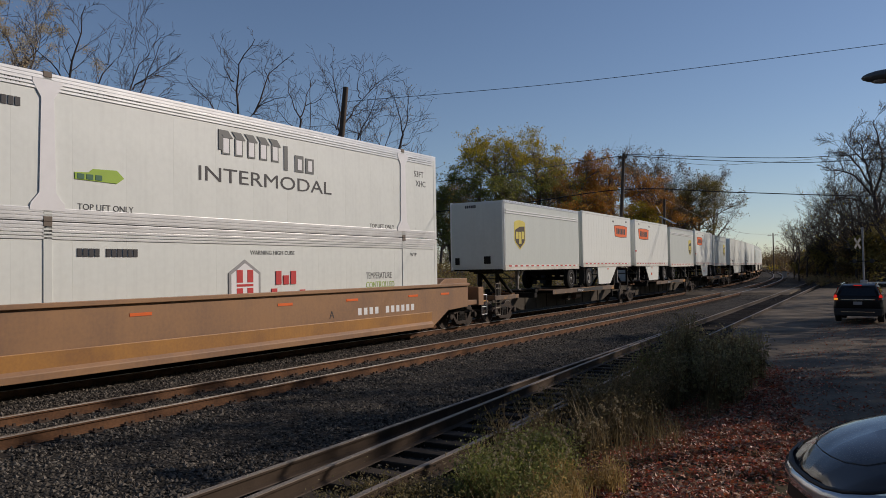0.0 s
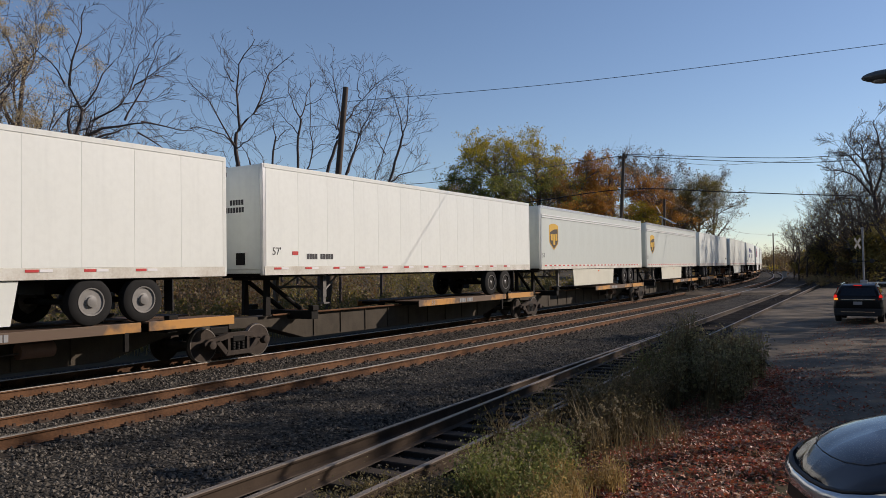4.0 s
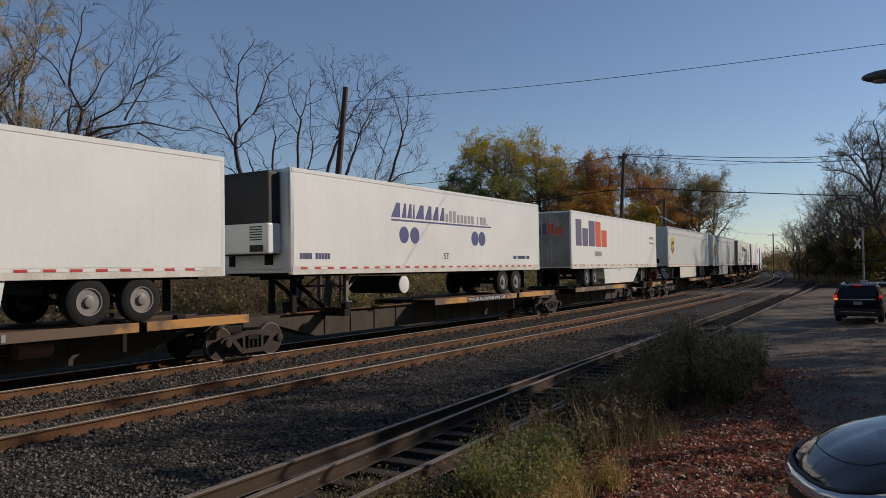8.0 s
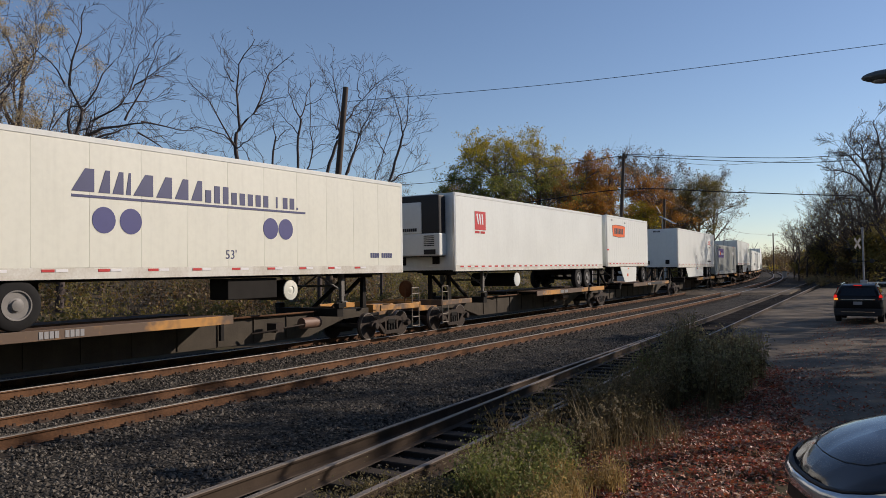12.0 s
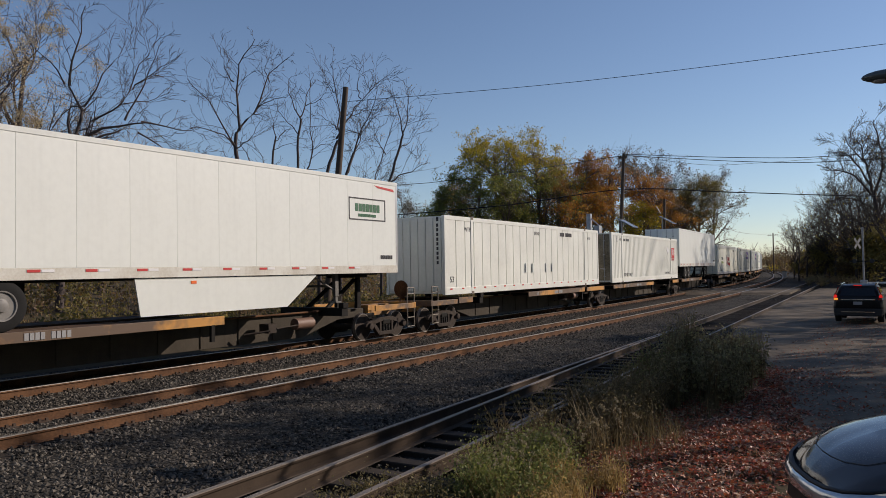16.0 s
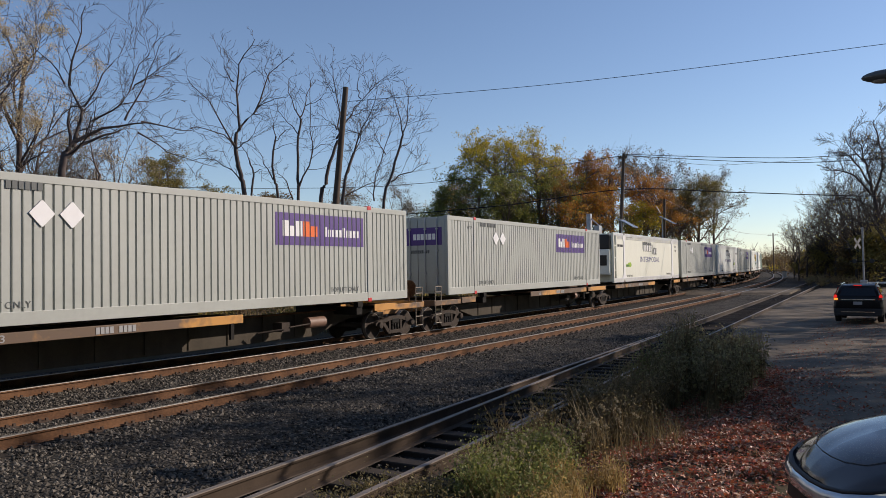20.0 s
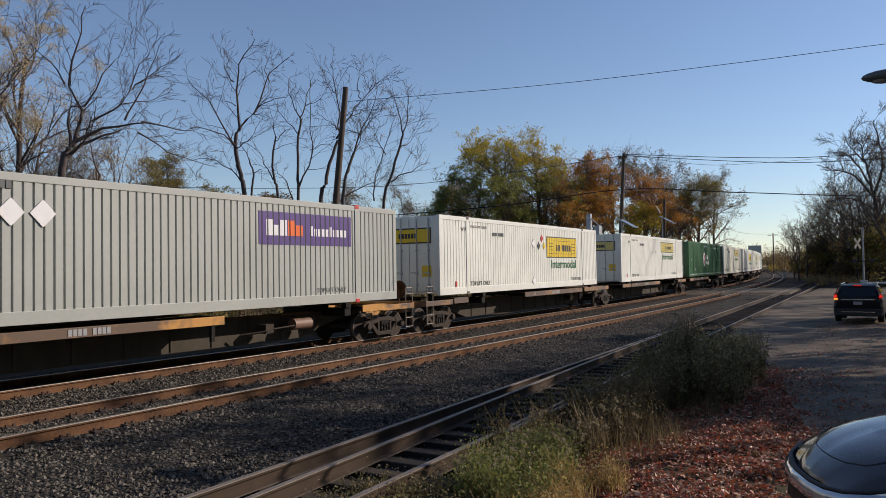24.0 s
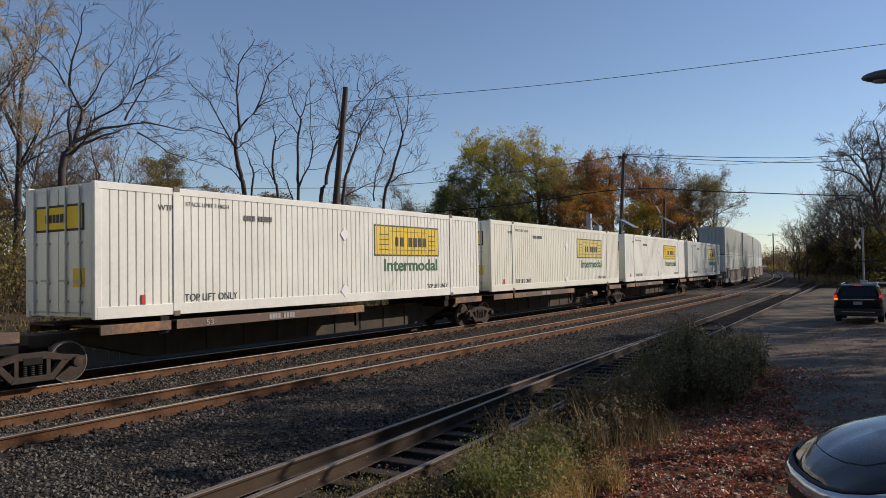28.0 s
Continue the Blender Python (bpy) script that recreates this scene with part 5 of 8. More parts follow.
    v = trailer("white long trailer with a framed green sign", TL, 1, WHITE, 1.22, skirt=(6.37, 12.26), endmat=WHITE)
    bm = bmesh.new()
    for a, b, c, d in ((13.65, 15.47, 4.40, 4.44), (13.65, 15.47, 3.75, 3.79), (13.65, 13.69, 3.75, 4.44), (15.43, 15.47, 3.75, 4.44)):
        onside(bm, TL, a, b, c, d)
    p = part("sign_frame", bm, INK, v)
    bars(v, 13.95, 4.02, 0.24, 7, GREEND, TL, 0.62, 0.12)
    bars(v, 14.1, 3.86, 0.09, 13, GREEND, TL)
    bars(v, 15.2, 2.56, 0.12, 7, INK, TL)
    bm = bmesh.new()
    poly_side(bm, TL, [(14.9, 4.88), (15.9, 4.82), (15.95, 4.74), (15.1, 4.80)])
    part("slash_mark", bm, RED, v)
    bars(v, 0.0, 4.6, 0.16, 8, INK, TL, face="end")
    ride(v, -255.63)
    v = container("white container with widely spaced ribs", OLDW, pitch=0.70, groove=0.05, depth=0.046, left="plain")
    words(v, "WTP", 1.45, 3.62, 0.16, INK, TL)
    words(v, "53", 0.35, 1.72, 0.22, INK, TL)
    words(v, "53/102", 7.8, 3.68, 0.15, INK, TL)
    bars(v, 10.8, 3.70, 0.18, 11, INK, TL, skip=(4,))
    words(v, "WTP", 14.5, 3.62, 0.14, INK, TL)
    bm = bmesh.new()
    for i in range(18):
        onside(bm, TL, 0.35 + 0.87 * i, 0.50 + 0.87 * i, 1.45, 1.50, 0.014)
    part("reflective_tape", bm, RED, v, kind="stuff")
    bm = bmesh.new()
    for u in (6.8, 7.5, 9.0, 9.7):
        onside(bm, TL, u - 0.03, u + 0.09, 2.02, 2.40, 0.045)
    part("hinge_cover", bm, RAILW, v)
    bars(v, 0.95, 3.95, 0.16, 1, INK, TL, face="end")
    for i in range(9):
        bars(v, 0.95, 3.75 - 0.17 * i, 0.12, 1, INK, TL, w=0.7, face="end")
    ride(v, -236.62)
    v = container("weathered white ribbed container with a red square mark", OLDW, pitch=0.29, groove=0.07, depth=0.046, left="doors", endpaint=GRIMESHADE)
    arrow_mark(v, TL, 14.25, 2.72, 0.84, 0.78)
    hazard(v, TL, 13.14, 3.31, SILVER)
    words(v, "53", 0.9, 3.66, 0.3, MGREY, TL)
    words(v, "WTP", 1.5, 3.72, 0.14, INK, TL)
    words(v, "TOP LIFT ONLY", 2.3, 1.62, 0.18, INK, TL)
    words(v, "TOP LIFT ONLY", 12.2, 1.62, 0.15, INK, TL)
    bars(v, 2.3, 3.72, 0.14, 11, DGREY, TL, skip=(4,))
    ride(v, -218.17)
    v = trailer("white long trailer with fine panel seams", TL, 1, WHITE, 1.22, endmat=WHITE, doors=True)
    bars(v, 14.9, 2.52, 0.14, 9, INK, TL, skip=(4,))
    bars(v, 0.4, 2.62, 0.16, 6, INK, TL, face="end")
    ride(v, -201.27)
    v = container("cream container with red hexagon and green lettering", CREAM, flat=True, left="doors", right="frame", endpaint=CREAM)
    hexagon_sign(v, TL, 6.56, 2.0, RED)
    words(v, "TEMPERATURE", 2.86, 2.72, 0.24, DGREY, TL, squeeze=0.60)
    words(v, "CONTROLLED", 2.86, 2.34, 0.24, LIME, TL, squeeze=0.66)
    words(v, "53'", 0.76, 2.52, 0.2, INK, TL)
    words(v, "53'", 14.55, 2.52, 0.2, INK, TL)
    words(v, "WTP", 1.45, 3.70, 0.12, INK, TL)
    words(v, "WTP", 14.3, 3.70, 0.12, INK, TL)
    words(v, "WARNING HIGH CUBE", 7.2, 3.84, 0.10, INK, TL)
    bars(v, 12.2, 3.66, 0.13, 11, INK, TL, skip=(4,))
    words(v, "TOP LIFT ONLY", 2.1, 1.60, 0.13, INK, TL)
    words(v, "TOP LIFT ONLY", 12.7, 1.60, 0.13, INK, TL)
    bm = bmesh.new()
    for i in range(17):
        onside(bm, TL, 2.2 + 0.7 * i, 2.55 + 0.7 * i, 1.44, 1.49, 0.016)
    part("reflective_tape", bm, SILVER, v, kind="stuff")
    ride(v, -183.65)
    ride(grey_box(0, 10.1), -166.37)
    ride(grey_box(0, 10.1), -147.64)
    for s, flip in ((-129.06, False), (-94.72, True)):
        v = container("cream refrigerated container with block lettering", WHITE if flip else CREAM, flat=True, left="plain" if flip else "unit", right="frame" if flip else "plain")
        shadowed_sign(v, TL, 6.2, 2.98, BLUE)
        leaf_sign(v, TL, 12.28 if flip else 2.45, 2.18)
        words(v, "TOP LIFT ONLY", 12.3, 1.56, 0.13, INK, TL)
        words(v, "TOP LIFT ONLY", 2.5, 1.56, 0.13, INK, TL)
        words(v, "WTP", 14.5 if flip else 1.45, 3.82, 0.12, INK, TL)
        bars(v, 14.3 if flip else 0.75, 3.36, 0.14, 10, INK, TL, skip=(4,))
        if not flip:
            words(v, "53FT", 14.9, 3.5, 0.18, INK, TL)
            words(v, "XHC", 14.95, 3.2, 0.18, INK, TL)
        words(v, "STACK LIMIT 3 HIGH", 12.0 if flip else 2.5, 3.92, 0.1, INK, TL)
        saddle_posts(v, 1.27, 2.90)
        ride(v, s)
    ride(grey_box(0, 10.1), -111.85)
    ride(grey_box(0, 10.1), -77.58)
    ride(yellow_panel_box(0, OLDW, YELLOWD, True, True), -58.82)
    ride(yellow_panel_box(0, OLDW, PALEYEL, False), -38.28)
    v = container("green ribbed container with white hexagon and lettering", GREENC, pitch=0.27, groove=0.05, depth=0.046, left="doors")
    hexagon_sign(v, TL, 6.51, 2.10, RED, SILVER)
    words(v, "53", 0.95, 2.55, 0.2, SILVER, TL)
    words(v, "53", 14.9, 2.55, 0.2, SILVER, TL)
    bars(v, 12.2, 3.70, 0.14, 11, SILVER, TL, skip=(4,))
    words(v, "WARNING HIGH CUBE", 7.2, 3.80, 0.11, SILVER, TL)
    words(v, "WTP", 14.4, 3.70, 0.12, SILVER, TL)
    for u in (2.5, 13.6):
        words(v, "DA", u, 1.78, 0.2, SILVER, TL)
    bm = bmesh.new()
    for i in range(26):
        onside(bm, TL, 0.5 + 0.6 * i, 0.82 + 0.6 * i, 1.42, 1.48, 0.016)
    part("reflective_tape", bm, SILVER, v, kind="stuff")
    bars(v, -0.1, 3.72, 0.15, 4, SILVER, TL + 0.02, face="end")
    bars(v, -0.1, 3.50, 0.15, 6, SILVER, TL + 0.02, face="end")
    words(v, "53", 0.4, 2.45, 0.2, SILVER, TL + 0.02, face="end")
    bm = bmesh.new()
    box(bm, 0.45, 0.85, -TL / 2 - 0.02, -TL / 2 - 0.004, 1.95, 2.2)
    part("notice", bm, ORANGE, v)
    ride(v, -19.67)
    ride(yellow_panel_box(0, CREAM, PALEYEL, False, endpaint=GRIMESHADE), -1.10)
    ride(yellow_panel_box(0), 17.33)
    ride(yellow_panel_box(0, CREAM, PALEYEL), 34.49)
    ride(yellow_panel_box(0), 51.90)
    ride(yellow_panel_box(0, GREYW, PALEYEL), 69.38)
    # stacked pairs behind
    for s in (89.48, 107.6, 125.7, 143.8, 161.9, 180.0):
        for z in (0.34, 3.28):
            v = container("grey-white stacked ribbed container", GREYC if z > 1 else GREYW, z, 2.92, pitch=0.29, groove=0.06, depth=0.036, posts=False)
            ride(v, s)
        well_car(s - 7.6, s + 7.6, mat("grimy grey-brown well car paint", (0.15, 0.125, 0.10), 0.6, var=0.25, scale=1.2, streak=0.3), False, "grimy grey-brown well car with deep side sills")

    # platforms under the load
    cars = [
        [(-590.79, -581.75), (-572.38, -563.12), (-553.80, -544.71)],
        [-529.29, -511.97, -494.64, -477.31, -459.58],
        [-440.61, -422.21, -402.17],
        [-382.69, -364.06, -344.06],
        [-324.64, (-311.47, -302.3), -290.48, -273.67, -255.63],
        [-236.62, -218.17, -201.27, -183.65, -166.37],
        [-147.64, -129.06, -111.85, -94.72, -77.58],
        [-58.82, -38.28, -19.67],
        [-1.10, 17.33, 34.49, 51.90, 69.38],
    ]
    left_wheels = {-459.58, -402.17, -344.06, -255.63, -201.27}
    trailers = {-529.29, -511.97, -494.64, -477.31, -459.58, -440.61, -422.21, -402.17, -382.69, -364.06, -344.06, -324.64, -290.48, -255.63, -201.27}
    for ci, car in enumerate(cars):
        spans = [(c[0] - PL / 2, c[1] + PL / 2) if isinstance(c, tuple) else (c - TL / 2, c + TL / 2) for c in car]
        joints = [spans[0][0] + 0.35] + [(a[1] + b[0]) / 2 for a, b in zip(spans, spans[1:])] + [spans[-1][1] - 0.35]
        for j in joints:
            truck(j)
        for i, (c, sp) in enumerate(zip(car, spans)):
            a, b = joints[i], joints[i + 1]
            k = sp[0] - a
            L = b - a
            if isinstance(c, tuple):
                decks = [(k + 4.9, k + 13.9)]
                hitches = [(k + 0.95, 1), (L - 1.4, -1)]
                title = "TWIN 28"
            elif c in trailers:
                if c in left_wheels:
                    decks = [(k + 0.4, k + 8.8)]
                    hitches = [(k + 15.1, -1)]
                else:
                    decks = [(k + 7.2, k + 13.7), (k + 13.9, L - 0.4)]
                    hitches = [(k + 1.0, 1)]
                title = "TWIN 28'-ALL PURPOSE SPINE CAR" if c in (-422.21, -364.06) else None
            else:
                decks = [(k + 0.1, k + 1.85), (k + 2.0, k + 8.9), (k + 14.3, L - 0.4)]
                if i == 0:
                    decks = [(k + 0.9, k + 1.95), (k + 7.0, k + 13.9), (k + 14.2, L - 0.4)]
                hitches = []
                title = None
            spine_unit(a, b, i == 0, i == len(car) - 1, decks, hitches, title=title, brake=(i % 2 == 0),
                       edge=DECKRUST if ci in (7, 8) else DECKORANGE)


def saddle_posts(v, z0, H):
    """Wide-footed pale lift posts at the forty-foot places."""
    for y in (-6.04, 6.04):
        bm = bmesh.new()
        z1 = z0 + H
        prism(bm, [(y - 0.36, z0 + 0.20), (y + 0.36, z0 + 0.20), (y + 0.34, z0 + 0.34), (y + 0.17, z0 + 0.55), (y + 0.13, z1 - 0.5), (y + 0.30, z1 - 0.22),
                   (y + 0.30, z1 - 0.14), (y - 0.30, z1 - 0.14), (y - 0.30, z1 - 0.22), (y - 0.13, z1 - 0.5), (y - 0.17, z0 + 0.55), (y - 0.34, z0 + 0.34)], "x", HALF - 0.01, HALF + 0.02)
        part("lift_post_cover", bm, SILVER, v)


DECKRUST = mat("rust-brown deck edge", (0.30, 0.15, 0.06), 0.65, var=0.3, scale=0.7, col2=(0.10, 0.065, 0.048), bump=0.02, lo=0.60, hi=0.78)
load_the_train()

# ---- plants ----
def tubes(polys, sides):
    """Tapered tubes along lines of (point, radius); returns vertices and faces."""
    V, F, base = [], [], 0
    byn = {}
    for pts, rad in polys:
        byn.setdefault(len(pts), []).append((pts, rad))
    ca, sa = np.cos(math.tau * np.arange(sides) / sides), np.sin(math.tau * np.arange(sides) / sides)
    for k, group in byn.items():
        P = np.array([g[0] for g in group], float)
        R = np.array([g[1] for g in group], float)
        m = len(P)
        D = np.empty_like(P)
        D[:, 1:-1] = P[:, 2:] - P[:, :-2]
        D[:, 0], D[:, -1] = P[:, 1] - P[:, 0], P[:, -1] - P[:, -2]
        D /= np.linalg.norm(D, axis=2, keepdims=True) + 1e-9
        ref = np.where(np.abs(D[:, :, 2:3]) > 0.8, np.array([0.3, 0.9, 0.2]), np.array([0, 0, 1.0]))
        U = np.cross(D, ref)
        U /= np.linalg.norm(U, axis=2, keepdims=True) + 1e-9
        W = np.cross(D, U)
        Q = P[:, :, None] + (U[:, :, None] * ca[:, None] + W[:, :, None] * sa[:, None]) * R[:, :, None, None]
        V.append(Q.reshape(-1, 3))
        a = (np.arange(m)[:, None, None] * k + np.arange(k - 1)[None, :, None]) * sides + np.arange(sides)[None, None] + base
        b = (np.arange(m)[:, None, None] * k + np.arange(k - 1)[None, :, None]) * sides + (np.arange(sides)[None, None] + 1) % sides + base
        F.append(np.stack([a, b, b + sides, a + sides], 3).reshape(-1, 4))
        base += m * k * sides
    return np.concatenate(V).tolist(), np.concatenate(F).tolist()


def grow(seed, h, r0, lean=(0, 0), levels=4, kids=(9, 6, 5, 3), reach=0.45, up=0.35, trunk=0.62, low=0.3, thin=0.009, limbs=None, face=(1, 0), boughs=0):
    """Branch lines of a tree, level by level, and the tips."""
    rng = np.random.default_rng(seed)
    out = [[] for _ in range(levels + 1)]
    tips = []

    N = rng.normal
    pool = [N(0, 1, 200000), 0]
    uni = [rng.random(100000), 0]

    def gauss():
        pool[1] = (pool[1] + 1) % 200000
        return float(pool[0][pool[1]])

    def rnd(a=0.0, b=1.0):
        uni[1] = (uni[1] + 1) % 100000
        return a + (b - a) * float(uni[0][uni[1]])

    def branch(p, d, length, r, lev):
        n = (7, 5, 4, 3, 2)[min(lev, 4)]
        wob = (0.07, 0.16, 0.2, 0.24, 0.28)[min(lev, 4)] * (0.62 if limbs else 1.0)
        pts, rad = [p], [r]
        d = d.normalized()
        lift = up * (0.25 if lev else 0.1)
        for i in range(n):
            d = (d + Vector((gauss() * wob, gauss() * wob, gauss() * wob + lift))).normalized()
            p = p + d * (length / n)
            pts.append(p)
            rad.append(max(thin, r * (1 - (0.62 if lev == 0 else 0.8) * (i + 1) / n)))
        out[lev].append((pts, rad))
        if lev >= levels:
            tips.append(p)
            return
        m = kids[min(lev, len(kids) - 1)]
        for k in range(m):
            f = low + (1 - low) * (k + rnd()) / m if lev == 0 else 0.25 + 0.75 * (k + rnd()) / m
            f = min(f, 0.999)
            i = int(f * n)
            q = pts[i].lerp(pts[i + 1], f * n - i)
            ax = (pts[i + 1] - pts[i]).normalized()
            az = rnd() * math.tau + k * 2.4
            u = ax.cross(Vector((0.31, 0.2, 0.93)) if abs(ax.z) < 0.9 else Vector((1, 0, 0))).normalized()
            w = ax.cross(u)
            ang = rnd(0.5, 1.0) if lev == 0 else rnd(0.35, 0.8)
            nd = ax * math.cos(ang) + (u * math.cos(az) + w * math.sin(az)) * math.sin(ang)
            ln = h * reach * (1.15 - 0.55 * f) * rnd(0.7, 1.15) if lev == 0 else length * (0.52 if lev == 1 else 0.55) * rnd(0.7, 1.2)
            branch(q, nd, ln, max(thin, rad[i] * (0.62 if lev == 0 else 0.66)), lev + 1)

    if limbs:
        # a trunk and main limbs in outline (along, height); their depth wanders from where they leave the wood before them
        ux, uy = face
        at = lambda u, d, z: Vector((u * ux - d * uy, u * uy + d * ux, z))
        wood = []
        for j, (ra, pts) in enumerate(limbs):
            u0, z0 = pts[0]
            d0 = min(wood, key=lambda w: (w[0] - u0) ** 2 + (w[1] - z0) ** 2)[2] if wood else 0.0
            drift = rnd(-0.35, 0.35) if j else 0.0
            Q, dep = [], []
            n = len(pts)
            for i in range(n - 1):
                a, b, c, e = (np.array(pts[min(max(i + k, 0), n - 1)], float) for k in (-1, 0, 1, 2))
                for f in (0.0, 0.33, 0.67):
                    q = 0.5 * (2 * b + (c - a) * f + (2 * a - 5 * b + 4 * c - e) * f * f + (3 * b - a - 3 * c + e) * f ** 3)
                    wob = 0.045 if j else 0.02
                    q = q + (gauss() * wob, gauss() * wob)
                    d = d0 + drift * math.hypot(q[0] - u0, q[1] - z0)
                    Q.append(at(q[0], d, q[1]))
                    wood.append((q[0], q[1], d))
            d = d0 + drift * math.hypot(pts[-1][0] - u0, pts[-1][1] - z0)
            Q.append(at(pts[-1][0], d, pts[-1][1]))
            rb = max(thin, ra * (0.45 if j == 0 else 0.16))
            ra *= 0.74
            R = [ra + (rb - ra) * (i / (len(Q) - 1)) ** (1.6 if j == 0 else 0.6) for i in range(len(Q))]
            out[0 if j == 0 else 1].append((Q, R))
            if j == 0:
                continue
            ln = sum((a - b).length for a, b in zip(Q, Q[1:]))
            for k in range(int(ln * boughs)):
                f = rnd(0.25, 0.97) * (len(Q) - 1)
                i = int(f)
                nd = (Q[i + 1] - Q[i]).normalized() * 0.6 + at(rnd(-0.1, 0.9), rnd(-0.7, 0.7), rnd(0.1, 0.75))
                branch(Q[i].lerp(Q[i + 1], f - i), nd, rnd(1.2, 2.7), max(thin, R[i] * 0.45), 1)
            m = max(4, int(ln * kids[1] * 0.62))
            for k in range(m):
                f = min(0.10 + 0.90 * (k + rnd()) / m, 0.999) * (len(Q) - 1)
                i = int(f)
                ax = (Q[i + 1] - Q[i]).normalized()
                az = rnd() * math.tau
                u = ax.orthogonal().normalized()
                w = ax.cross(u)
                nd = ax * 0.7 + (u * math.cos(az) + w * math.sin(az)) * 0.8 + Vector((0, 0, up))
                branch(Q[i].lerp(Q[i + 1], f - i), nd, rnd(0.5, 1.9) * (1.2 - 0.85 * f / len(Q)), max(thin, R[i] * 0.42), 2)
        return out, np.array(tips)
    branch(Vector((0, 0, 0)), Vector((lean[0], lean[1], 1.0)), h * trunk, r0, 0)
    return out, np.array(tips)


def leaf_quads(P, size, rng, flat=0.0):
    """A folded-diamond leaf at each point."""
    n = len(P)
    a = rng.normal(0, 1, (n, 3))
    a[:, 2] *= 1 - flat
    a /= np.linalg.norm(a, axis=1)[:, None] + 1e-9
    b = rng.normal(0, 1, (n, 3))
    b[:, 2] *= 1 - flat
    b -= a * (a * b).sum(1)[:, None]
    b /= np.linalg.norm(b, axis=1)[:, None] + 1e-9
    s = size * rng.uniform(0.6, 1.3, n)[:, None]
    V = np.stack([P - a * s, P + b * s * 0.55, P + a * s, P - b * s * 0.55], 1).reshape(-1, 3)
    F = np.arange(n * 4).reshape(n, 4)
    return V, F


def leaves(name, P, size, material, parent, seed, flat=0.0, kind=""):
    V, F = leaf_quads(np.asarray(P), size, np.random.default_rng(seed), flat)
    ob = new(name, raw(name, V.tolist(), F.tolist(), material))
    ob.parent = parent
    if kind:
        ob["kind"] = kind
    return ob


TREES = {}


def tree(label, x, y, h, seed, r0=None, leaf=None, nleaf=0, lsize=0.16, spread=0.7, bark=BARK, group="", drop=0.0, clump=9, full=1.1, crown=None, crown_from=0.7, fit=True, **kw):
    """A tree with trunk, limbs, twigs and, where it has them, leaves."""
    v = thing("tree", label, "tree", group, at=(x, y, ground_z(x, y) - 0.05))
    lv, tips = grow(seed, h, r0 or h * 0.018, **kw)
    top = max(float(p[0][-1][2]) for l in lv for p in l)
    k = h / top if fit else 1.0
    Vt, Ft = tubes(lv[0], 9)
    V, F = [], []
    for l, sides in zip(lv[1:], (6, 4, 3, 3)):
        a, b = tubes(l, sides)
        o = len(V)
        V += a
        F += [tuple(i + o for i in f) for f in b]
    t = new("trunk", raw("trunk", (np.array(Vt) * (1, 1, k)).tolist(), Ft, bark, True))
    t.parent = v
    br = new("crown", raw("crown", (np.array(V) * (1, 1, k)).tolist(), F, bark, True))
    br.parent = v
    br["kind"] = "stuff"
    if leaf and nleaf:
        rng = np.random.default_rng(seed + 5)
        T = tips * (1, 1, k)
        T = T[T[:, 2] > drop * h]
        # some boughs hold many leaves, others have lost most of theirs
        block = max(1, clump)
        w = np.repeat(rng.gamma(full, 1.0 / full, len(T) // block + 1), block)[:len(T)]
        off = rng.normal(0, 1, (nleaf, 3))
        off *= (spread * 1.9 * rng.random((nleaf, 1)) ** 0.5) / (np.linalg.norm(off, axis=1)[:, None] + 1e-9)
        P = T[rng.choice(len(T), nleaf, p=w / w.sum())] + off * (1, 1, 0.75)
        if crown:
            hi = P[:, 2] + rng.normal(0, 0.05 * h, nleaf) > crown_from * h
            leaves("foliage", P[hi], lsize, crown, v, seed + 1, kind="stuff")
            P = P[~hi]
        leaves("foliage", P, lsize, leaf, v, seed, kind="stuff")
    return v


YELLOWLEAF = leafmat("pale yellow leaves", [(0.52, 0.42, 0.24), (0.44, 0.36, 0.23), (0.60, 0.50, 0.30), (0.42, 0.26, 0.13)])
GREENLEAF = leafmat("dark green leaves", [(0.11, 0.14, 0.045), (0.16, 0.18, 0.05), (0.29, 0.27, 0.04), (0.12, 0.15, 0.05)])
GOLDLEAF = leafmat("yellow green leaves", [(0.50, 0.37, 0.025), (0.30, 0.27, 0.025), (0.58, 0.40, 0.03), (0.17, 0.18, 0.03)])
ORANGELEAF = leafmat("orange brown leaves", [(0.46, 0.15, 0.02), (0.50, 0.22, 0.03), (0.30, 0.11, 0.03), (0.50, 0.32, 0.035), (0.24, 0.14, 0.04)])
RUSTLEAF = leafmat("rust and amber leaves", [(0.40, 0.13, 0.02), (0.48, 0.20, 0.025), (0.30, 0.10, 0.025), (0.55, 0.30, 0.03), (0.22, 0.12, 0.04)])
BROWNLEAF = leafmat("dull brown leaves", [(0.16, 0.095, 0.05), (0.22, 0.13, 0.05), (0.12, 0.09, 0.05), (0.14, 0.12, 0.04)])
OLIVELEAF = leafmat("olive leaves", [(0.19, 0.17, 0.05), (0.25, 0.19, 0.05), (0.14, 0.13, 0.045), (0.30, 0.21, 0.05)])
BUSHLEAF = leafmat("green bush leaves", [(0.17, 0.20, 0.05), (0.23, 0.25, 0.07), (0.12, 0.15, 0.04), (0.30, 0.29, 0.11)])
WEEDLEAF = leafmat("dull weed leaves", [(0.14, 0.13, 0.05), (0.20, 0.165, 0.07), (0.11, 0.09, 0.045), (0.25, 0.20, 0.10)])
STRAW = leafmat("straw stems", [(0.32, 0.24, 0.10), (0.24, 0.18, 0.08), (0.40, 0.30, 0.12), (0.18, 0.14, 0.07)])
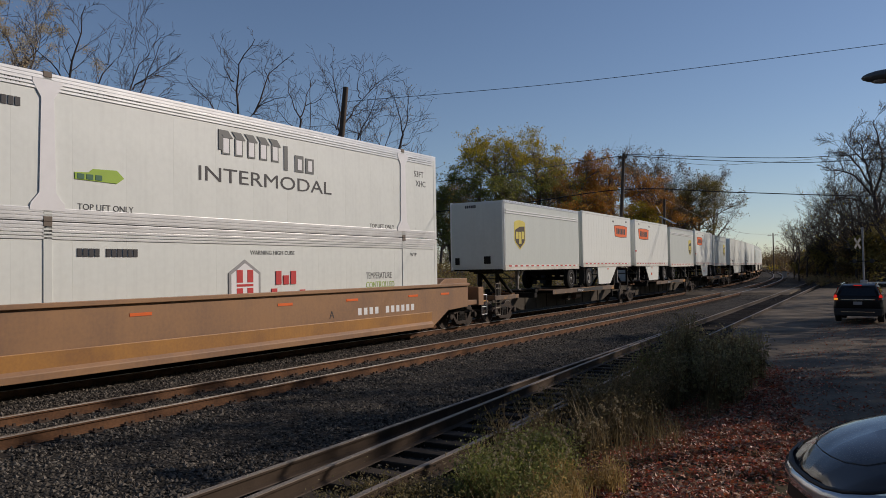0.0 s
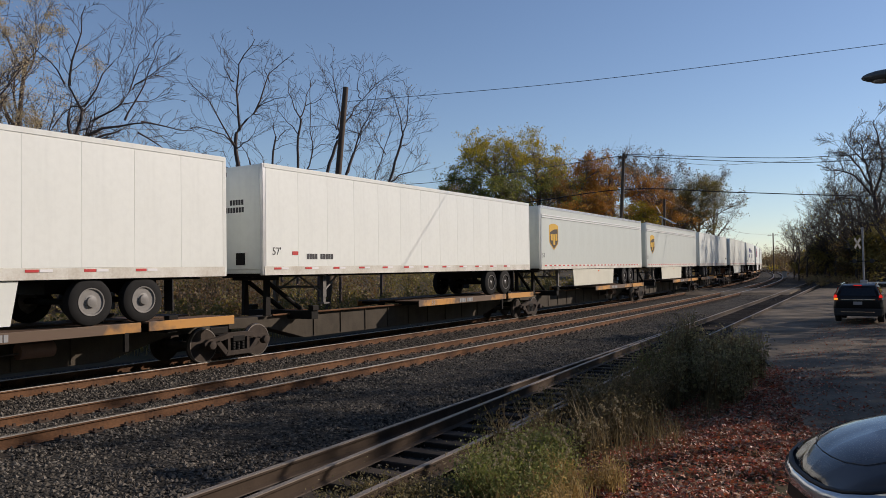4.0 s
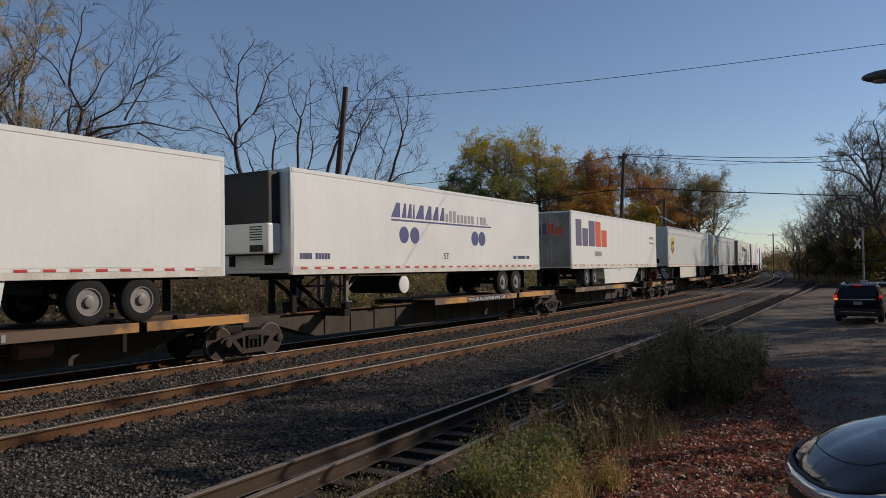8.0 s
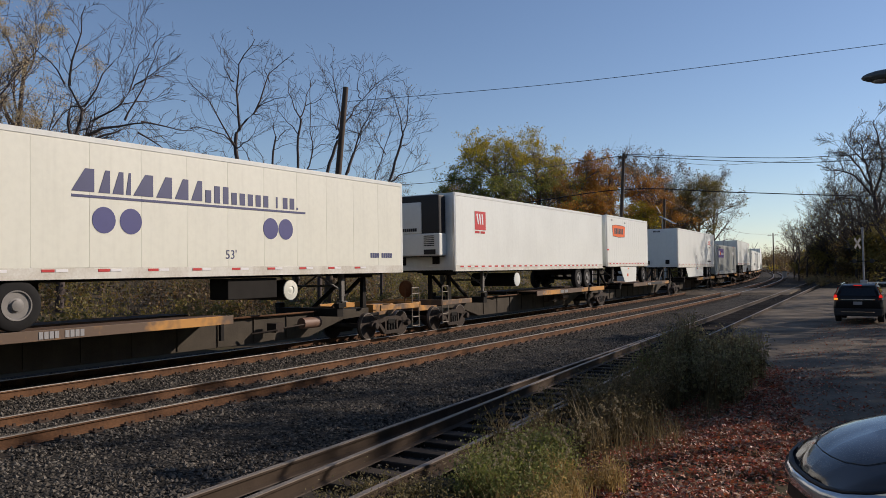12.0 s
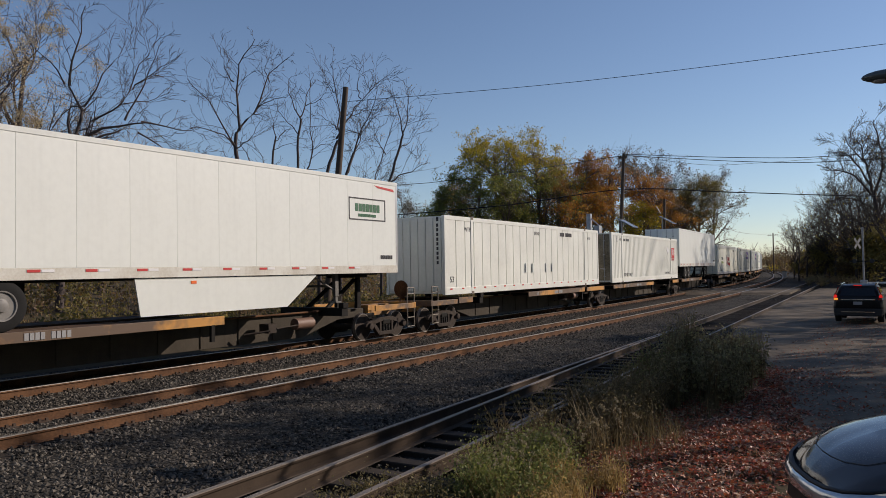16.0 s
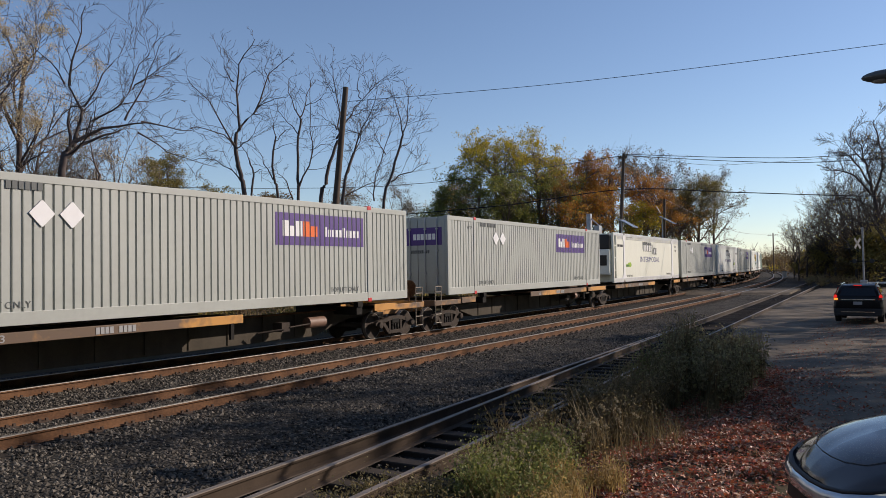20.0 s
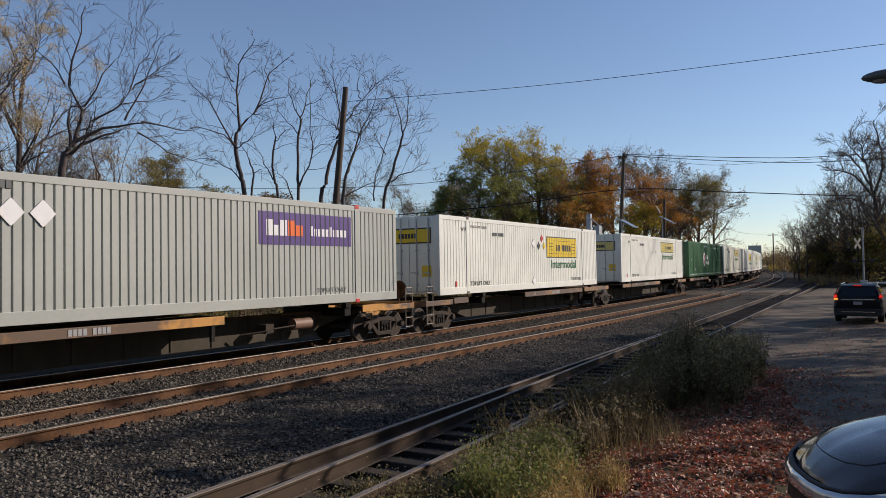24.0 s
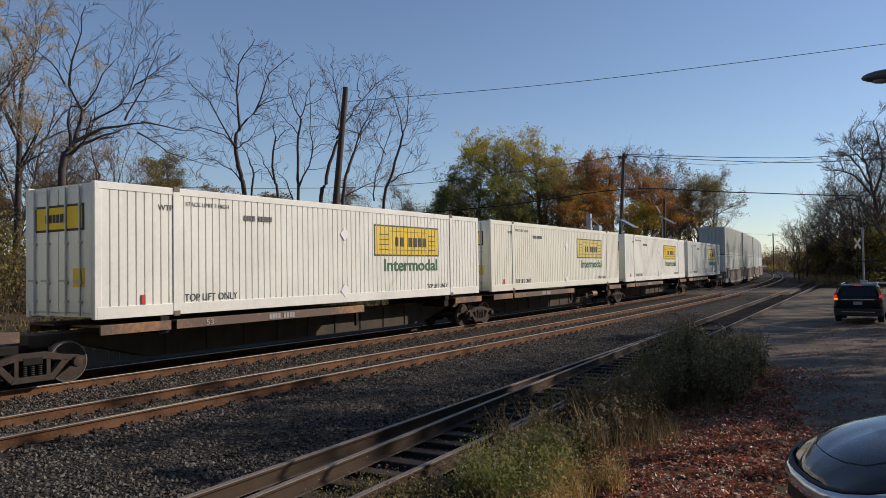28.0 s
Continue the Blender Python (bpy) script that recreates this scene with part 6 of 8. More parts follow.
DARKWEED = leafmat("dark dry weed leaves", [(0.27, 0.23, 0.12), (0.34, 0.29, 0.15), (0.19, 0.16, 0.09), (0.34, 0.33, 0.14)])
BROWNWEED = leafmat("brown dry weed leaves", [(0.27, 0.20, 0.10), (0.20, 0.15, 0.08), (0.34, 0.26, 0.13), (0.23, 0.21, 0.085)])
GOLDSTRAW = leafmat("golden straw", [(0.46, 0.32, 0.12), (0.34, 0.23, 0.08), (0.54, 0.38, 0.15), (0.24, 0.17, 0.07)])
FLUFF = leafmat("pale seed heads", [(0.36, 0.30, 0.19), (0.29, 0.24, 0.15), (0.42, 0.36, 0.23)])
# Hedge bark and leaves are coloured darker to carry their backlit shade.
HEDGEBARK = mat("shade-darkened bark", (0.052, 0.040, 0.033), 0.85, var=0.3, scale=6)
HEDGELEAF = leafmat("shade-darkened dry hedge leaves", [(0.07, 0.05, 0.028), (0.11, 0.072, 0.03), (0.05, 0.042, 0.022), (0.22, 0.13, 0.03)])
DULLSTRAW = leafmat("dull straw stems", [(0.20, 0.15, 0.07), (0.15, 0.12, 0.06), (0.24, 0.17, 0.08), (0.11, 0.09, 0.05)])
LITTER = leafmat("fallen red brown leaves", [(0.36, 0.07, 0.035), (0.50, 0.15, 0.06), (0.15, 0.06, 0.035), (0.66, 0.44, 0.32), (0.26, 0.13, 0.07), (0.50, 0.09, 0.04), (0.11, 0.055, 0.033), (0.46, 0.29, 0.18)], 0.22, 0.5)

BARE = "bare grey-brown deciduous tree with fine twigs"
# left, behind the tracks
K3 = dict(kids=(8, 5, 4, 2), thin=0.009)
tree("half-bare tree with pale yellow leaves beside the tracks", -15.9, 13.7, 13.0, 11, 0.22, YELLOWLEAF, 9000, 0.036, 0.16, group="trackside trees", lean=(-0.1, 0.05), bark=TWIGBARK, **K3)
tree("half-bare tree with pale yellow leaves beside the tracks", -19.6, 18.6, 15.0, 12, 0.2, YELLOWLEAF, 15000, 0.036, 0.2, group="trackside trees", reach=0.26, up=0.5, bark=TWIGBARK, **K3)
tree("bare spreading tree with a leaning dark trunk", -13.5, 17.4, 13.2, 13, 0.2, group="trackside trees", up=0.1, kids=(8, 5, 4, 2), boughs=0.25, thin=0.0065, bark=TWIGBARK, fit=False, face=(0.513, 0.858), limbs=[
    (0.23, [(-0.1, 0), (-0.1, 5.8), (0.2, 6.7)]),
    (0.17, [(0, 6.3), (1, 7), (2.1, 7.6)]),
    (0.16, [(0.2, 6.8), (1.4, 7.6), (3.1, 7.9)]),
    (0.07, [(2.9, 7.9), (4, 7.8), (5, 7.8)]),
    (0.06, [(2.8, 7.5), (4, 6.8), (6.1, 6.3)]),
    (0.12, [(0.2, 6.7), (0.1, 8.1), (0.7, 8.4)]),
    (0.14, [(0.3, 6.8), (0.6, 8.3), (0.1, 9.3)]),
    (0.09, [(0.1, 9.3), (0.4, 10.8), (0.7, 12.4)]),
    (0.06, [(0.1, 9.3), (-0.6, 10.1), (-1.3, 10.8)]),
    (0.07, [(0.7, 8.4), (1.4, 9.7), (2.2, 11.1)]),
    (0.07, [(1, 7.9), (2.1, 8.6), (2.7, 10.1), (3.5, 11.3)]),
    (0.07, [(2.2, 7.9), (2.9, 9.3), (3.5, 11.1)]),
    (0.05, [(2.4, 9.2), (3.3, 9.9), (4.1, 10.6)]),
    (0.05, [(2.1, 8.6), (3.1, 8.9), (4.1, 9.6)])])
tree("tall bare tree with a forked dark trunk", -12.2, 25.8, 13.2, 14, 0.2, group="trackside trees", up=0.14, kids=(8, 5, 3, 2), thin=0.0065, bark=TWIGBARK, fit=False, face=(0.679, 0.734), limbs=[
    (0.16, [(0.1, 0), (0, 5.4), (-0.2, 6.4), (-0.4, 7.6), (-0.4, 8.3), (-0.2, 8.7)]),
    (0.1, [(-0.2, 8.7), (-0.4, 10.5), (-0.2, 11.7), (0.5, 12.9)]),
    (0.09, [(-0.2, 8.7), (0.8, 10.1), (1.2, 11.5), (2.2, 12.4)]),
    (0.05, [(0.6, 9.7), (1.3, 10.2), (2.1, 10.4)]),
    (0.07, [(-0.4, 7.7), (-1.3, 9.3), (-1.7, 9.9), (-2.6, 10.8)]),
    (0.06, [(-0.4, 7.7), (-1, 8.3), (-2.2, 8.6), (-3, 8.2)]),
    (0.05, [(-0.5, 10.9), (-0.9, 11.4), (-1, 12.1), (-1.2, 12.8)]),
    (0.04, [(-0.4, 9.8), (-1, 10), (-1.4, 10.4)]),
    (0.06, [(-0.2, 6.2), (-0.6, 6.7), (-1.7, 7.2), (-2.7, 7.1)]),
    (0.05, [(-0.4, 7.7), (0.2, 8.1), (0.6, 8.7), (0.9, 9.3)]),
    (0.04, [(1.2, 11.2), (1, 11.8), (1.2, 12.4)])])
tree("slender bare sapling beside the tracks", -13.1, 30.5, 13, 15, 0.2, group="trackside trees", up=0.14, kids=(7, 4, 3, 1), thin=0.0065, bark=TWIGBARK, fit=False, face=(0.727, 0.687), limbs=[
    (0.12, [(0, 0), (0, 5.6), (0, 6.9), (0, 8.4), (0.2, 10)]),
    (0.06, [(0.2, 10), (-0.2, 10.8), (-0.5, 11.6), (-0.3, 12.3)]),
    (0.06, [(0.2, 10), (0.4, 11), (0.7, 11.9), (0.9, 12.6)]),
    (0.04, [(0.4, 10.8), (1.2, 11.1), (1.6, 11.7)]),
    (0.05, [(0.1, 9.1), (-0.5, 9.8), (-1, 10.4), (-1.1, 10.9)]),
    (0.08, [(0, 6.1), (0.8, 8.2), (0.7, 9.4), (0.7, 11.9)]),
    (0.04, [(0.8, 8.3), (1.5, 8.6), (2, 8.7)])])
tree("slender bare sapling beside the tracks", -13.2, 29.1, 10.4, 16, 0.2, group="trackside trees", up=0.14, kids=(7, 4, 3, 1), thin=0.0065, bark=TWIGBARK, fit=False, face=(0.71, 0.704), limbs=[
    (0.1, [(0.2, 0), (0, 5.6), (-0.2, 6.4), (-0.3, 7.6), (-0.1, 8.8)]),
    (0.05, [(-0.1, 8.8), (-0.2, 9.4), (-0.4, 10.1)]),
    (0.05, [(-0.2, 6.4), (-0.7, 7.3), (-1.1, 8.1), (-1.9, 8.4)]),
    (0.04, [(-0.3, 7.9), (0.2, 8.3), (1, 8.5)]),
    (0.04, [(-0.1, 8.5), (0.3, 9), (0.9, 9.2)]),
    (0.06, [(0.8, 5.5), (0.2, 6.7), (-0.2, 7)])])
tree("slender bare sapling beside the tracks", -13.4, 27.4, 8.6, 26, 0.2, group="trackside trees", up=0.14, kids=(7, 4, 3, 1), thin=0.0065, bark=TWIGBARK, fit=False, face=(0.685, 0.728), limbs=[
    (0.08, [(-0.1, 0), (0, 5.5), (0.1, 6.6), (-0.1, 7.3)]),
    (0.04, [(-0.1, 7.3), (-0.4, 7.9), (-0.6, 8.3)]),
    (0.03, [(0.1, 6.7), (0.6, 6.8), (0.5, 6.2)])])
tree("slender leaning bare tree behind the pole", -8.2, 26.9, 12.4, 17, 0.2, group="trackside trees", up=0.14, kids=(8, 4, 3, 2), thin=0.0065, bark=TWIGBARK, fit=False, face=(0.748, 0.664), limbs=[
    (0.14, [(-0.1, 0), (0, 5.5), (0.2, 6.2), (0.4, 7.2), (0.8, 8.3)]),
    (0.07, [(0.8, 8.3), (0.9, 9.6), (0.6, 11.5), (0.6, 12.3)]),
    (0.07, [(0.7, 8.4), (1.4, 9.6), (2.3, 10.9), (3.3, 11.8)]),
    (0.04, [(1.9, 10.5), (1.8, 11), (1.9, 11.8), (2.1, 12.2)]),
    (0.04, [(2.3, 10.9), (2.6, 11.6)]),
    (0.04, [(0.8, 10.7), (0.4, 11), (0.1, 11.3)]),
    (0.04, [(0.8, 8.9), (0.4, 9.2), (0, 9.5)])])
tree("slender bare tree hung with dry vines", -9.1, 29.5, 11, 18, 0.2, WEEDLEAF, 900, 0.035, 0.14, group="trackside trees", up=0.14, kids=(8, 8, 4, 2), thin=0.0065, bark=TWIGBARK, fit=False, face=(0.765, 0.644), limbs=[
    (0.12, [(-0.1, 0), (0, 5.5), (0.2, 6.8), (0.6, 8)]),
    (0.07, [(0.6, 8), (1, 9.2), (1.5, 10.1), (1.8, 11.1)]),
    (0.06, [(0.3, 7), (0.7, 8.3), (1.3, 9.6), (2.1, 10.3)]),
    (0.06, [(0.1, 5.7), (1, 6.3), (1.9, 6.7), (2.7, 7.2)]),
    (0.05, [(1, 9.1), (0.4, 9.3), (0, 9.3)])])
tree("bare tree with two stems and a few pale leaves", -7.1, 30.4, 11, 19, 0.2, YELLOWLEAF, 420, 0.035, 0.14, group="trackside trees", up=0.14, kids=(8, 6, 4, 1), thin=0.0065, bark=TWIGBARK, fit=False, face=(0.8, 0.6), limbs=[
    (0.11, [(-0.2, 0), (0, 5.7), (0.3, 6.7), (0.7, 8.1), (1, 9.1)]),
    (0.06, [(1, 9.1), (0.8, 10.2), (0.5, 11.2)]),
    (0.05, [(1, 9.1), (1.3, 10.3), (1.2, 11.2)]),
    (0.06, [(0.3, 6.7), (1, 7), (1.6, 7.3), (1.9, 7.5)]),
    (0.06, [(-0.5, 5.7), (-0.4, 7), (0.3, 9), (0.6, 10)]),
    (0.04, [(0.8, 8.4), (1.3, 8.7), (1.7, 9.3)]),
    (0.04, [(0, 8.1), (-0.3, 8.7), (-0.5, 9.3)])])
for i, (x, y, h) in enumerate(((-24.0, 21.1, 11.0), (-23.9, 23.4, 10.2), (-24.3, 26.4, 9.6), (-26.0, 18.5, 12.0))):
    tree(BARE, x, y, h, 121 + i, 0.12, (YELLOWLEAF, OLIVELEAF)[i % 2], 1800, 0.042, 0.2, group="trackside trees", kids=(9, 5, 4, 2), thin=0.009, reach=0.4, up=0.4)
tree(BARE, -18.5, 22.3, 9.6, 21, 0.17, group="trackside trees", **K3)
tree(BARE, -33.0, 44.0, 6.0, 23, 0.12, group="trackside trees", **K3)
tree("dense olive-brown tree behind the house", -62.0, 60.0, 14.2, 24, 0.3, OLIVELEAF, 16000, 0.10, 0.36, group="garden trees", kids=(14, 6, 4, 2), reach=0.36, low=0.15, up=0.1, trunk=0.95)
tree("bare grey tree behind the house", -58.0, 68.0, 8.5, 25, 0.16, group="garden trees", **K3)
for i, (x, y, h) in enumerate(((-70, 56, 16), (-64, 64, 15), (-76, 66, 17), (-70, 74, 16), (-62, 76, 15), (-80, 56, 17), (-74, 46, 16), (-66, 47, 14))):
    tree("brown half-bare tree in the woods behind the house", x, y, h * 0.7, 240 + i, 0.26, (BROWNLEAF, OLIVELEAF)[i % 2], 6500, 0.13, 0.4, group="garden trees", bark=DARKBARK, kids=(13, 6, 4, 2), reach=0.40, low=0.12, trunk=0.85)
# red and brown thicket farther off
for i, (x, y, h) in enumerate(((-52, 93, 14.0), (-49, 101, 14.5), (-56, 86, 13.5), (-44, 98, 14.0), (-40, 108, 15.0))):
    tree("reddish brown half-bare tree in a far thicket", x, y, h, 30 + i, leaf=ORANGELEAF if i % 2 else BROWNLEAF, nleaf=5000, lsize=0.09, spread=0.4, group="far thicket trees", kids=(9, 5, 4, 2))
# autumn trees beyond the track
FULL = dict(group="autumn trees", kids=(15, 7, 5, 3), lsize=0.10, spread=0.30, trunk=0.80, up=0.22)
# gold crown leaves: autumn yellow, with sun on the treetops put into the colour
tree("tall dark green tree turning yellow at its sunlit top", -22.2, 73.0, 16.8, 41, 0.32, GREENLEAF, 17670, crown=GOLDLEAF, crown_from=0.74, reach=0.36, low=0.22, full=0.75, **FULL)
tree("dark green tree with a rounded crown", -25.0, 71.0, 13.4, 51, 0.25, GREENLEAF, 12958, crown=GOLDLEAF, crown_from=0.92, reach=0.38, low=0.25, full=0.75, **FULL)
tree("dark green tree with a rounded crown", -27.6, 70.0, 9.4, 58, 0.2, GREENLEAF, 8835, reach=0.34, low=0.2, full=0.75, **FULL)
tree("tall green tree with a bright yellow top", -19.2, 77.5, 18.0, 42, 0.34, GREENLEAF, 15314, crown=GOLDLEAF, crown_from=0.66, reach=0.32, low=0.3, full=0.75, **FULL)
tree("dark green tree with a rounded crown", -22.4, 74.5, 10.6, 52, 0.3, GREENLEAF, 10602, reach=0.40, low=0.1, full=0.8, **FULL)
tree("orange-brown autumn tree with thinning leaves", -17.9, 81.5, 15.0, 44, 0.3, ORANGELEAF, 15314, reach=0.34, full=0.6, **FULL)
tree("orange-brown autumn tree with thinning leaves", -18.9, 78.0, 12.4, 54, 0.25, ORANGELEAF, 12958, reach=0.38, full=0.75, **FULL)
tree("bare grey tree above orange leaves", -16.4, 90.5, 18.6, 45, 0.3, BROWNLEAF, 2976, reach=0.36, full=0.6, bark=DARKBARK, **FULL)
tree("orange-brown autumn tree with thinning leaves", -15.0, 84.5, 14.6, 55, 0.22, RUSTLEAF, 14136, reach=0.34, full=0.75, **FULL)
tree("bare grey tree above orange leaves", -14.2, 96.0, 18.2, 46, 0.3, BROWNLEAF, 3224, reach=0.38, full=0.6, bark=DARKBARK, **FULL)
tree("rust-brown autumn tree with a yellow side", -12.4, 90.0, 14.0, 56, 0.25, RUSTLEAF, 11191, reach=0.36, full=0.6, **FULL)
tree("small golden tree beside the crossing", -12.2, 86.5, 9.6, 60, 0.2, GOLDLEAF, 7068, reach=0.36, low=0.15, full=0.75, **FULL)
tree("bare grey-brown tree with a few leaves", -12.2, 101.0, 18.0, 47, 0.3, BROWNLEAF, 3224, reach=0.38, full=0.6, bark=DARKBARK, **FULL)
tree("olive-brown tree with thin remaining leaves", -10.4, 97.0, 14.4, 57, 0.25, OLIVELEAF, 9424, reach=0.36, full=0.6, **FULL)
tree("olive-brown tree with thin remaining leaves", -9.2, 101.0, 14.6, 48, 0.28, OLIVELEAF, 8246, reach=0.34, full=0.6, **FULL)
tree("slender pale bare tree with few leaves", -8.4, 106.0, 16.4, 49, 0.2, BROWNLEAF, 1860, reach=0.28, full=0.6, **FULL)
for i, (x, y, h) in enumerate(((-27.0, 73.0, 5.6), (-22.5, 70.5, 5.2), (-19.0, 75.0, 5.4), (-15.8, 79.5, 5.8), (-13.0, 83.0, 5.4), (-11.0, 89.0, 6.0), (-9.2, 94.0, 5.8))):
    tree("dense low undergrowth tree below the autumn trees", x, y, h, 201 + i, 0.1, (GREENLEAF, OLIVELEAF, BROWNLEAF)[i % 3], 5200, 0.085, 0.3, group="undergrowth trees", kids=(12, 6, 4, 2), reach=0.46, low=0.05, up=0.1)
# right of the tracks: bare dark trees that grow taller towards the road, over dense brown undergrowth
for i, (x, y, h) in enumerate(((-1.1, 128.9, 9.6), (1.1, 117.1, 9.8), (2.8, 110.8, 10.5), (3.9, 112.0, 11.9), (4.9, 111.8, 13.0), (6.6, 106.1, 13.4), (8.4, 98.8, 13.6), (9.7, 94.0, 14.1), (11.0, 89.2, 14.6),
                               (12.7, 85.6, 15.6), (14.3, 82.6, 16.9), (14.1, 91.8, 17.9), (2.6, 122.0, 8.6), (6.2, 110.6, 9.6), (8.8, 112.1, 11.7), (11.6, 106.6, 13.6))):
    tree("bare dark tree with a few yellow leaves by the roadside", x, y, h, 161 + i, 0.12 + 0.008 * i, GOLDLEAF if i % 2 else BROWNLEAF, 120, 0.09, 0.25, bark=HEDGEBARK, group="roadside trees", kids=(12, 6, 5, 2),
         reach=0.40, up=0.45, low=0.2, thin=0.009)
tree("tall bare spreading tree by the roadside", 12.2, 87.9, 21, 190, 0.3, GOLDLEAF, 500, 0.08, 0.25, bark=TWIGBARK, group="roadside trees", kids=(10, 5, 5, 3), boughs=0.8, up=0.1, thin=0.011, fit=False, face=(0.999, 0.041), limbs=[
    (0.42, [(0, 0), (0, 6.1), (-0.3, 9.3)]),
    (0.25, [(-0.3, 9.3), (-0.8, 11.9), (-1.2, 14), (-1.7, 15.4)]),
    (0.21, [(-0.3, 9.3), (-2.1, 11.5), (-3.6, 12.2), (-4.5, 12.2)]),
    (0.18, [(-0.6, 10.5), (-2, 13.1), (-2.9, 14), (-3.6, 14.3)]),
    (0.15, [(-0.9, 12.7), (-2.3, 14.6), (-2.7, 15.6)]),
    (0.25, [(-0.3, 9.3), (0.5, 12.1), (0.3, 14.7), (-0.2, 16.7)]),
    (0.18, [(-0.2, 7.9), (-2, 9), (-3.5, 9.3), (-4.3, 8.9)]),
    (0.15, [(0, 6.1), (-1.9, 6.8), (-3.2, 7.1)]),
    (0.18, [(0, 7.3), (1.2, 10.1), (1.9, 12.9), (1.8, 15.4)])])
for i, (x, y, h) in enumerate(((15.1, 96.7, 8.1), (13.5, 89.3, 6.8), (11.1, 99.2, 7.4), (8.9, 109.1, 6.9), (6.8, 112.1, 6.0), (5.6, 111.3, 5.1), (12.4, 109.1, 8.7), (4.0, 116.0, 4.6), (1.6, 126.0, 4.2), (-0.8, 137.0, 3.8), (10.1, 94.9, 5.6), (12.4, 86.2, 6.2))):
    tree("dense dark brown undergrowth tree with some yellow leaves", x, y, h * 1.05, 75 + i, 0.10, (HEDGELEAF, HEDGELEAF, OLIVELEAF)[i % 3], 5200, 0.13, 0.5, bark=HEDGEBARK, group="roadside hedge trees", kids=(12, 5, 3, 1), reach=0.42, low=0.05, up=0.1, trunk=0.9)
# trees across the road that shade the yard
for i, (x, y, h, n) in enumerate(((25.0, 12.0, 13.5, 3000), (26.5, 35.0, 14.0, 1000), (25.0, 41.0, 13.5, 1500), (24.0, 49.0, 13.0, 500),
                                  (34.0, 34.0, 15.5, 1500), (32.0, 46.0, 14.5, 1500), (22.5, 5.0, 11.5, 3500), (23.5, 60.0, 12.5, 500), (23.5, 70.0, 12.5, 400))):
    tree("yard tree with brown leaves across the road", x, y, h, 90 + i, 0.26, OLIVELEAF if i % 2 else BROWNLEAF, n, 0.22, 0.5, group="yard trees", clump=20, full=0.35, kids=(10, 6, 4), levels=3, reach=0.42)
for i, (x, y, h, n) in enumerate(((28.0, 30.0, 17.5, 800), (31.0, 25.5, 18.0, 700), (30.5, 35.5, 18.0, 2000), (29.5, 40.5, 17.5, 700), (34.0, 21.0, 18.5, 1900))):
    tree("tall high-crowned tree across the road", x, y, h, 105 + i, 0.3, OLIVELEAF, n, 0.24, 0.55, group="yard trees", clump=20, full=0.30, kids=(12, 6, 4), levels=3, reach=0.27, low=0.72, trunk=0.92)


# Unseen trees, added round yard and tracks to keep sky light off shaded faces.
for i, (x, y, h) in enumerate(((-30, -22, 15), (-20, -26, 14), (-10, -24, 15), (0, -27, 14), (9, -25, 15), (18, -24, 14), (27, -21, 15), (34, -14, 15), (38, -5, 14), (41, 4, 15), (-24, -8, 14), (-21, 2, 13), (31, -27, 16), (14, -31, 16), (31, 12, 15), (30, 1, 14), (38, 14, 15))):
    tree("leafy brown tree added out of view to block skylight", x, y, h, 220 + i, 0.28, (OLIVELEAF, BROWNLEAF)[i % 2], 3400, 0.30, 0.7, group="woods behind the yard", kids=(12, 5, 3), levels=3, reach=0.42, low=0.12, trunk=0.85)


# Unseen row, added to block the low sky that lights the train's underside.
for i in range(15):
    tree("leafy brown tree added out of view to block skylight", 45 + 4 * (i % 2), -18 + 9.5 * i, 14.5 + (i * 7) % 3, 260 + i, 0.28, (OLIVELEAF, BROWNLEAF)[i % 2], 3600, 0.40, 0.8, group="woods behind the yard", kids=(12, 5, 3), levels=3, reach=0.42, low=0.08, trunk=0.85)


# ---- far woods ----
def far_woods():
    rng = np.random.default_rng(3)
    P, Y, T = [], [], []

    def clump(x, y, h, n, wide, yellow=False):
        z = ground_z(x, min(y, 650))
        k = 7
        c = np.array([x, y, z + h * 0.5]) + rng.normal(0, 1, (k, 3)) * (wide, wide, h * 0.2)
        q = c[rng.integers(0, k, n)] + rng.normal(0, 1, (n, 3)) * (wide * 0.42, wide * 0.42, h * 0.12)
        (Y if yellow else P).append(q[q[:, 2] > z])
        T.append(([(x, y, z), (x + rng.normal(0, 0.3), y, z + h * 0.9)], [0.14, 0.03]))
        for b in range(9):
            a, f = rng.random() * math.tau, rng.uniform(0.25, 0.8)
            r = wide * rng.uniform(0.7, 1.5)
            T.append(([(x, y, z + h * f), (x + math.cos(a) * r, y + math.sin(a) * r, z + h * (f + rng.uniform(0.15, 0.4)))], [0.05, 0.02]))

    for i in range(300):
        x = -150 + 260 * rng.random()
        y = 235 + 70 * rng.random() + 0.2 * abs(x)
        clump(x, y, rng.uniform(8, 12) if x < -75 or x > 5 else rng.uniform(5.0, 9.0), 420, 2.2)
    for i in range(130):
        y = 150 + 190 * rng.random()
        x = float(np.interp(y, _y, _x)) + 9.5 + 26 * rng.random() ** 1.5
        clump(x, y, rng.uniform(2.2, 3.6) + 0.016 * (y - 150), 520, 1.8, i % 7 == 0)
    for i in range(24):
        y = 130 + 120 * rng.random()
        clump(float(np.interp(y, _y, _x)) - 7 - 8 * rng.random(), y, rng.uniform(2.0, 5.0), 420, 1.6, i % 3 == 0)
    for i in range(150):
        clump(-190 + 90 * rng.random(), 20 + 240 * rng.random(), rng.uniform(8, 13), 240, 2.6)
    v = thing("far_woods", "hazy brown far woods along the horizon", "woods", kind="stuff")
    leaves("foliage", np.concatenate(P), 0.2, BROWNLEAF, v, 4)
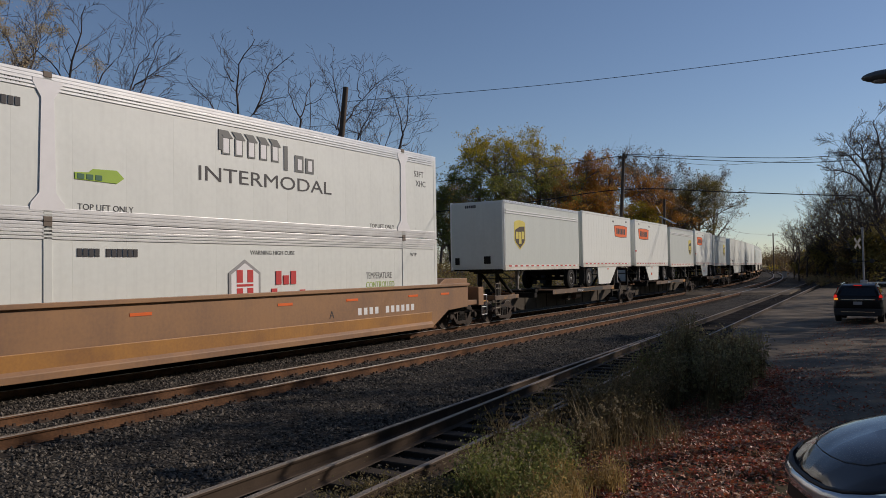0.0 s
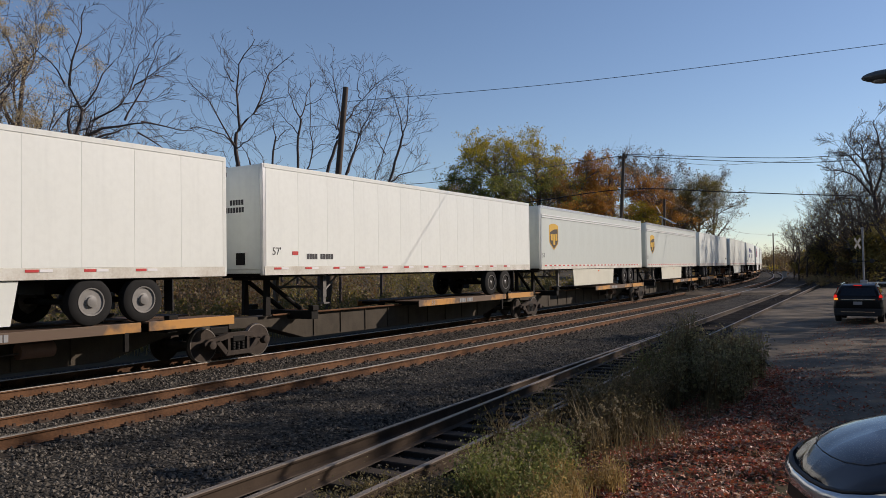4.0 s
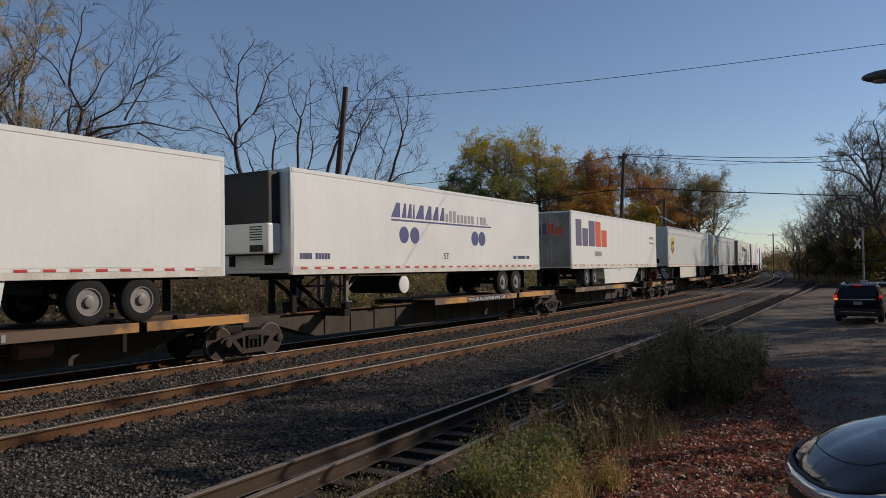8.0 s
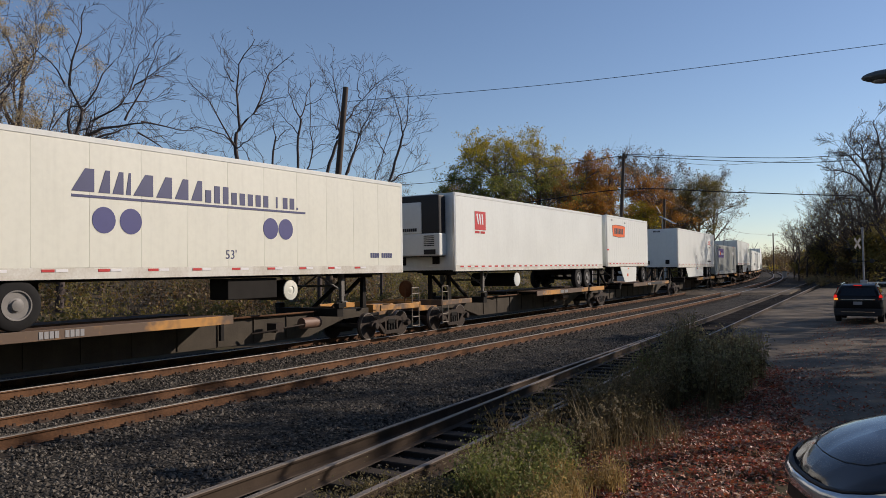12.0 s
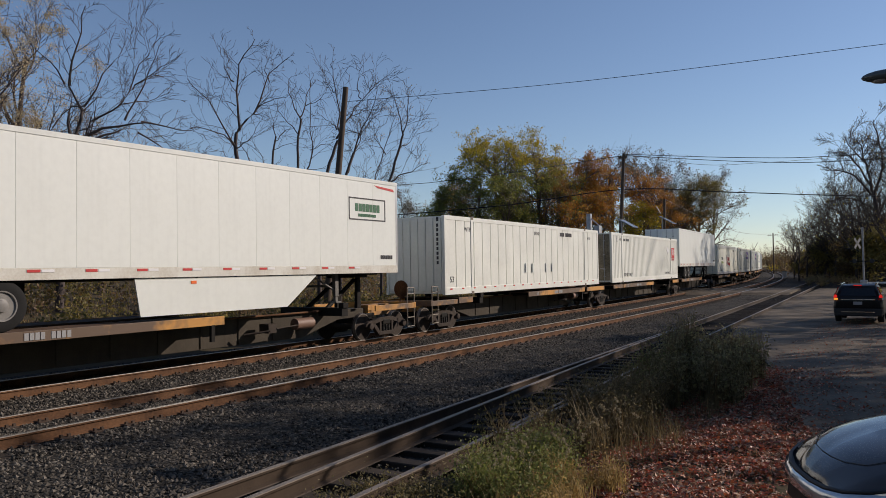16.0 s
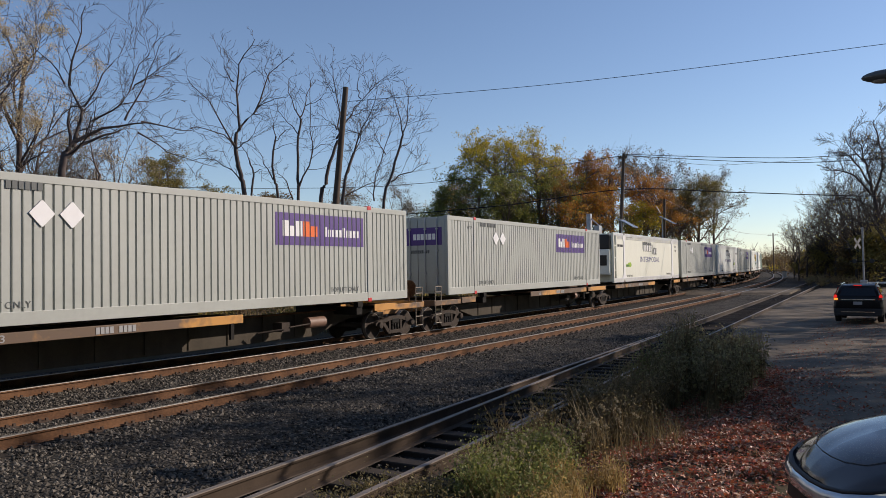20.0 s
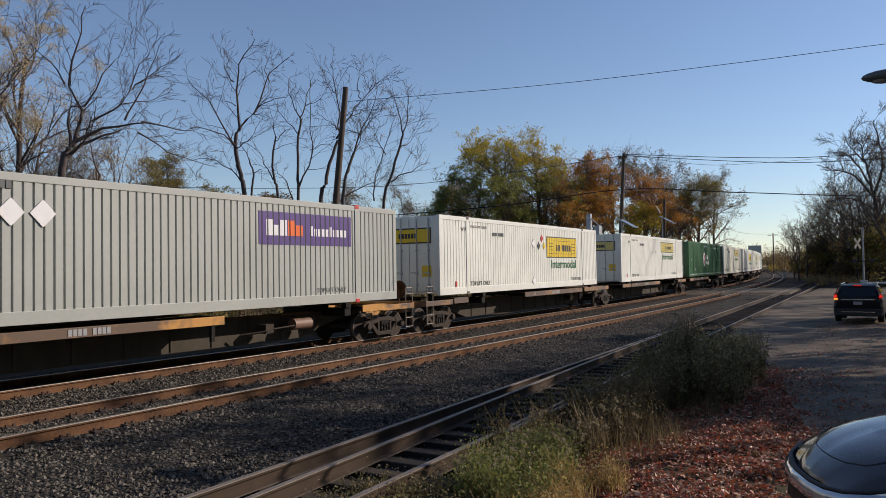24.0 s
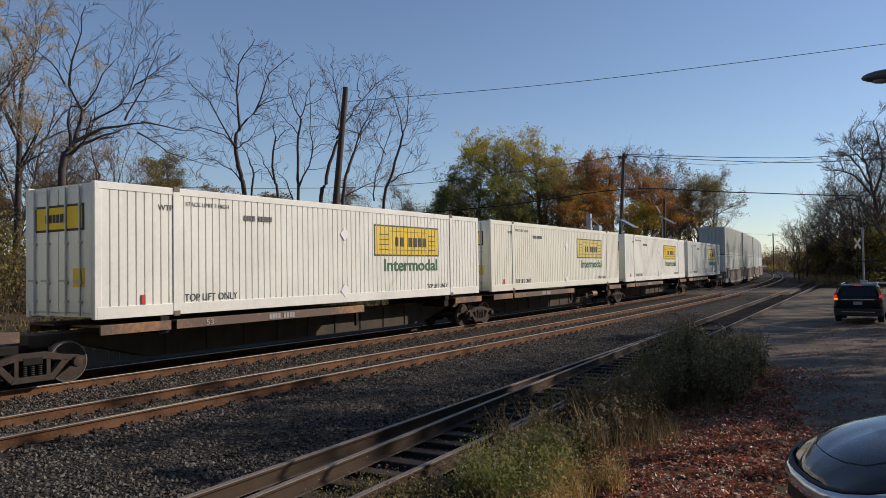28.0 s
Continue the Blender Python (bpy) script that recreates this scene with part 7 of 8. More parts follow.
    leaves("foliage", np.concatenate(Y), 0.16, GOLDLEAF, v, 6)
    a, b = tubes(T, 4)
    t = new("trunks", raw("trunks", a, b, DARKBARK))
    t.parent = v


far_woods()


# ---- undergrowth ----
def in_lot(x, y):
    edge = np.interp(y, (5, 10.5, 13.6, 17.7, 22, 24.8, 36, 62), (15.6, 14.65, 13.85, 13.1, 11.7, 10.4, 9.2, 8.2))
    return x > edge


def scatter_shrubs(name, label, spots, leaf, per, size, seed, stems=7, stem=STRAW):
    """Shrubs of arching stems with leaves: spots are (x, y, height, radius)."""
    rng = np.random.default_rng(seed)
    P, T = [], []
    for x, y, h, r in spots:
        z = ground_z(x, y) if x > 12.6 or x < -4.4 else gz(y) - 0.2
        for k in range(stems):
            a = rng.random() * math.tau
            e = rng.uniform(0.3, 1.0) * r
            hh = h * rng.uniform(0.6, 1.0)
            b = np.array([x + rng.normal(0, r * 0.25), y + rng.normal(0, r * 0.25), z - 0.03])
            tip = b + np.array([math.cos(a) * e, math.sin(a) * e, hh])
            mid = b * 0.5 + tip * 0.5 + np.array([-math.cos(a) * e * 0.2, -math.sin(a) * e * 0.2, hh * 0.08])
            T.append(([b, mid, tip], [0.008, 0.006, 0.003]))
            n = max(1, per // stems)
            f = rng.random(n)[:, None] ** 0.6
            q = b * (1 - f) ** 2 + 2 * mid * f * (1 - f) + tip * f ** 2
            P.append(q + rng.normal(0, 0.07 + 0.10 * r, (n, 3)) * (1, 1, 0.8))
    P = np.concatenate(P)
    v = thing(name, label, "undergrowth", kind="stuff")
    leaves("foliage", P, size, leaf, v, seed + 1)
    a, b = tubes(T, 3)
    s = new("stems", raw("stems", a, b, stem))
    s.parent = v
    return v


def blades(name, label, spots, material, seed, n=40, w=0.006):
    """Tufts of grass blades: spots are (x, y, height, radius)."""
    rng = np.random.default_rng(seed)
    V, F = [], []
    for x, y, h, r in spots:
        z = ground_z(x, y) if x > 12.6 or x < -4.4 else gz(y) - 0.2
        for k in range(n):
            a, e = rng.random() * math.tau, rng.random()
            b = np.array([x + rng.normal(0, r), y + rng.normal(0, r), z - 0.02])
            L = h * rng.uniform(0.5, 1.0)
            d = np.array([math.cos(a), math.sin(a), 0]) * L * rng.uniform(0.1, 0.55)
            side = np.array([-math.sin(a), math.cos(a), 0]) * w
            m = b + d * 0.3 + np.array([0, 0, L * 0.62])
            t = b + d + np.array([0, 0, L * 0.92])
            o = len(V)
            V += [tuple(b - side), tuple(b + side), tuple(m - side * 0.8), tuple(m + side * 0.8), tuple(t)]
            F += [(o, o + 1, o + 3, o + 2), (o + 2, o + 3, o + 4)]
    v = thing(name, label, "grass", kind="stuff")
    g = new("blades", raw("blades", V, F, material))
    g.parent = v
    return v


def foxtails(spots, seed):
    """Single arching stems, each with a nodding bristly head."""
    rng = np.random.default_rng(seed)
    T, H = [], []
    for x, y, h in spots:
        z = ground_z(x, y)
        a = rng.random() * math.tau
        d = np.array([math.cos(a), math.sin(a), 0.0])
        b = np.array([x, y, z - 0.02])
        lean = rng.uniform(0.08, 0.3) * h
        m, t = b + d * lean * 0.3 + (0, 0, h * 0.6), b + d * lean + (0, 0, h)
        tip = t + d * 0.10 + (0, 0, -0.03)
        T.append(([b, m, t, tip], [0.0035, 0.003, 0.0022, 0.0015]))
        for k in range(60):
            f = k / 59
            H.append(t + d * 0.09 * f + np.array([0, 0, 0.02 * f - 0.075 * f * f]) + rng.normal(0, 0.009, 3))
    v = thing("foxtail_stalks", "tall foxtail stalks with pale nodding bristly heads", "grass", kind="stuff")
    leaves("seed_heads", np.array(H), 0.013, FLUFF, v, seed + 1)
    a, b = tubes(T, 4)
    new("stems", raw("stems", a, b, DULLSTRAW)).parent = v


def litter(P, size, parent, seed):
    """Dry leaves lying about: each bent along its midrib and curled up at the tip."""
    rng = np.random.default_rng(seed)
    n = len(P)
    a = rng.normal(0, 1, (n, 3)) * (1, 1, 0.35)
    a /= np.linalg.norm(a, axis=1)[:, None]
    up = np.array([0, 0, 1.0]) + rng.normal(0, 0.45, (n, 3))
    b = np.cross(up, a)
    b /= np.linalg.norm(b, axis=1)[:, None]
    c = np.cross(a, b)
    s = size * rng.uniform(0.55, 1.35, n)[:, None]
    fold, curl = rng.uniform(-0.1, 0.5, n)[:, None], rng.uniform(-0.2, 0.7, n)[:, None]
    w = rng.uniform(0.42, 0.75, n)[:, None]
    V = np.stack([P - a * s, P + a * s * 0.1, P + a * s + c * s * curl, P + b * s * w + c * s * fold, P - b * s * w + c * s * fold], 1).reshape(-1, 3)
    k = np.arange(n)[:, None] * 5
    F = np.concatenate([k + (0, 1, 3), k + (1, 2, 3), k + (0, 4, 1), k + (1, 4, 2)])
    ob = new("leaf_litter", raw("leaf_litter", V.tolist(), F.tolist(), LITTER))
    ob.parent = parent


def undergrowth():
    rng = np.random.default_rng(8)
    spots = []
    for i in range(420):
        x = -4.8 - 26 * rng.random() ** 1.5
        y = 6 + 60 * rng.random()
        spots.append((x, y, rng.uniform(0.5, 1.5) + 0.02 * (-x), rng.uniform(0.4, 0.9)))
    scatter_shrubs("trackside_brush", "tangled olive and brown brush behind the tracks", spots[:300], OLIVELEAF, 150, 0.075, 21, stem=BARK)
    scatter_shrubs("trackside_brush", "tangled olive and brown brush behind the tracks", spots[300:], BROWNLEAF, 120, 0.07, 22, stem=BARK)
    tall = [(-13 - 9 * rng.random(), 6 + 13 * rng.random(), rng.uniform(2.2, 5.0), rng.uniform(0.9, 1.6)) for i in range(60)]
    scatter_shrubs("thicket", "tall brown and green thicket beside the tracks", tall, OLIVELEAF, 300, 0.085, 23, stems=12, stem=BARK)
    tall = [(-8.5 - 4 * rng.random(), 18 + 16 * rng.random(), rng.uniform(1.4, 3.0), rng.uniform(0.7, 1.2)) for i in range(34)]
    scatter_shrubs("thicket", "tall brown and green thicket beside the tracks", tall, BROWNLEAF, 200, 0.07, 24, stems=14, stem=BARK)
    hedge = []
    for i in range(110):
        f = rng.random() * 5
        px, py = np.interp(f, range(6), (-4.5, -0.5, 3.2, 7.0, 11.0, 14.8)), np.interp(f, range(6), (150, 130, 116, 105, 93, 84))
        hedge.append((px + 0.6 + 2.2 * rng.random(), py + 2 + 3 * rng.random(), rng.uniform(2.6, 6.0), rng.uniform(1.1, 1.9)))
    scatter_shrubs("roadside_thicket", "dark brown thicket along the far roadside", hedge, HEDGELEAF, 340, 0.12, 26, stems=14, stem=HEDGEBARK)
    far = []
    for i in range(150):
        y = 80 + 130 * rng.random()
        far.append((float(np.interp(y, _y, _x)) + 8.6 + 7 * rng.random(), y, rng.uniform(0.5, 1.5), rng.uniform(0.5, 1.0)))
    scatter_shrubs("far_brush", "low brown brush beside the far curve of the line", far, BROWNWEED, 130, 0.09, 27, stem=BARK)
    blades("trackside_grass", "dry yellow-green grass behind the tracks", [(-4.7 - 6 * rng.random() ** 2, 6 + 50 * rng.random(), rng.uniform(0.3, 0.8), 0.3) for i in range(420)], STRAW, 25, 22, 0.012)
    # the weeds between the siding and the yard
    sp = [(11.5 + 1.5 * rng.random(), 12.6 + 4.2 * rng.random(), rng.uniform(0.7, 1.25), 0.16) for i in range(60)]
    sp = [q for q in sp if not in_lot(q[0] + 0.35, q[1])]
    sp += [(11.75 + 0.4 * rng.random(), 13.4 + 1.4 * rng.random(), rng.uniform(1.3, 1.75), 0.14) for i in range(9)]
    scatter_shrubs("tall_weeds", "tall dark grey-green weeds beside the siding", sp, DARKWEED, 380, 0.027, 31, stems=24, stem=DULLSTRAW)
    sp = [(11.1 + 0.9 * rng.random(), 11.6 + 3.2 * rng.random(), rng.uniform(0.45, 1.0), 0.2) for i in range(42)]
    scatter_shrubs("brown_weeds", "dry brown weeds beside the siding", sp, BROWNWEED, 300, 0.018, 32, stems=15, stem=DULLSTRAW)
    sp = [(11.35 + 0.5 * rng.random(), 13.2 + 1.0 * rng.random(), rng.uniform(0.8, 1.05), 0.16) for i in range(7)]
    scatter_shrubs("green_weeds", "yellow-green flowering weeds among the dark ones", sp, BUSHLEAF, 260, 0.024, 39, stems=9, stem=DULLSTRAW)
    lean = random.Random(77)
    sp = [(lean.uniform(10.9, 12.3), lean.uniform(8.7, 12.0), lean.uniform(0.35, 0.8), 0.3) for i in range(44)]
    scatter_shrubs("dead_weeds", "dead leaning straw-brown weed stalks beside the siding", sp, DULLSTRAW, 130, 0.015, 48, stems=9, stem=DULLSTRAW)
    sp = [(lean.uniform(10.8, 12.4), lean.uniform(9.0, 12.4), lean.uniform(0.4, 0.8), 0.22) for i in range(22)]
    scatter_shrubs("brown_weeds", "low dry brown weeds among fallen leaves", sp, BROWNWEED, 220, 0.017, 49, stems=11, stem=DULLSTRAW)
    sp = [(11.5 + 0.95 * rng.random(), 6.7 + 1.6 * rng.random(), rng.uniform(0.30, 0.56), 0.22) for i in range(26)]
    scatter_shrubs("green_bush", "low fresh green bush in front of the siding", sp, BUSHLEAF, 760, 0.017, 33, stems=14)
    sp = [(10.6 + 1.2 * rng.random(), 5.6 + 1.3 * rng.random(), rng.uniform(0.10, 0.24), 0.25) for i in range(22)]
    scatter_shrubs("low_weeds", "low olive weeds beside the rail", sp, WEEDLEAF, 300, 0.017, 34, stems=12)
    sp = [(9.5 + 1.0 * rng.random(), 9 + 9 * rng.random(), rng.uniform(0.10, 0.3), 0.14) for i in range(16)]
    scatter_shrubs("low_weeds", "low olive weeds between the siding rails", sp, OLIVELEAF, 90, 0.017, 40, stems=8, stem=DULLSTRAW)
    sp = [(11.6 + 1.3 * rng.random(), 7.6 + 3.8 * rng.random(), rng.uniform(0.3, 0.6), 0.12) for i in range(60)]
    blades("dry_grass", "thin dry straw-coloured grass beside the bush", sp, DULLSTRAW, 35, 9, 0.003)
    sp = [(11.0 + 1.0 * rng.random(), 8.8 + 4.0 * rng.random(), rng.uniform(0.25, 0.55), 0.12) for i in range(40)]
    blades("dry_grass", "thin dry straw-coloured grass beside the bush", sp, DULLSTRAW, 36, 8, 0.003)
    sp = [(11.5 + 1.5 * rng.random(), 9.5 + 4 * rng.random(), rng.uniform(0.25, 0.6), 0.15) for i in range(60)]
    blades("dry_grass", "dry brown grass among fallen leaves", sp, DULLSTRAW, 37, 14, 0.003)
    sp = [(12.2 + 0.75 * rng.random(), 6.4 + 1.7 * rng.random(), rng.uniform(0.2, 0.46), 0.12) for i in range(44)]
    blades("dry_grass", "golden tuft of dry grass beside the green bush", sp, GOLDSTRAW, 38, 26, 0.004)
    scatter_shrubs("dry_weeds", "dry golden weeds beside the green bush", [(q[0], q[1], q[2], 0.14) for q in sp[:26]], GOLDSTRAW, 150, 0.015, 47, stems=9, stem=GOLDSTRAW)
    heads = np.stack([11.3 + 0.9 * rng.random(90), 6.6 + 1.6 * rng.random(90), np.zeros(90)], 1)
    heads[:, 2] = [ground_z(a, b) + 0.36 + 0.22 * rng.random() for a, b, c in heads]
    tuft = np.repeat(heads, 16, 0) + rng.normal(0, 0.014, (1440, 3))
    V = thing("seed_fluff", "pale fluffy seed heads on the green bush", "seed heads", kind="stuff")
    leaves("seed_heads", tuft, 0.010, FLUFF, V, 43)
    foxtails([(11.6 + 1.0 * rng.random(), 7.6 + 2.6 * rng.random(), rng.uniform(0.45, 0.72)) for i in range(24)], 44)
    foxtails([(10.9 + 0.9 * rng.random(), 8.8 + 3.4 * rng.random(), rng.uniform(0.4, 0.7)) for i in range(12)], 46)
    # fallen leaves
    n = 100000
    x = 11.6 + 4.6 * rng.random(n)
    y = 4.8 + 14.0 * rng.random(n) ** 1.15
    e = np.interp(y, (5, 10.5, 13.6, 17.7, 22), (15.6, 14.65, 13.85, 13.1, 11.7))
    drift = np.array([noise.noise((a * 1.1, b * 1.1, 3.0)) + 0.6 * noise.noise((a * 3.1, b * 3.1, 7.0)) for a, b in zip(x, y)])
    keep = rng.random(n) < np.where(x > e, np.exp(-(x - e) * 1.9) * 0.7, np.clip((x - 11.4) / 1.2, 0.1, 1)) * np.clip(0.78 + 1.3 * drift, 0.12, 1.0)
    x, y, drift = x[keep], y[keep], drift[keep]
    z = np.array([ground_z(a, b) for a, b in zip(x, y)]) + 0.02 + (0.03 + 0.06 * np.clip(drift + 0.3, 0, 1)) * rng.random(len(x))
    V = thing("fallen_leaves", "red-brown fallen leaves on the ground by the yard", "leaves", kind="stuff")
    litter(np.stack([x, y, z], 1), 0.029, V, 41)
    n = 6000
    x = 12 + 5 * rng.random(n)
    y = 12 + 24 * rng.random(n)
    z = np.array([ground_z(a, b) for a, b in zip(x, y)]) + 0.062
    V = thing("fallen_leaves", "thin scatter of brown leaves on the yard", "leaves", kind="stuff")
    litter(np.stack([x, y, z], 1)[rng.random(n) < 0.6], 0.027, V, 42)


undergrowth()


def ballast_stones():
    """Loose stones on the bed, near the camera's stand."""
    rng = np.random.default_rng(5)
    ico = np.array([(1, 0, 0), (-1, 0, 0), (0, 1, 0), (0, -1, 0), (0, 0, 1), (0, 0, -1)], float)
    fc = np.array([(0, 2, 4), (2, 1, 4), (1, 3, 4), (3, 0, 4), (2, 0, 5), (1, 2, 5), (3, 1, 5), (0, 3, 5)])
    n = 110000
    y = 2.0 + 36 * rng.random(n) ** 1.6
    x = -2.2 + 13.6 * rng.random(n)
    ok = np.ones(n, bool)
    for c in (0.0, 4.234):
        for u in (-0.7525, 0.7525):
            ok &= np.abs(x - c - u) > 0.09
    for u in (-0.7525, 0.7525):
        ok &= np.abs(x - (10.536 - 0.0522 * y) - u) > 0.09
    ok &= (np.abs(x - (10.536 - 0.0522 * y)) > 1.0) | (rng.random(n) < 0.3)
    x, y = x[ok], y[ok]
    n = len(x)
    s = rng.uniform(0.016, 0.042, n)
    z = GRADE * y - np.interp(x, (5.9, 7.4), (0.182, 0.236)) + rng.uniform(-0.014, 0.018, n)
    V = ico[None] * s[:, None, None] * rng.uniform(0.6, 1.3, (n, 6, 1))
    a = rng.random(n) * math.tau
    c, q = np.cos(a)[:, None], np.sin(a)[:, None]
    vx = V[:, :, 0] * c - V[:, :, 1] * q
    vy = V[:, :, 0] * q + V[:, :, 1] * c
    cx = np.interp(y, _g, _x)
    W = np.stack([vx + (x + cx * 1.0)[:, None], vy + y[:, None], V[:, :, 2] * 0.8 + z[:, None]], 2).reshape(-1, 3)
    F = (fc[None] + (np.arange(n) * 6)[:, None, None]).reshape(-1, 3)
    ob = new("ballast_stones", raw("ballast_stones", W.tolist(), F.tolist(), STONE))
    tagged(ob, "loose grey crushed stones of the track bed", "stones", kind="stuff")


ballast_stones()

# ---- yard, crossing and roadside ----
def road_sheet(name, label, outline, lift, material, cat="road"):
    """A flat paved piece given by left and right edges: (y, left, right)."""
    V, F = [], []
    n = 16
    for y, a, b in outline:
        for i in range(n):
            x = a + (b - a) * (i / (n - 1)) ** 1.5
            V.append((x, y, ground_z(x, y) + lift if x > 12.4 else max(ground_z(x, y), gz(y) - 0.20) + lift))
    for j in range(len(outline) - 1):
        for i in range(n - 1):
            F.append((j * n + i, j * n + i + 1, (j + 1) * n + i + 1, (j + 1) * n + i))
    ob = new(name, raw(name, V, F, material, True))
    return tagged(ob, label, cat, kind="structure")


road_sheet("yard_pavement", "worn grey asphalt yard strewn with leaves", [(y, float(np.interp(y, (-12, 5, 10.5, 13.6, 17.7, 22, 24.8, 36, 62, 80), (16.4, 15.6, 14.65, 13.85, 13.1, 11.7, 10.4, 9.2, 8.2, 7.6))), 21.0)
                           for y in np.arange(-12, 79, 1.0)], 0.05, ASPHALT)


def crossing():
    bm = bmesh.new()
    for off, a, b in ((0, -60, -0.83), (0, -0.66, 0.66), (0, 0.83, 3.40), (0, 3.57, 4.90), (0, 5.07, 8.6)):
        rows = []
        for s in (63.0, 66.0, 69.0, 72.0, 75.0):
            pa, pb = line(s, a), line(s, b)
            z = gz(s) - 0.012
            za = max(z, ground_z(pa[0], pa[1]) + 0.06)
            rows.append((bm.verts.new((pa[0], pa[1], za)), bm.verts.new((pb[0], pb[1], z))))
        low = [tuple(bm.verts.new(v.co - Vector((0, 0, 0.24))) for v in r) for r in rows]
        for k in range(len(rows) - 1):
            p, q, lp, lq = rows[k], rows[k + 1], low[k], low[k + 1]
            bm.faces.new((p[0], p[1], q[1], q[0]))
            bm.faces.new((p[0], q[0], lq[0], lp[0]))
            bm.faces.new((p[1], lp[1], lq[1], q[1]))
        for e in (0, -1):
            for q in low[e]:
                q.co.y += -1.1 if e == 0 else 1.1
            bm.faces.new((rows[e][0], rows[e][1], low[e][1], low[e][0]))
    ob = new("crossing_road", mesh_of(bm, "crossing_road", ASPHALT))
    tagged(ob, "asphalt road over the tracks at a level crossing", "road", kind="structure")


crossing()


def pole(name, label, base, top, r0, r1, arms=(), material=POLEM, group="utility poles"):
    v = thing(name, label, "pole", group)
    bm = bmesh.new()
    tube(bm, base, top, r0, r1, 12)
    part("shaft", bm, material, v, smooth=True)
    for dz, half in arms:
        bm = bmesh.new()
        p = Vector(base).lerp(Vector(top), 1 - dz / (top[2] - base[2]))
        box(bm, p.x - half, p.x + half, p.y - r0 - 0.1, p.y - r0, p.z - 0.06, p.z + 0.06)
        arm = part("crossarm", bm, material, v)
        bm = bmesh.new()
        for k in (-0.9, -0.5, 0.5, 0.9):
            lathe(bm, [(0.02, 0.06), (0.05, 0.08), (0.05, 0.16), (0.02, 0.18)], "z", (p.x + half * k, p.y - r0 - 0.05, p.z), 8)
        part("insulator", bm, DARKSTEEL, arm)
    return v


pole("utility_pole", "leaning weathered wooden pole behind the tracks", (-6.15, 24.8, 0.0), (-5.38, 25.37, 10.51), 0.17, 0.12)
pole("utility_pole", "dark wooden utility pole beside the level crossing", (-4.2, 56.6, 0.2), (-3.58, 56.81, 11.56), 0.16, 0.12, [(0.35, 0.35)])
pole("utility_pole", "dark wooden utility pole beside the level crossing", (-4.2, 69.2, 0.4), (-4.04, 69.23, 9.05), 0.14, 0.11)
pole("utility_pole", "far wooden utility pole with crossarms", (-14.5, 197.7, 1.8), (-14.5, 197.7, 11.64), 0.18, 0.13, [(0.5, 1.2)])


def wires():
    runs = [
        [(-5.34, 25.4, 9.88), (4.0, 29.2, 10.2), (14.84, 32.99, 10.84), (26, 37.2, 11.7)],
        [(-42, 33, 9.6), (-20.2, 47.4, 9.3), (-3.58, 56.81, 11.4)],
        [(-26, 45, 6.6), (-12.5, 52.9, 7.7), (-3.62, 56.8, 8.75), (4.53, 58.95, 8.14), (13.7, 63.97, 7.7), (24, 69.0, 7.8)],
        [(-3.58, 56.81, 11.4), (5.2, 59.1, 10.4), (11.5, 59.9, 10.0), (24, 60.6, 10.1)],
        [(-3.58, 56.81, 11.5), (5.2, 59.1, 10.7), (11.5, 59.9, 10.4), (24, 60.6, 10.6)],
        [(-4.04, 69.23, 9.0), (-9.5, 130.0, 8.8), (-14.5, 197.7, 11.4)],
    ]
    runs.append([(-3.58, 56.81, 11.5), (1.2, 61.3, 10.8), (4.8, 66.1, 11.2), (8.6, 71.6, 11.9), (13.0, 78.0, 12.8)])
    thick = (0.012, 0.022, 0.036, 0.024, 0.024, 0.022, 0.014)
    for r, radius in zip(runs, thick):
        pts = []
        for i in range(len(r) - 1):
            a = np.array(r[max(i - 1, 0)]), np.array(r[i]), np.array(r[i + 1]), np.array(r[min(i + 2, len(r) - 1)])
            for k in range(6):
                t = k / 6
                pts.append(0.5 * ((2 * a[1]) + (a[2] - a[0]) * t + (2 * a[0] - 5 * a[1] + 4 * a[2] - a[3]) * t * t + (3 * a[1] - a[0] - 3 * a[2] + a[3]) * t ** 3))
        pts.append(np.array(r[-1]))
        V, F = tubes([(pts, [radius] * len(pts))], 5)
        ob = new("overhead_wire", raw("overhead_wire", V, F, WIREM))
        tagged(ob, "thin black overhead wire strung between the poles", "wire", "overhead wires")


wires()


def solar(x, y, z, gr):
    """A tilted solar panel on a steel mast with a cabinet."""
    v = thing("solar_mast", "steel signal mast with a tilted solar panel", "signal mast", "signal masts", at=(x, y, gr))
    bm = bmesh.new()
    tube(bm, (0, 0, -0.2), (0, 0, z - gr), 0.06)
    part("mast", bm, GALV, v)
    bm = bmesh.new()
    c, s = math.cos(radians(32)), math.sin(radians(32))
    vs = box(bm, -0.15, 1.25, -0.7, 0.7, -0.03, 0.03)
    bmesh.ops.transform(bm, matrix=Matrix.Translation((0, 0, z - gr)) @ Matrix.Rotation(radians(30), 4, "Y"), verts=bm.verts)
    part("solar_panel", bm, mat("solar panel face", (0.20, 0.22, 0.24), 0.2, var=0.1, scale=6), v)
    bm = bmesh.new()
    box(bm, -0.35, 0.35, -0.3, 0.3, 0.9, 2.2)
    part("cabinet", bm, GALV, v, bevel=0.02)
    bm = bmesh.new()
    tube(bm, (-0.1, -0.05, z - gr + 0.3), (-0.45, -0.2, z - gr + 1.0), 0.03)
    part("lamp_arm", bm, GALV, v)


solar(-3.7, 56.3, 6.35, 0.3)
solar(-4.1, 68.6, 7.3, 0.4)


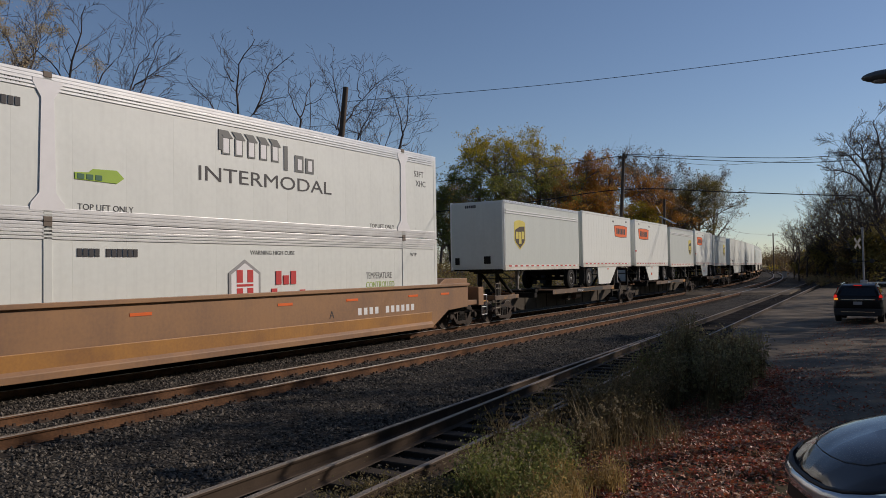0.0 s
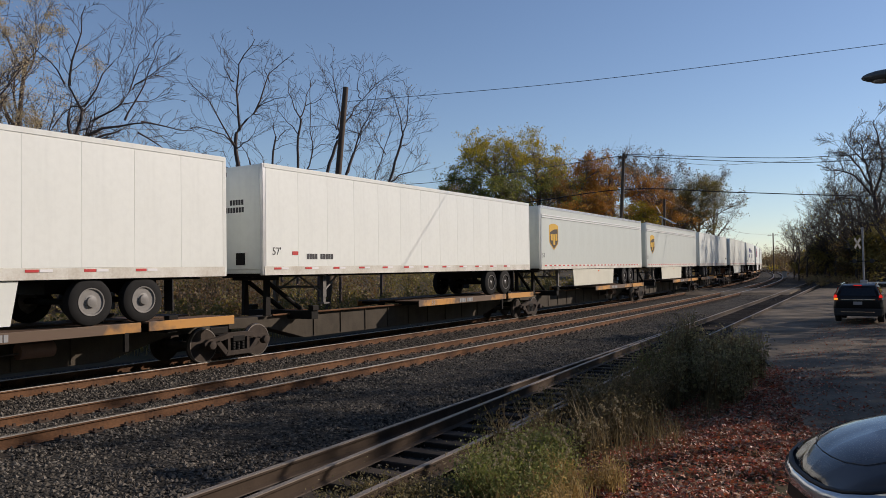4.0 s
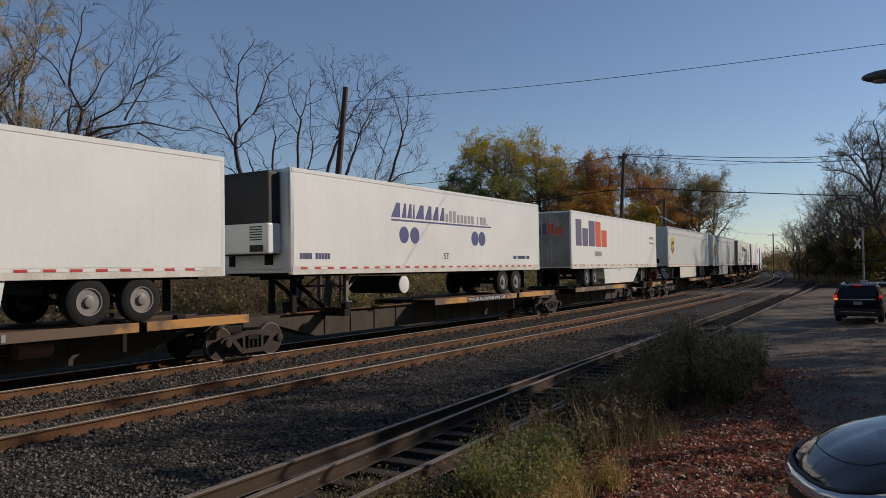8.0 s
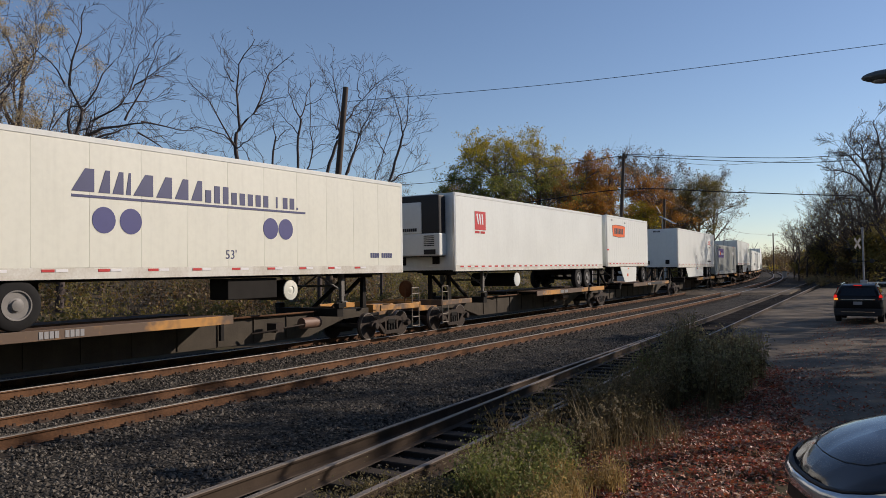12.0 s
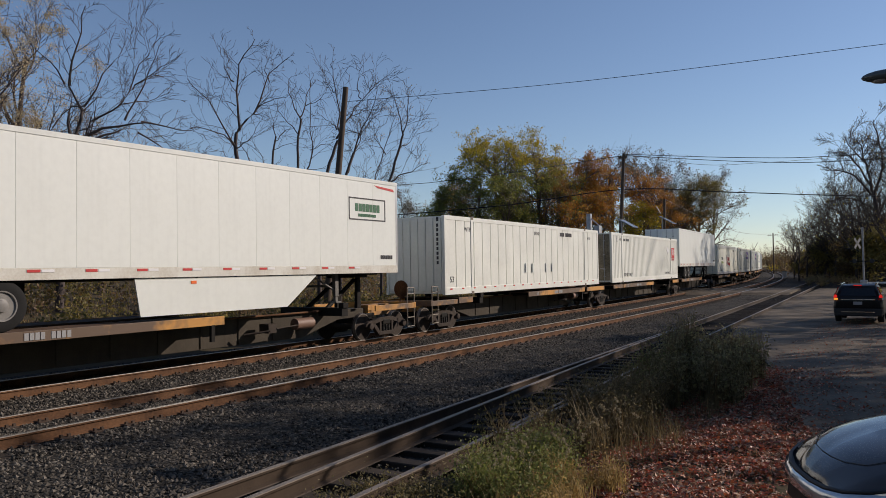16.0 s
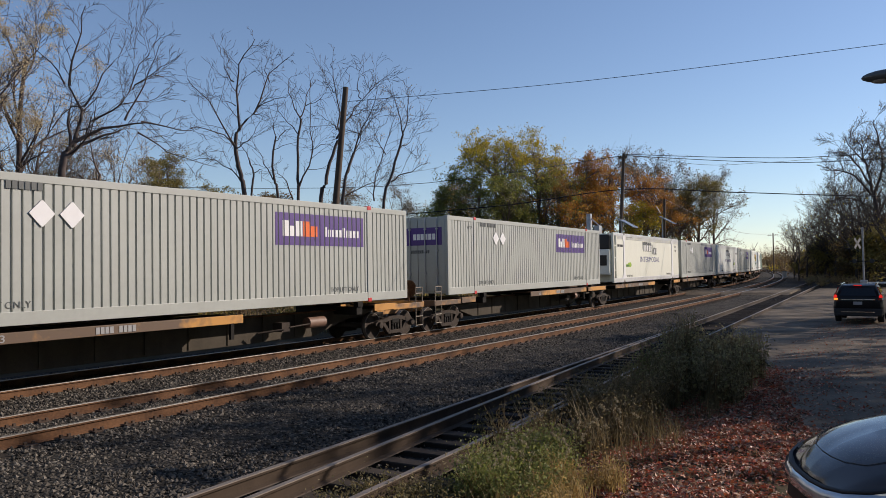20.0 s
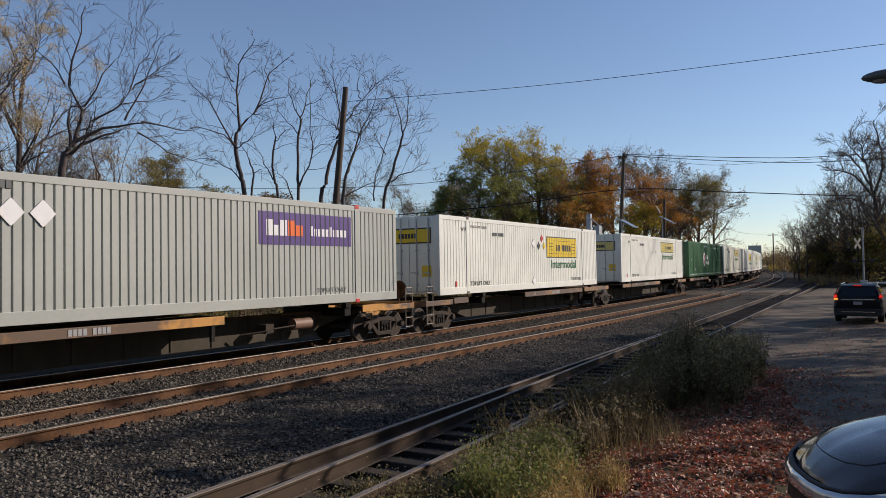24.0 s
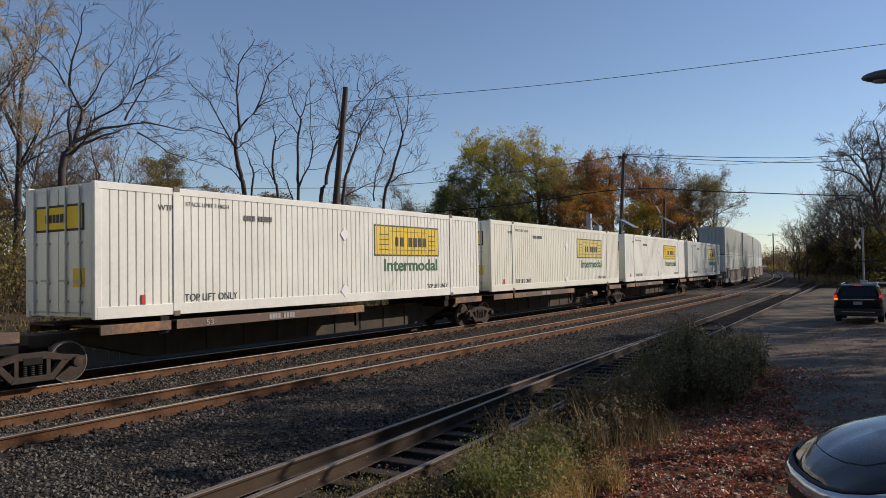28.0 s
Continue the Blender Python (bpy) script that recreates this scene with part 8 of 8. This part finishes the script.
def signal_box():
    v = thing("signal_mast", "grey steel signal mast beside the track", "signal mast", "signal masts", at=(-4.7, 52.15, 0.2))
    bm = bmesh.new()
    box(bm, -0.16, 0.16, -0.16, 0.16, -0.3, 6.4)
    part("mast", bm, GALV, v, bevel=0.02)
    bm = bmesh.new()
    tube(bm, (0.1, 0, 6.1), (0.75, 0.0, 5.5), 0.05)
    box(bm, 0.45, 0.85, -0.25, 0.25, 4.6, 5.5)
    part("bracket_box", bm, GALV, v)


signal_box()


def crossbuck():
    v = thing("crossing_signal", "pale crossing signal with a crossbuck and folded gate", "crossing signal", at=(12.24, 61.9, ground_z(12.24, 61.9)))
    bm = bmesh.new()
    tube(bm, (0, 0, 0), (0, 0, 5.0), 0.065)
    part("mast", bm, MGREY, v)
    for a in (45, -45):
        bm = bmesh.new()
        box(bm, -0.50, 0.50, -0.10, -0.08 if a > 0 else -0.085, -0.10, 0.10)
        bmesh.ops.transform(bm, matrix=Matrix.Translation((-0.42, 0, 3.85)) @ Matrix.Rotation(radians(62), 4, "Z") @ Matrix.Rotation(radians(a), 4, "Y"), verts=bm.verts)
        part("crossbuck_blade", bm, mat("weathered white sign", (0.28, 0.28, 0.27), 0.6, var=0.15, scale=4), v)
    bm = bmesh.new()
    box(bm, -0.9, 0.9, -0.06, -0.02, 2.52, 2.6)
    part("light_bar", bm, DARKSTEEL, v)
    for x in (-0.55, 0.55):
        bm = bmesh.new()
        lathe(bm, [(0.15, -0.1), (0.155, -0.08), (0.10, -0.04), (0.08, 0.05)], "y", (x, -0.08, 2.56), 16)
        part("signal_lamp", bm, BLACK, v)
    bm = bmesh.new()
    box(bm, -0.22, 0.22, -0.25, 0.25, 0.0, 1.2)
    part("gate_mechanism", bm, GALV, v, bevel=0.03)
    bm = bmesh.new()
    box(bm, 0.25, 6.0, -0.32, -0.29, 0.95, 1.07)
    part("gate_arm", bm, SILVER, v)


crossbuck()


def street_lamp():
    v = thing("street_lamp", "grey cobra-head street lamp on a steel pole", "street lamp", at=(17.3, 14.0, ground_z(17.3, 14.0) - 0.07))
    bm = bmesh.new()
    tube(bm, (0, 0, 0), (0, 0, 5.3), 0.08, 0.06, 12)
    part("shaft", bm, GALV, v)
    bm = bmesh.new()
    tube(bm, (0, 0, 5.2), (-1.6, 0, 5.47), 0.035)
    part("arm", bm, GALV, v)
    bm = bmesh.new()
    bmesh.ops.create_uvsphere(bm, u_segments=20, v_segments=10, radius=1.0, matrix=Matrix.Translation((-1.92, 0, 5.44)) @ Matrix.Diagonal((0.40, 0.18, 0.10, 1)))
    h = part("lamp_head", bm, DGREY, v, smooth=True)
    bm = bmesh.new()
    bmesh.ops.create_uvsphere(bm, u_segments=16, v_segments=8, radius=1.0, matrix=Matrix.Translation((-2.0, 0, 5.38)) @ Matrix.Diagonal((0.19, 0.12, 0.06, 1)))
    part("lens", bm, MGREY, h, smooth=True)


street_lamp()

# ---- cars ----
CARBLACK = mat("black car paint", (0.010, 0.010, 0.011), 0.35, var=0.1, scale=3, coat=0.1, spec=0.15)
CARGREY = mat("dark grey car paint", (0.050, 0.046, 0.046), 0.17, metal=0.0, var=0.06, scale=5, coat=0.55, spec=0.3)
CARGLASS = mat("dark tinted glass", (0.008, 0.010, 0.012), 0.05, var=0.1, scale=2)
CHROME = mat("chrome trim", (0.7, 0.7, 0.7), 0.12, metal=1.0, var=0.05)
HEADLAMP = mat("clear headlamp plastic", (0.60, 0.64, 0.68), 0.12, metal=0.5, var=0.2, scale=9, coat=1.0)


def glow(name, col, strength):
    m = bpy.data.materials.new(name)
    m.use_nodes = True
    b = m.node_tree.nodes["Principled BSDF"]
    b.inputs["Base Color"].default_value = (*col, 1)
    b.inputs["Emission Color"].default_value = (*col, 1)
    b.inputs["Emission Strength"].default_value = strength
    b.inputs["Roughness"].default_value = 0.2
    return m


BRAKELIGHT = glow("lit red brake lamp", (0.75, 0.02, 0.015), 0.7)
INDICATOR = glow("lit amber indicator", (0.8, 0.3, 0.04), 1.0)
REDLENS = mat("red lamp lens", (0.25, 0.01, 0.01), 0.15, coat=1.0)


def loft(bm, stations):
    """Skin over cross-sections: (y, [(x, z), ...]) with the same number of points, mirrored in x."""
    rings = []
    for y, half in stations:
        pts = [(x, y, z) for x, z in half] + [(-x, y, z) for x, z in half[::-1]]
        rings.append([bm.verts.new(p) for p in pts])
    n = len(rings[0])
    for A, B in zip(rings, rings[1:]):
        for i in range(n - 1):
            bm.faces.new((A[i], A[i + 1], B[i + 1], B[i]))
    bm.faces.new(rings[0])
    bm.faces.new(rings[-1][::-1])


def car_wheels(v, ys, r, half):
    ty = bmesh.new()
    lathe(ty, [(r * 0.64, -0.10), (r * 0.93, -0.11), (r, -0.08), (r, 0.08), (r * 0.93, 0.11), (r * 0.64, 0.10)], "x", n=28)
    tm = mesh_of(ty, "tyre", RUBBER, True)
    rb = bmesh.new()
    lathe(rb, [(r * 0.65, 0.09), (r * 0.60, 0.105), (r * 0.52, 0.05), (r * 0.2, 0.07), (r * 0.1, 0.09)], "x", n=20)
    rm = mesh_of(rb, "rim", RIMM, True)
    for y in ys:
        for sx in (-1, 1):
            w = put("wheel", tm, v, (sx * (half - 0.12), y, r))
            w.rotation_euler = (0, 0, 0 if sx > 0 else math.pi)
            put("rim", rm, w)


def suv():
    v = thing("suv", "black crossover car seen from behind with lit brake lamps", "car", at=(13.66, 34.65, ground_z(13.66, 34.6) + 0.055))
    v.scale = (0.93, 0.93, 0.88)
    bm = bmesh.new()
    lo = lambda w, z0, z1: [(0.0, z0), (w - 0.06, z0), (w, z0 + 0.14), (w, z0 + 0.40), (w - 0.03, z1 - 0.05), (w - 0.10, z1), (0.0, z1 + 0.02)]
    loft(bm, [(-2.22, lo(0.80, 0.42, 0.95)), (-2.12, lo(0.89, 0.30, 1.02)), (-1.4, lo(0.91, 0.24, 1.05)), (0.4, lo(0.91, 0.24, 1.02)), (1.4, lo(0.90, 0.26, 0.98)), (2.0, lo(0.84, 0.30, 0.86)), (2.28, lo(0.70, 0.36, 0.70))])
    part("body", bm, CARBLACK, v, smooth=True)
    bm = bmesh.new()
    up = lambda w, z0, w1, z1: [(0.0, z0), (w, z0), (w - 0.02, z0 + 0.08), (w1 + 0.02, z1 - 0.08), (w1 - 0.06, z1 - 0.01), (0.0, z1 + 0.02)]
    loft(bm, [(-2.10, up(0.85, 0.98, 0.80, 1.12)), (-1.80, up(0.86, 0.98, 0.66, 1.60)), (-1.3, up(0.86, 1.0, 0.66, 1.67)), (0.0, up(0.86, 1.0, 0.66, 1.66)), (0.5, up(0.86, 1.0, 0.66, 1.56)), (1.2, up(0.84, 0.98, 0.80, 1.06))])
    part("cabin", bm, CARBLACK, v, smooth=True)
    bm = bmesh.new()
    prism(bm, [(-0.66, 1.13), (0.66, 1.13), (0.56, 1.52), (-0.56, 1.52)], "y", -0.01, 0.01)
    bmesh.ops.transform(bm, matrix=Matrix.Translation((0, -2.01, 0)) @ Matrix.Translation((0, 0, 1.3)) @ Matrix.Rotation(radians(-33), 4, "X") @ Matrix.Translation((0, 0, -1.3)), verts=bm.verts)
    part("rear_window", bm, CARGLASS, v)
    for sx in (-1, 1):
        bm = bmesh.new()
        prism(bm, [(-1.55, 1.10), (0.75, 1.08), (0.35, 1.48), (-1.35, 1.54)], "x", sx * 0.80 - 0.04, sx * 0.80 + 0.04)
        bmesh.ops.transform(bm, matrix=Matrix.Translation((sx * 0.78, 0, 1.1)) @ Matrix.Rotation(radians(-sx * 17), 4, "Y") @ Matrix.Translation((-sx * 0.78, 0, -1.1)), verts=bm.verts)
        part("side_window", bm, CARGLASS, v)
        bm = bmesh.new()
        prism(bm, [(sx * 0.76, 1.09), (sx * 0.885, 1.08), (sx * 0.865, 1.20), (sx * 0.80, 1.22), (sx * 0.75, 1.16)], "y", -2.15, -2.04)
        part("tail_lamp", bm, BRAKELIGHT, v, "lit red tail lamp")
        bm = bmesh.new()
        prism(bm, [(sx * 0.80, 1.22), (sx * 0.87, 1.16), (sx * 0.72, 1.56), (sx * 0.68, 1.56)], "y", -2.05, -1.92)
        part("tail_lamp", bm, REDLENS, v)
        bm = bmesh.new()
        box(bm, min(sx * 0.73, sx * 0.87), max(sx * 0.73, sx * 0.87), -2.175, -2.08, 0.985, 1.07)
        part("indicator", bm, INDICATOR if sx < 0 else REDLENS, v)
        bm = bmesh.new()
        box(bm, min(sx * 0.62, sx * 0.80), max(sx * 0.62, sx * 0.80), -2.24, -2.15, 0.52, 0.58)
        part("reflector", bm, REDLENS, v)
        bm = bmesh.new()
        box(bm, min(sx * 0.90, sx * 1.10), max(sx * 0.90, sx * 1.10), 0.62, 0.74, 1.04, 1.20)
        part("mirror", bm, CARBLACK, v, bevel=0.03)
        bm = bmesh.new()
        tube(bm, (sx * 0.64, -1.78, 1.66), (sx * 0.64, 0.1, 1.72), 0.035)
        part("roof_rail", bm, CHROME, v)
    bm = bmesh.new()
    box(bm, -0.62, 0.62, -2.20, -2.12, 0.98, 1.03)
    part("tailgate_trim", bm, CHROME, v, bevel=0.01)
    bm = bmesh.new()
    box(bm, -0.60, 0.60, -2.27, -2.18, 0.46, 0.49)
    part("bumper_trim", bm, CHROME, v)
    bm = bmesh.new()
    prism(bm, [(-0.86, 0.30), (0.86, 0.30), (0.88, 0.62), (-0.88, 0.62)], "y", -2.26, -2.10)
    part("bumper", bm, BLACK, v, bevel=0.03)
    bm = bmesh.new()
    box(bm, -0.16, 0.16, -2.225, -2.20, 0.78, 0.92)
    part("number_plate", bm, MGREY, v)
    bm = bmesh.new()
    box(bm, -0.15, 0.15, -1.93, -1.86, 1.60, 1.635)
    part("brake_lamp", bm, BRAKELIGHT, v)
    car_wheels(v, (-1.32, 1.34), 0.34, 0.90)


suv()


def parked_car():
    """A low car with its nose towards the tracks; only its bonnet comes into view."""
    v = thing("parked_car", "dark blue-grey parked car with a glossy bonnet", "car")
    v.matrix_basis = Matrix.Translation((17.03, 7.42, ground_z(15.5, 7) + 0.03)) @ Matrix.Rotation(radians(114), 4, "Z")
    sec = lambda w, z0, zs, zt: [(0.0, z0), (w - 0.08, z0), (w, z0 + 0.12), (w, zs - 0.10), (w - 0.05, zs), (w - 0.30, zt - 0.01), (w * 0.4, zt + 0.02), (0.0, zt + 0.03)]
    bm = bmesh.new()
    loft(bm, [(-2.2, sec(0.78, 0.35, 0.80, 0.95)), (-2.0, sec(0.88, 0.22, 0.86, 1.0)), (-0.6, sec(0.90, 0.20, 0.90, 0.98)), (0.6, sec(0.90, 0.20, 1.045, 1.195)), (0.9, sec(0.90, 0.20, 1.025, 1.175)), (1.3, sec(0.90, 0.20, 0.985, 1.125)), (1.55, sec(0.89, 0.20, 0.955, 1.075)), (1.75, sec(0.87, 0.20, 0.925, 1.025)),
              (1.92, sec(0.85, 0.20, 0.875, 0.965)), (2.05, sec(0.80, 0.21, 0.825, 0.905)), (2.15, sec(0.74, 0.22, 0.775, 0.835)), (2.23, sec(0.66, 0.25, 0.715, 0.765)), (2.28, sec(0.56, 0.30, 0.665, 0.705)), (2.30, sec(0.40, 0.34, 0.625, 0.665))])
    bmesh.ops.subdivide_edges(bm, edges=[e for e in bm.edges], cuts=1, use_grid_fill=True, smooth=0.8)
    part("body", bm, CARGREY, v, smooth=True)
    bm = bmesh.new()
    up = lambda w, z0, w1, z1: [(0.0, z0), (w, z0), (w - 0.02, z0 + 0.06), (w1 + 0.02, z1 - 0.06), (w1 - 0.06, z1 - 0.01), (0.0, z1 + 0.02)]
    loft(bm, [(-1.9, up(0.80, 0.95, 0.74, 1.06)), (-1.2, up(0.82, 0.95, 0.58, 1.42)), (-0.2, up(0.82, 0.95, 0.60, 1.46)), (0.4, up(0.82, 0.95, 0.62, 1.36)), (1.15, up(0.80, 0.90, 0.76, 0.97))])
    part("cabin", bm, CARGLASS, v, smooth=True)
    for sx in (-1, 1):
        bm = bmesh.new()
        pts = [(sx * 0.87, 1.72, 0.84), (sx * 0.83, 1.98, 0.78), (sx * 0.72, 2.14, 0.72), (sx * 0.52, 2.27, 0.66), (sx * 0.54, 2.29, 0.56), (sx * 0.74, 2.17, 0.60), (sx * 0.86, 1.98, 0.66)]
        a = [bm.verts.new((x * 1.02, y + 0.018, z + 0.03)) for x, y, z in pts]
        b = [bm.verts.new((x * 0.93, y - 0.08, z)) for x, y, z in pts]
        bm.faces.new(a)
        bm.faces.new(b[::-1])
        for i in range(len(a)):
            bm.faces.new((a[i], a[(i + 1) % len(a)], b[(i + 1) % len(a)], b[i]))
        h = part("headlamp", bm, HEADLAMP, v, "clear wrap-around headlamp")
    bm = bmesh.new()
    prism(bm, [(-0.48, 0.42), (0.48, 0.42), (0.42, 0.54), (-0.42, 0.54)], "y", 2.24, 2.31)
    part("grille", bm, BLACK, v)
    bm = bmesh.new()
    line_pts = [[Vector((sx * x, y, z)) for x, y, z in ((0.64, 0.9, 1.148), (0.64, 1.3, 1.098), (0.63, 1.55, 1.052), (0.61, 1.75, 1.006), (0.58, 1.92, 0.950), (0.50, 2.05, 0.900), (0.30, 2.13, 0.874), (0.10, 2.15, 0.867))] for sx in (-1, 1)]
    bm.free()
    seam = line_pts[0] + line_pts[1][::-1]
    V, F = tubes([(seam, [0.0028] * len(seam))], 5)
    new("bonnet_gap", raw("bonnet_gap", V, F, BLACK)).parent = v
    for nm, m, out, dz, half in (("nose_strip", HEADLAMP, 0.035, -0.055, 0.052), ("shut_gap", BLACK, 0.006, 0.010, 0.011)):
        edge = [(0.90, 1.45, 0.90), (0.885, 1.72, 0.865), (0.845, 1.95, 0.815), (0.75, 2.13, 0.765), (0.60, 2.245, 0.725), (0.40, 2.31, 0.70), (0.16, 2.335, 0.69)]
        full = [(-x, y, z) for x, y, z in edge] + [(x, y, z) for x, y, z in edge[::-1]]
        V, F = [], []
        for k, (x, y, z) in enumerate(full):
            n = Vector((x, (y - 1.3) * 0.9, 0)).normalized()
            for lift, push in ((half, -0.03), (half * 0.5, 0.0), (-half, 0.0), (-half * 1.2, -0.06)):
                V.append((x + n.x * (out + push), y + n.y * (out + push), z + dz + lift))
            if k:
                F += [(4 * k - 4 + q, 4 * k + q, 4 * k + q + 1, 4 * k + q - 3) for q in range(3)]
        new(nm, raw(nm, V, F, m, True)).parent = v
    car_wheels(v, (-1.35, 1.32), 0.32, 0.90)


parked_car()


# ---- house behind the tracks ----
def house():
    SIDING = mat("pale grey siding", (0.36, 0.36, 0.345), 0.7, var=0.12, scale=1.5, streak=0.2)
    ROOFM = mat("grey-brown shingles", (0.17, 0.155, 0.14), 0.85, var=0.25, scale=2, bump=0.05, bscale=12)
    TRIM = mat("white house trim", (0.75, 0.75, 0.73), 0.6, var=0.08, scale=3)
    v = thing("house", "pale two-storey house with a porch and grey shingle roof", "house")
    v.matrix_basis = Matrix.Translation((-51.7, 51.8, 3.5)) @ Matrix.Rotation(radians(36), 4, "Z")
    # local: x to the right as seen from the tracks, y away
    bm = bmesh.new()
    box(bm, -4.4, 1.6, 0, 8, 0, 5.2)
    prism(bm, [(-4.4, 5.2), (1.6, 5.2), (-1.4, 6.9)], "y", 0, 8)
    part("wall", bm, SIDING, v)
    bm = bmesh.new()
    prism(bm, [(-4.8, 5.0), (-1.4, 7.0), (2.0, 5.0), (2.0, 5.2), (-1.4, 7.2), (-4.8, 5.2)], "y", -0.4, 8.4)
    roof = part("roof", bm, ROOFM, v)
    bm = bmesh.new()
    box(bm, 1.6, 5.2, 2.0, 8, 0, 4.6)
    prism(bm, [(1.6, 4.6), (5.2, 4.6), (3.4, 6.4)], "y", 2.0, 8)
    part("wall", bm, SIDING, v)
    bm = bmesh.new()
    prism(bm, [(1.3, 4.5), (3.4, 6.5), (5.6, 4.5), (5.6, 4.7), (3.4, 6.7), (1.3, 4.7)], "y", 1.6, 8.4)
    part("roof", bm, ROOFM, v)
    bm = bmesh.new()
    box(bm, 3.0, 3.6, 4, 4.7, 5.5, 7.4)
    part("chimney", bm, TRIM, roof)
    for x, z, w, h, y in ((-3.2, 3.4, 0.9, 1.3, 0), (-0.4, 3.4, 0.9, 1.3, 0), (-3.0, 0.9, 1.1, 1.5, 0), (2.6, 1.2, 0.8, 1.3, 2.0), (4.0, 1.2, 0.8, 1.3, 2.0), (3.4, 3.3, 0.8, 1.1, 2.0)):
        bm = bmesh.new()
        box(bm, x - w / 2 - 0.08, x + w / 2 + 0.08, y - 0.06, y + 0.02, z - 0.08, z + h + 0.08)
        win = part("window", bm, TRIM, v)
        for k in (0, 1):
            bm = bmesh.new()
            box(bm, x - w / 2, x + w / 2, y - 0.075, y - 0.05, z + 0.02 + k * h / 2, z + h / 2 - 0.02 + k * h / 2)
            part("pane", bm, CARGLASS, win)
    bm = bmesh.new()
    prism(bm, [(-2.2, 2.55), (-0.1, 2.75), (-0.1, 2.9), (-2.2, 2.7)], "x", -4.2, 1.8)
    part("porch_roof", bm, ROOFM, v)
    for x in (-4.0, -2.1, -0.2, 1.6):
        bm = bmesh.new()
        box(bm, x - 0.08, x + 0.08, -2.1, -1.94, 0, 2.55)
        part("porch_post", bm, TRIM, v)
    bm = bmesh.new()
    box(bm, -4.2, 1.8, -2.2, 0, -0.6, 0.2)
    part("porch_floor", bm, TRIM, v)
    bm = bmesh.new()
    box(bm, -0.4, 0.5, -0.06, 0.02, 0.2, 2.3)
    part("door", bm, DGREY, v)


house()
tree("small round garden tree with yellow-green leaves", -44.5, 50.5, 4.0, 111, 0.08, GOLDLEAF, 2600, 0.12, 0.35, group="garden trees", kids=(9, 5, 4, 2), reach=0.4)


def lawn():
    V, F = [], []
    n = 10
    for i in range(n):
        for j in range(n):
            x = -62 + 34 * i / (n - 1)
            y = 34 + 26 * j / (n - 1)
            V.append((x, y, ground_z(x, y) + 0.06))
    for i in range(n - 1):
        for j in range(n - 1):
            F.append((i * n + j, (i + 1) * n + j, (i + 1) * n + j + 1, i * n + j + 1))
    ob = new("lawn", raw("lawn", V, F, mat("green lawn", (0.075, 0.11, 0.025), 0.9, var=0.3, scale=1.5, bump=0.1, bscale=20), True))
    tagged(ob, "short green lawn in front of the house", "lawn", kind="structure")


lawn()


def shed():
    """A small pale hut far along the line."""
    z = ground_z(-5.2, 148.7)
    v = thing("hut", "small pale trackside hut with a flat roof", "hut", at=(-5.2, 148.7, z))
    v.scale = (0.6, 0.6, 0.6)
    bm = bmesh.new()
    box(bm, -0.6, 0.6, -0.6, 0.6, -0.1, 1.8)
    part("wall", bm, MGREY, v, bevel=0.02)
    bm = bmesh.new()
    box(bm, -0.8, 0.8, -0.8, 0.8, 1.8, 1.95)
    part("roof", bm, DGREY, v)
    bm = bmesh.new()
    box(bm, -0.3, 0.3, -0.63, -0.59, 0.0, 1.6)
    part("door", bm, MGREY, v)


shed()
motions()
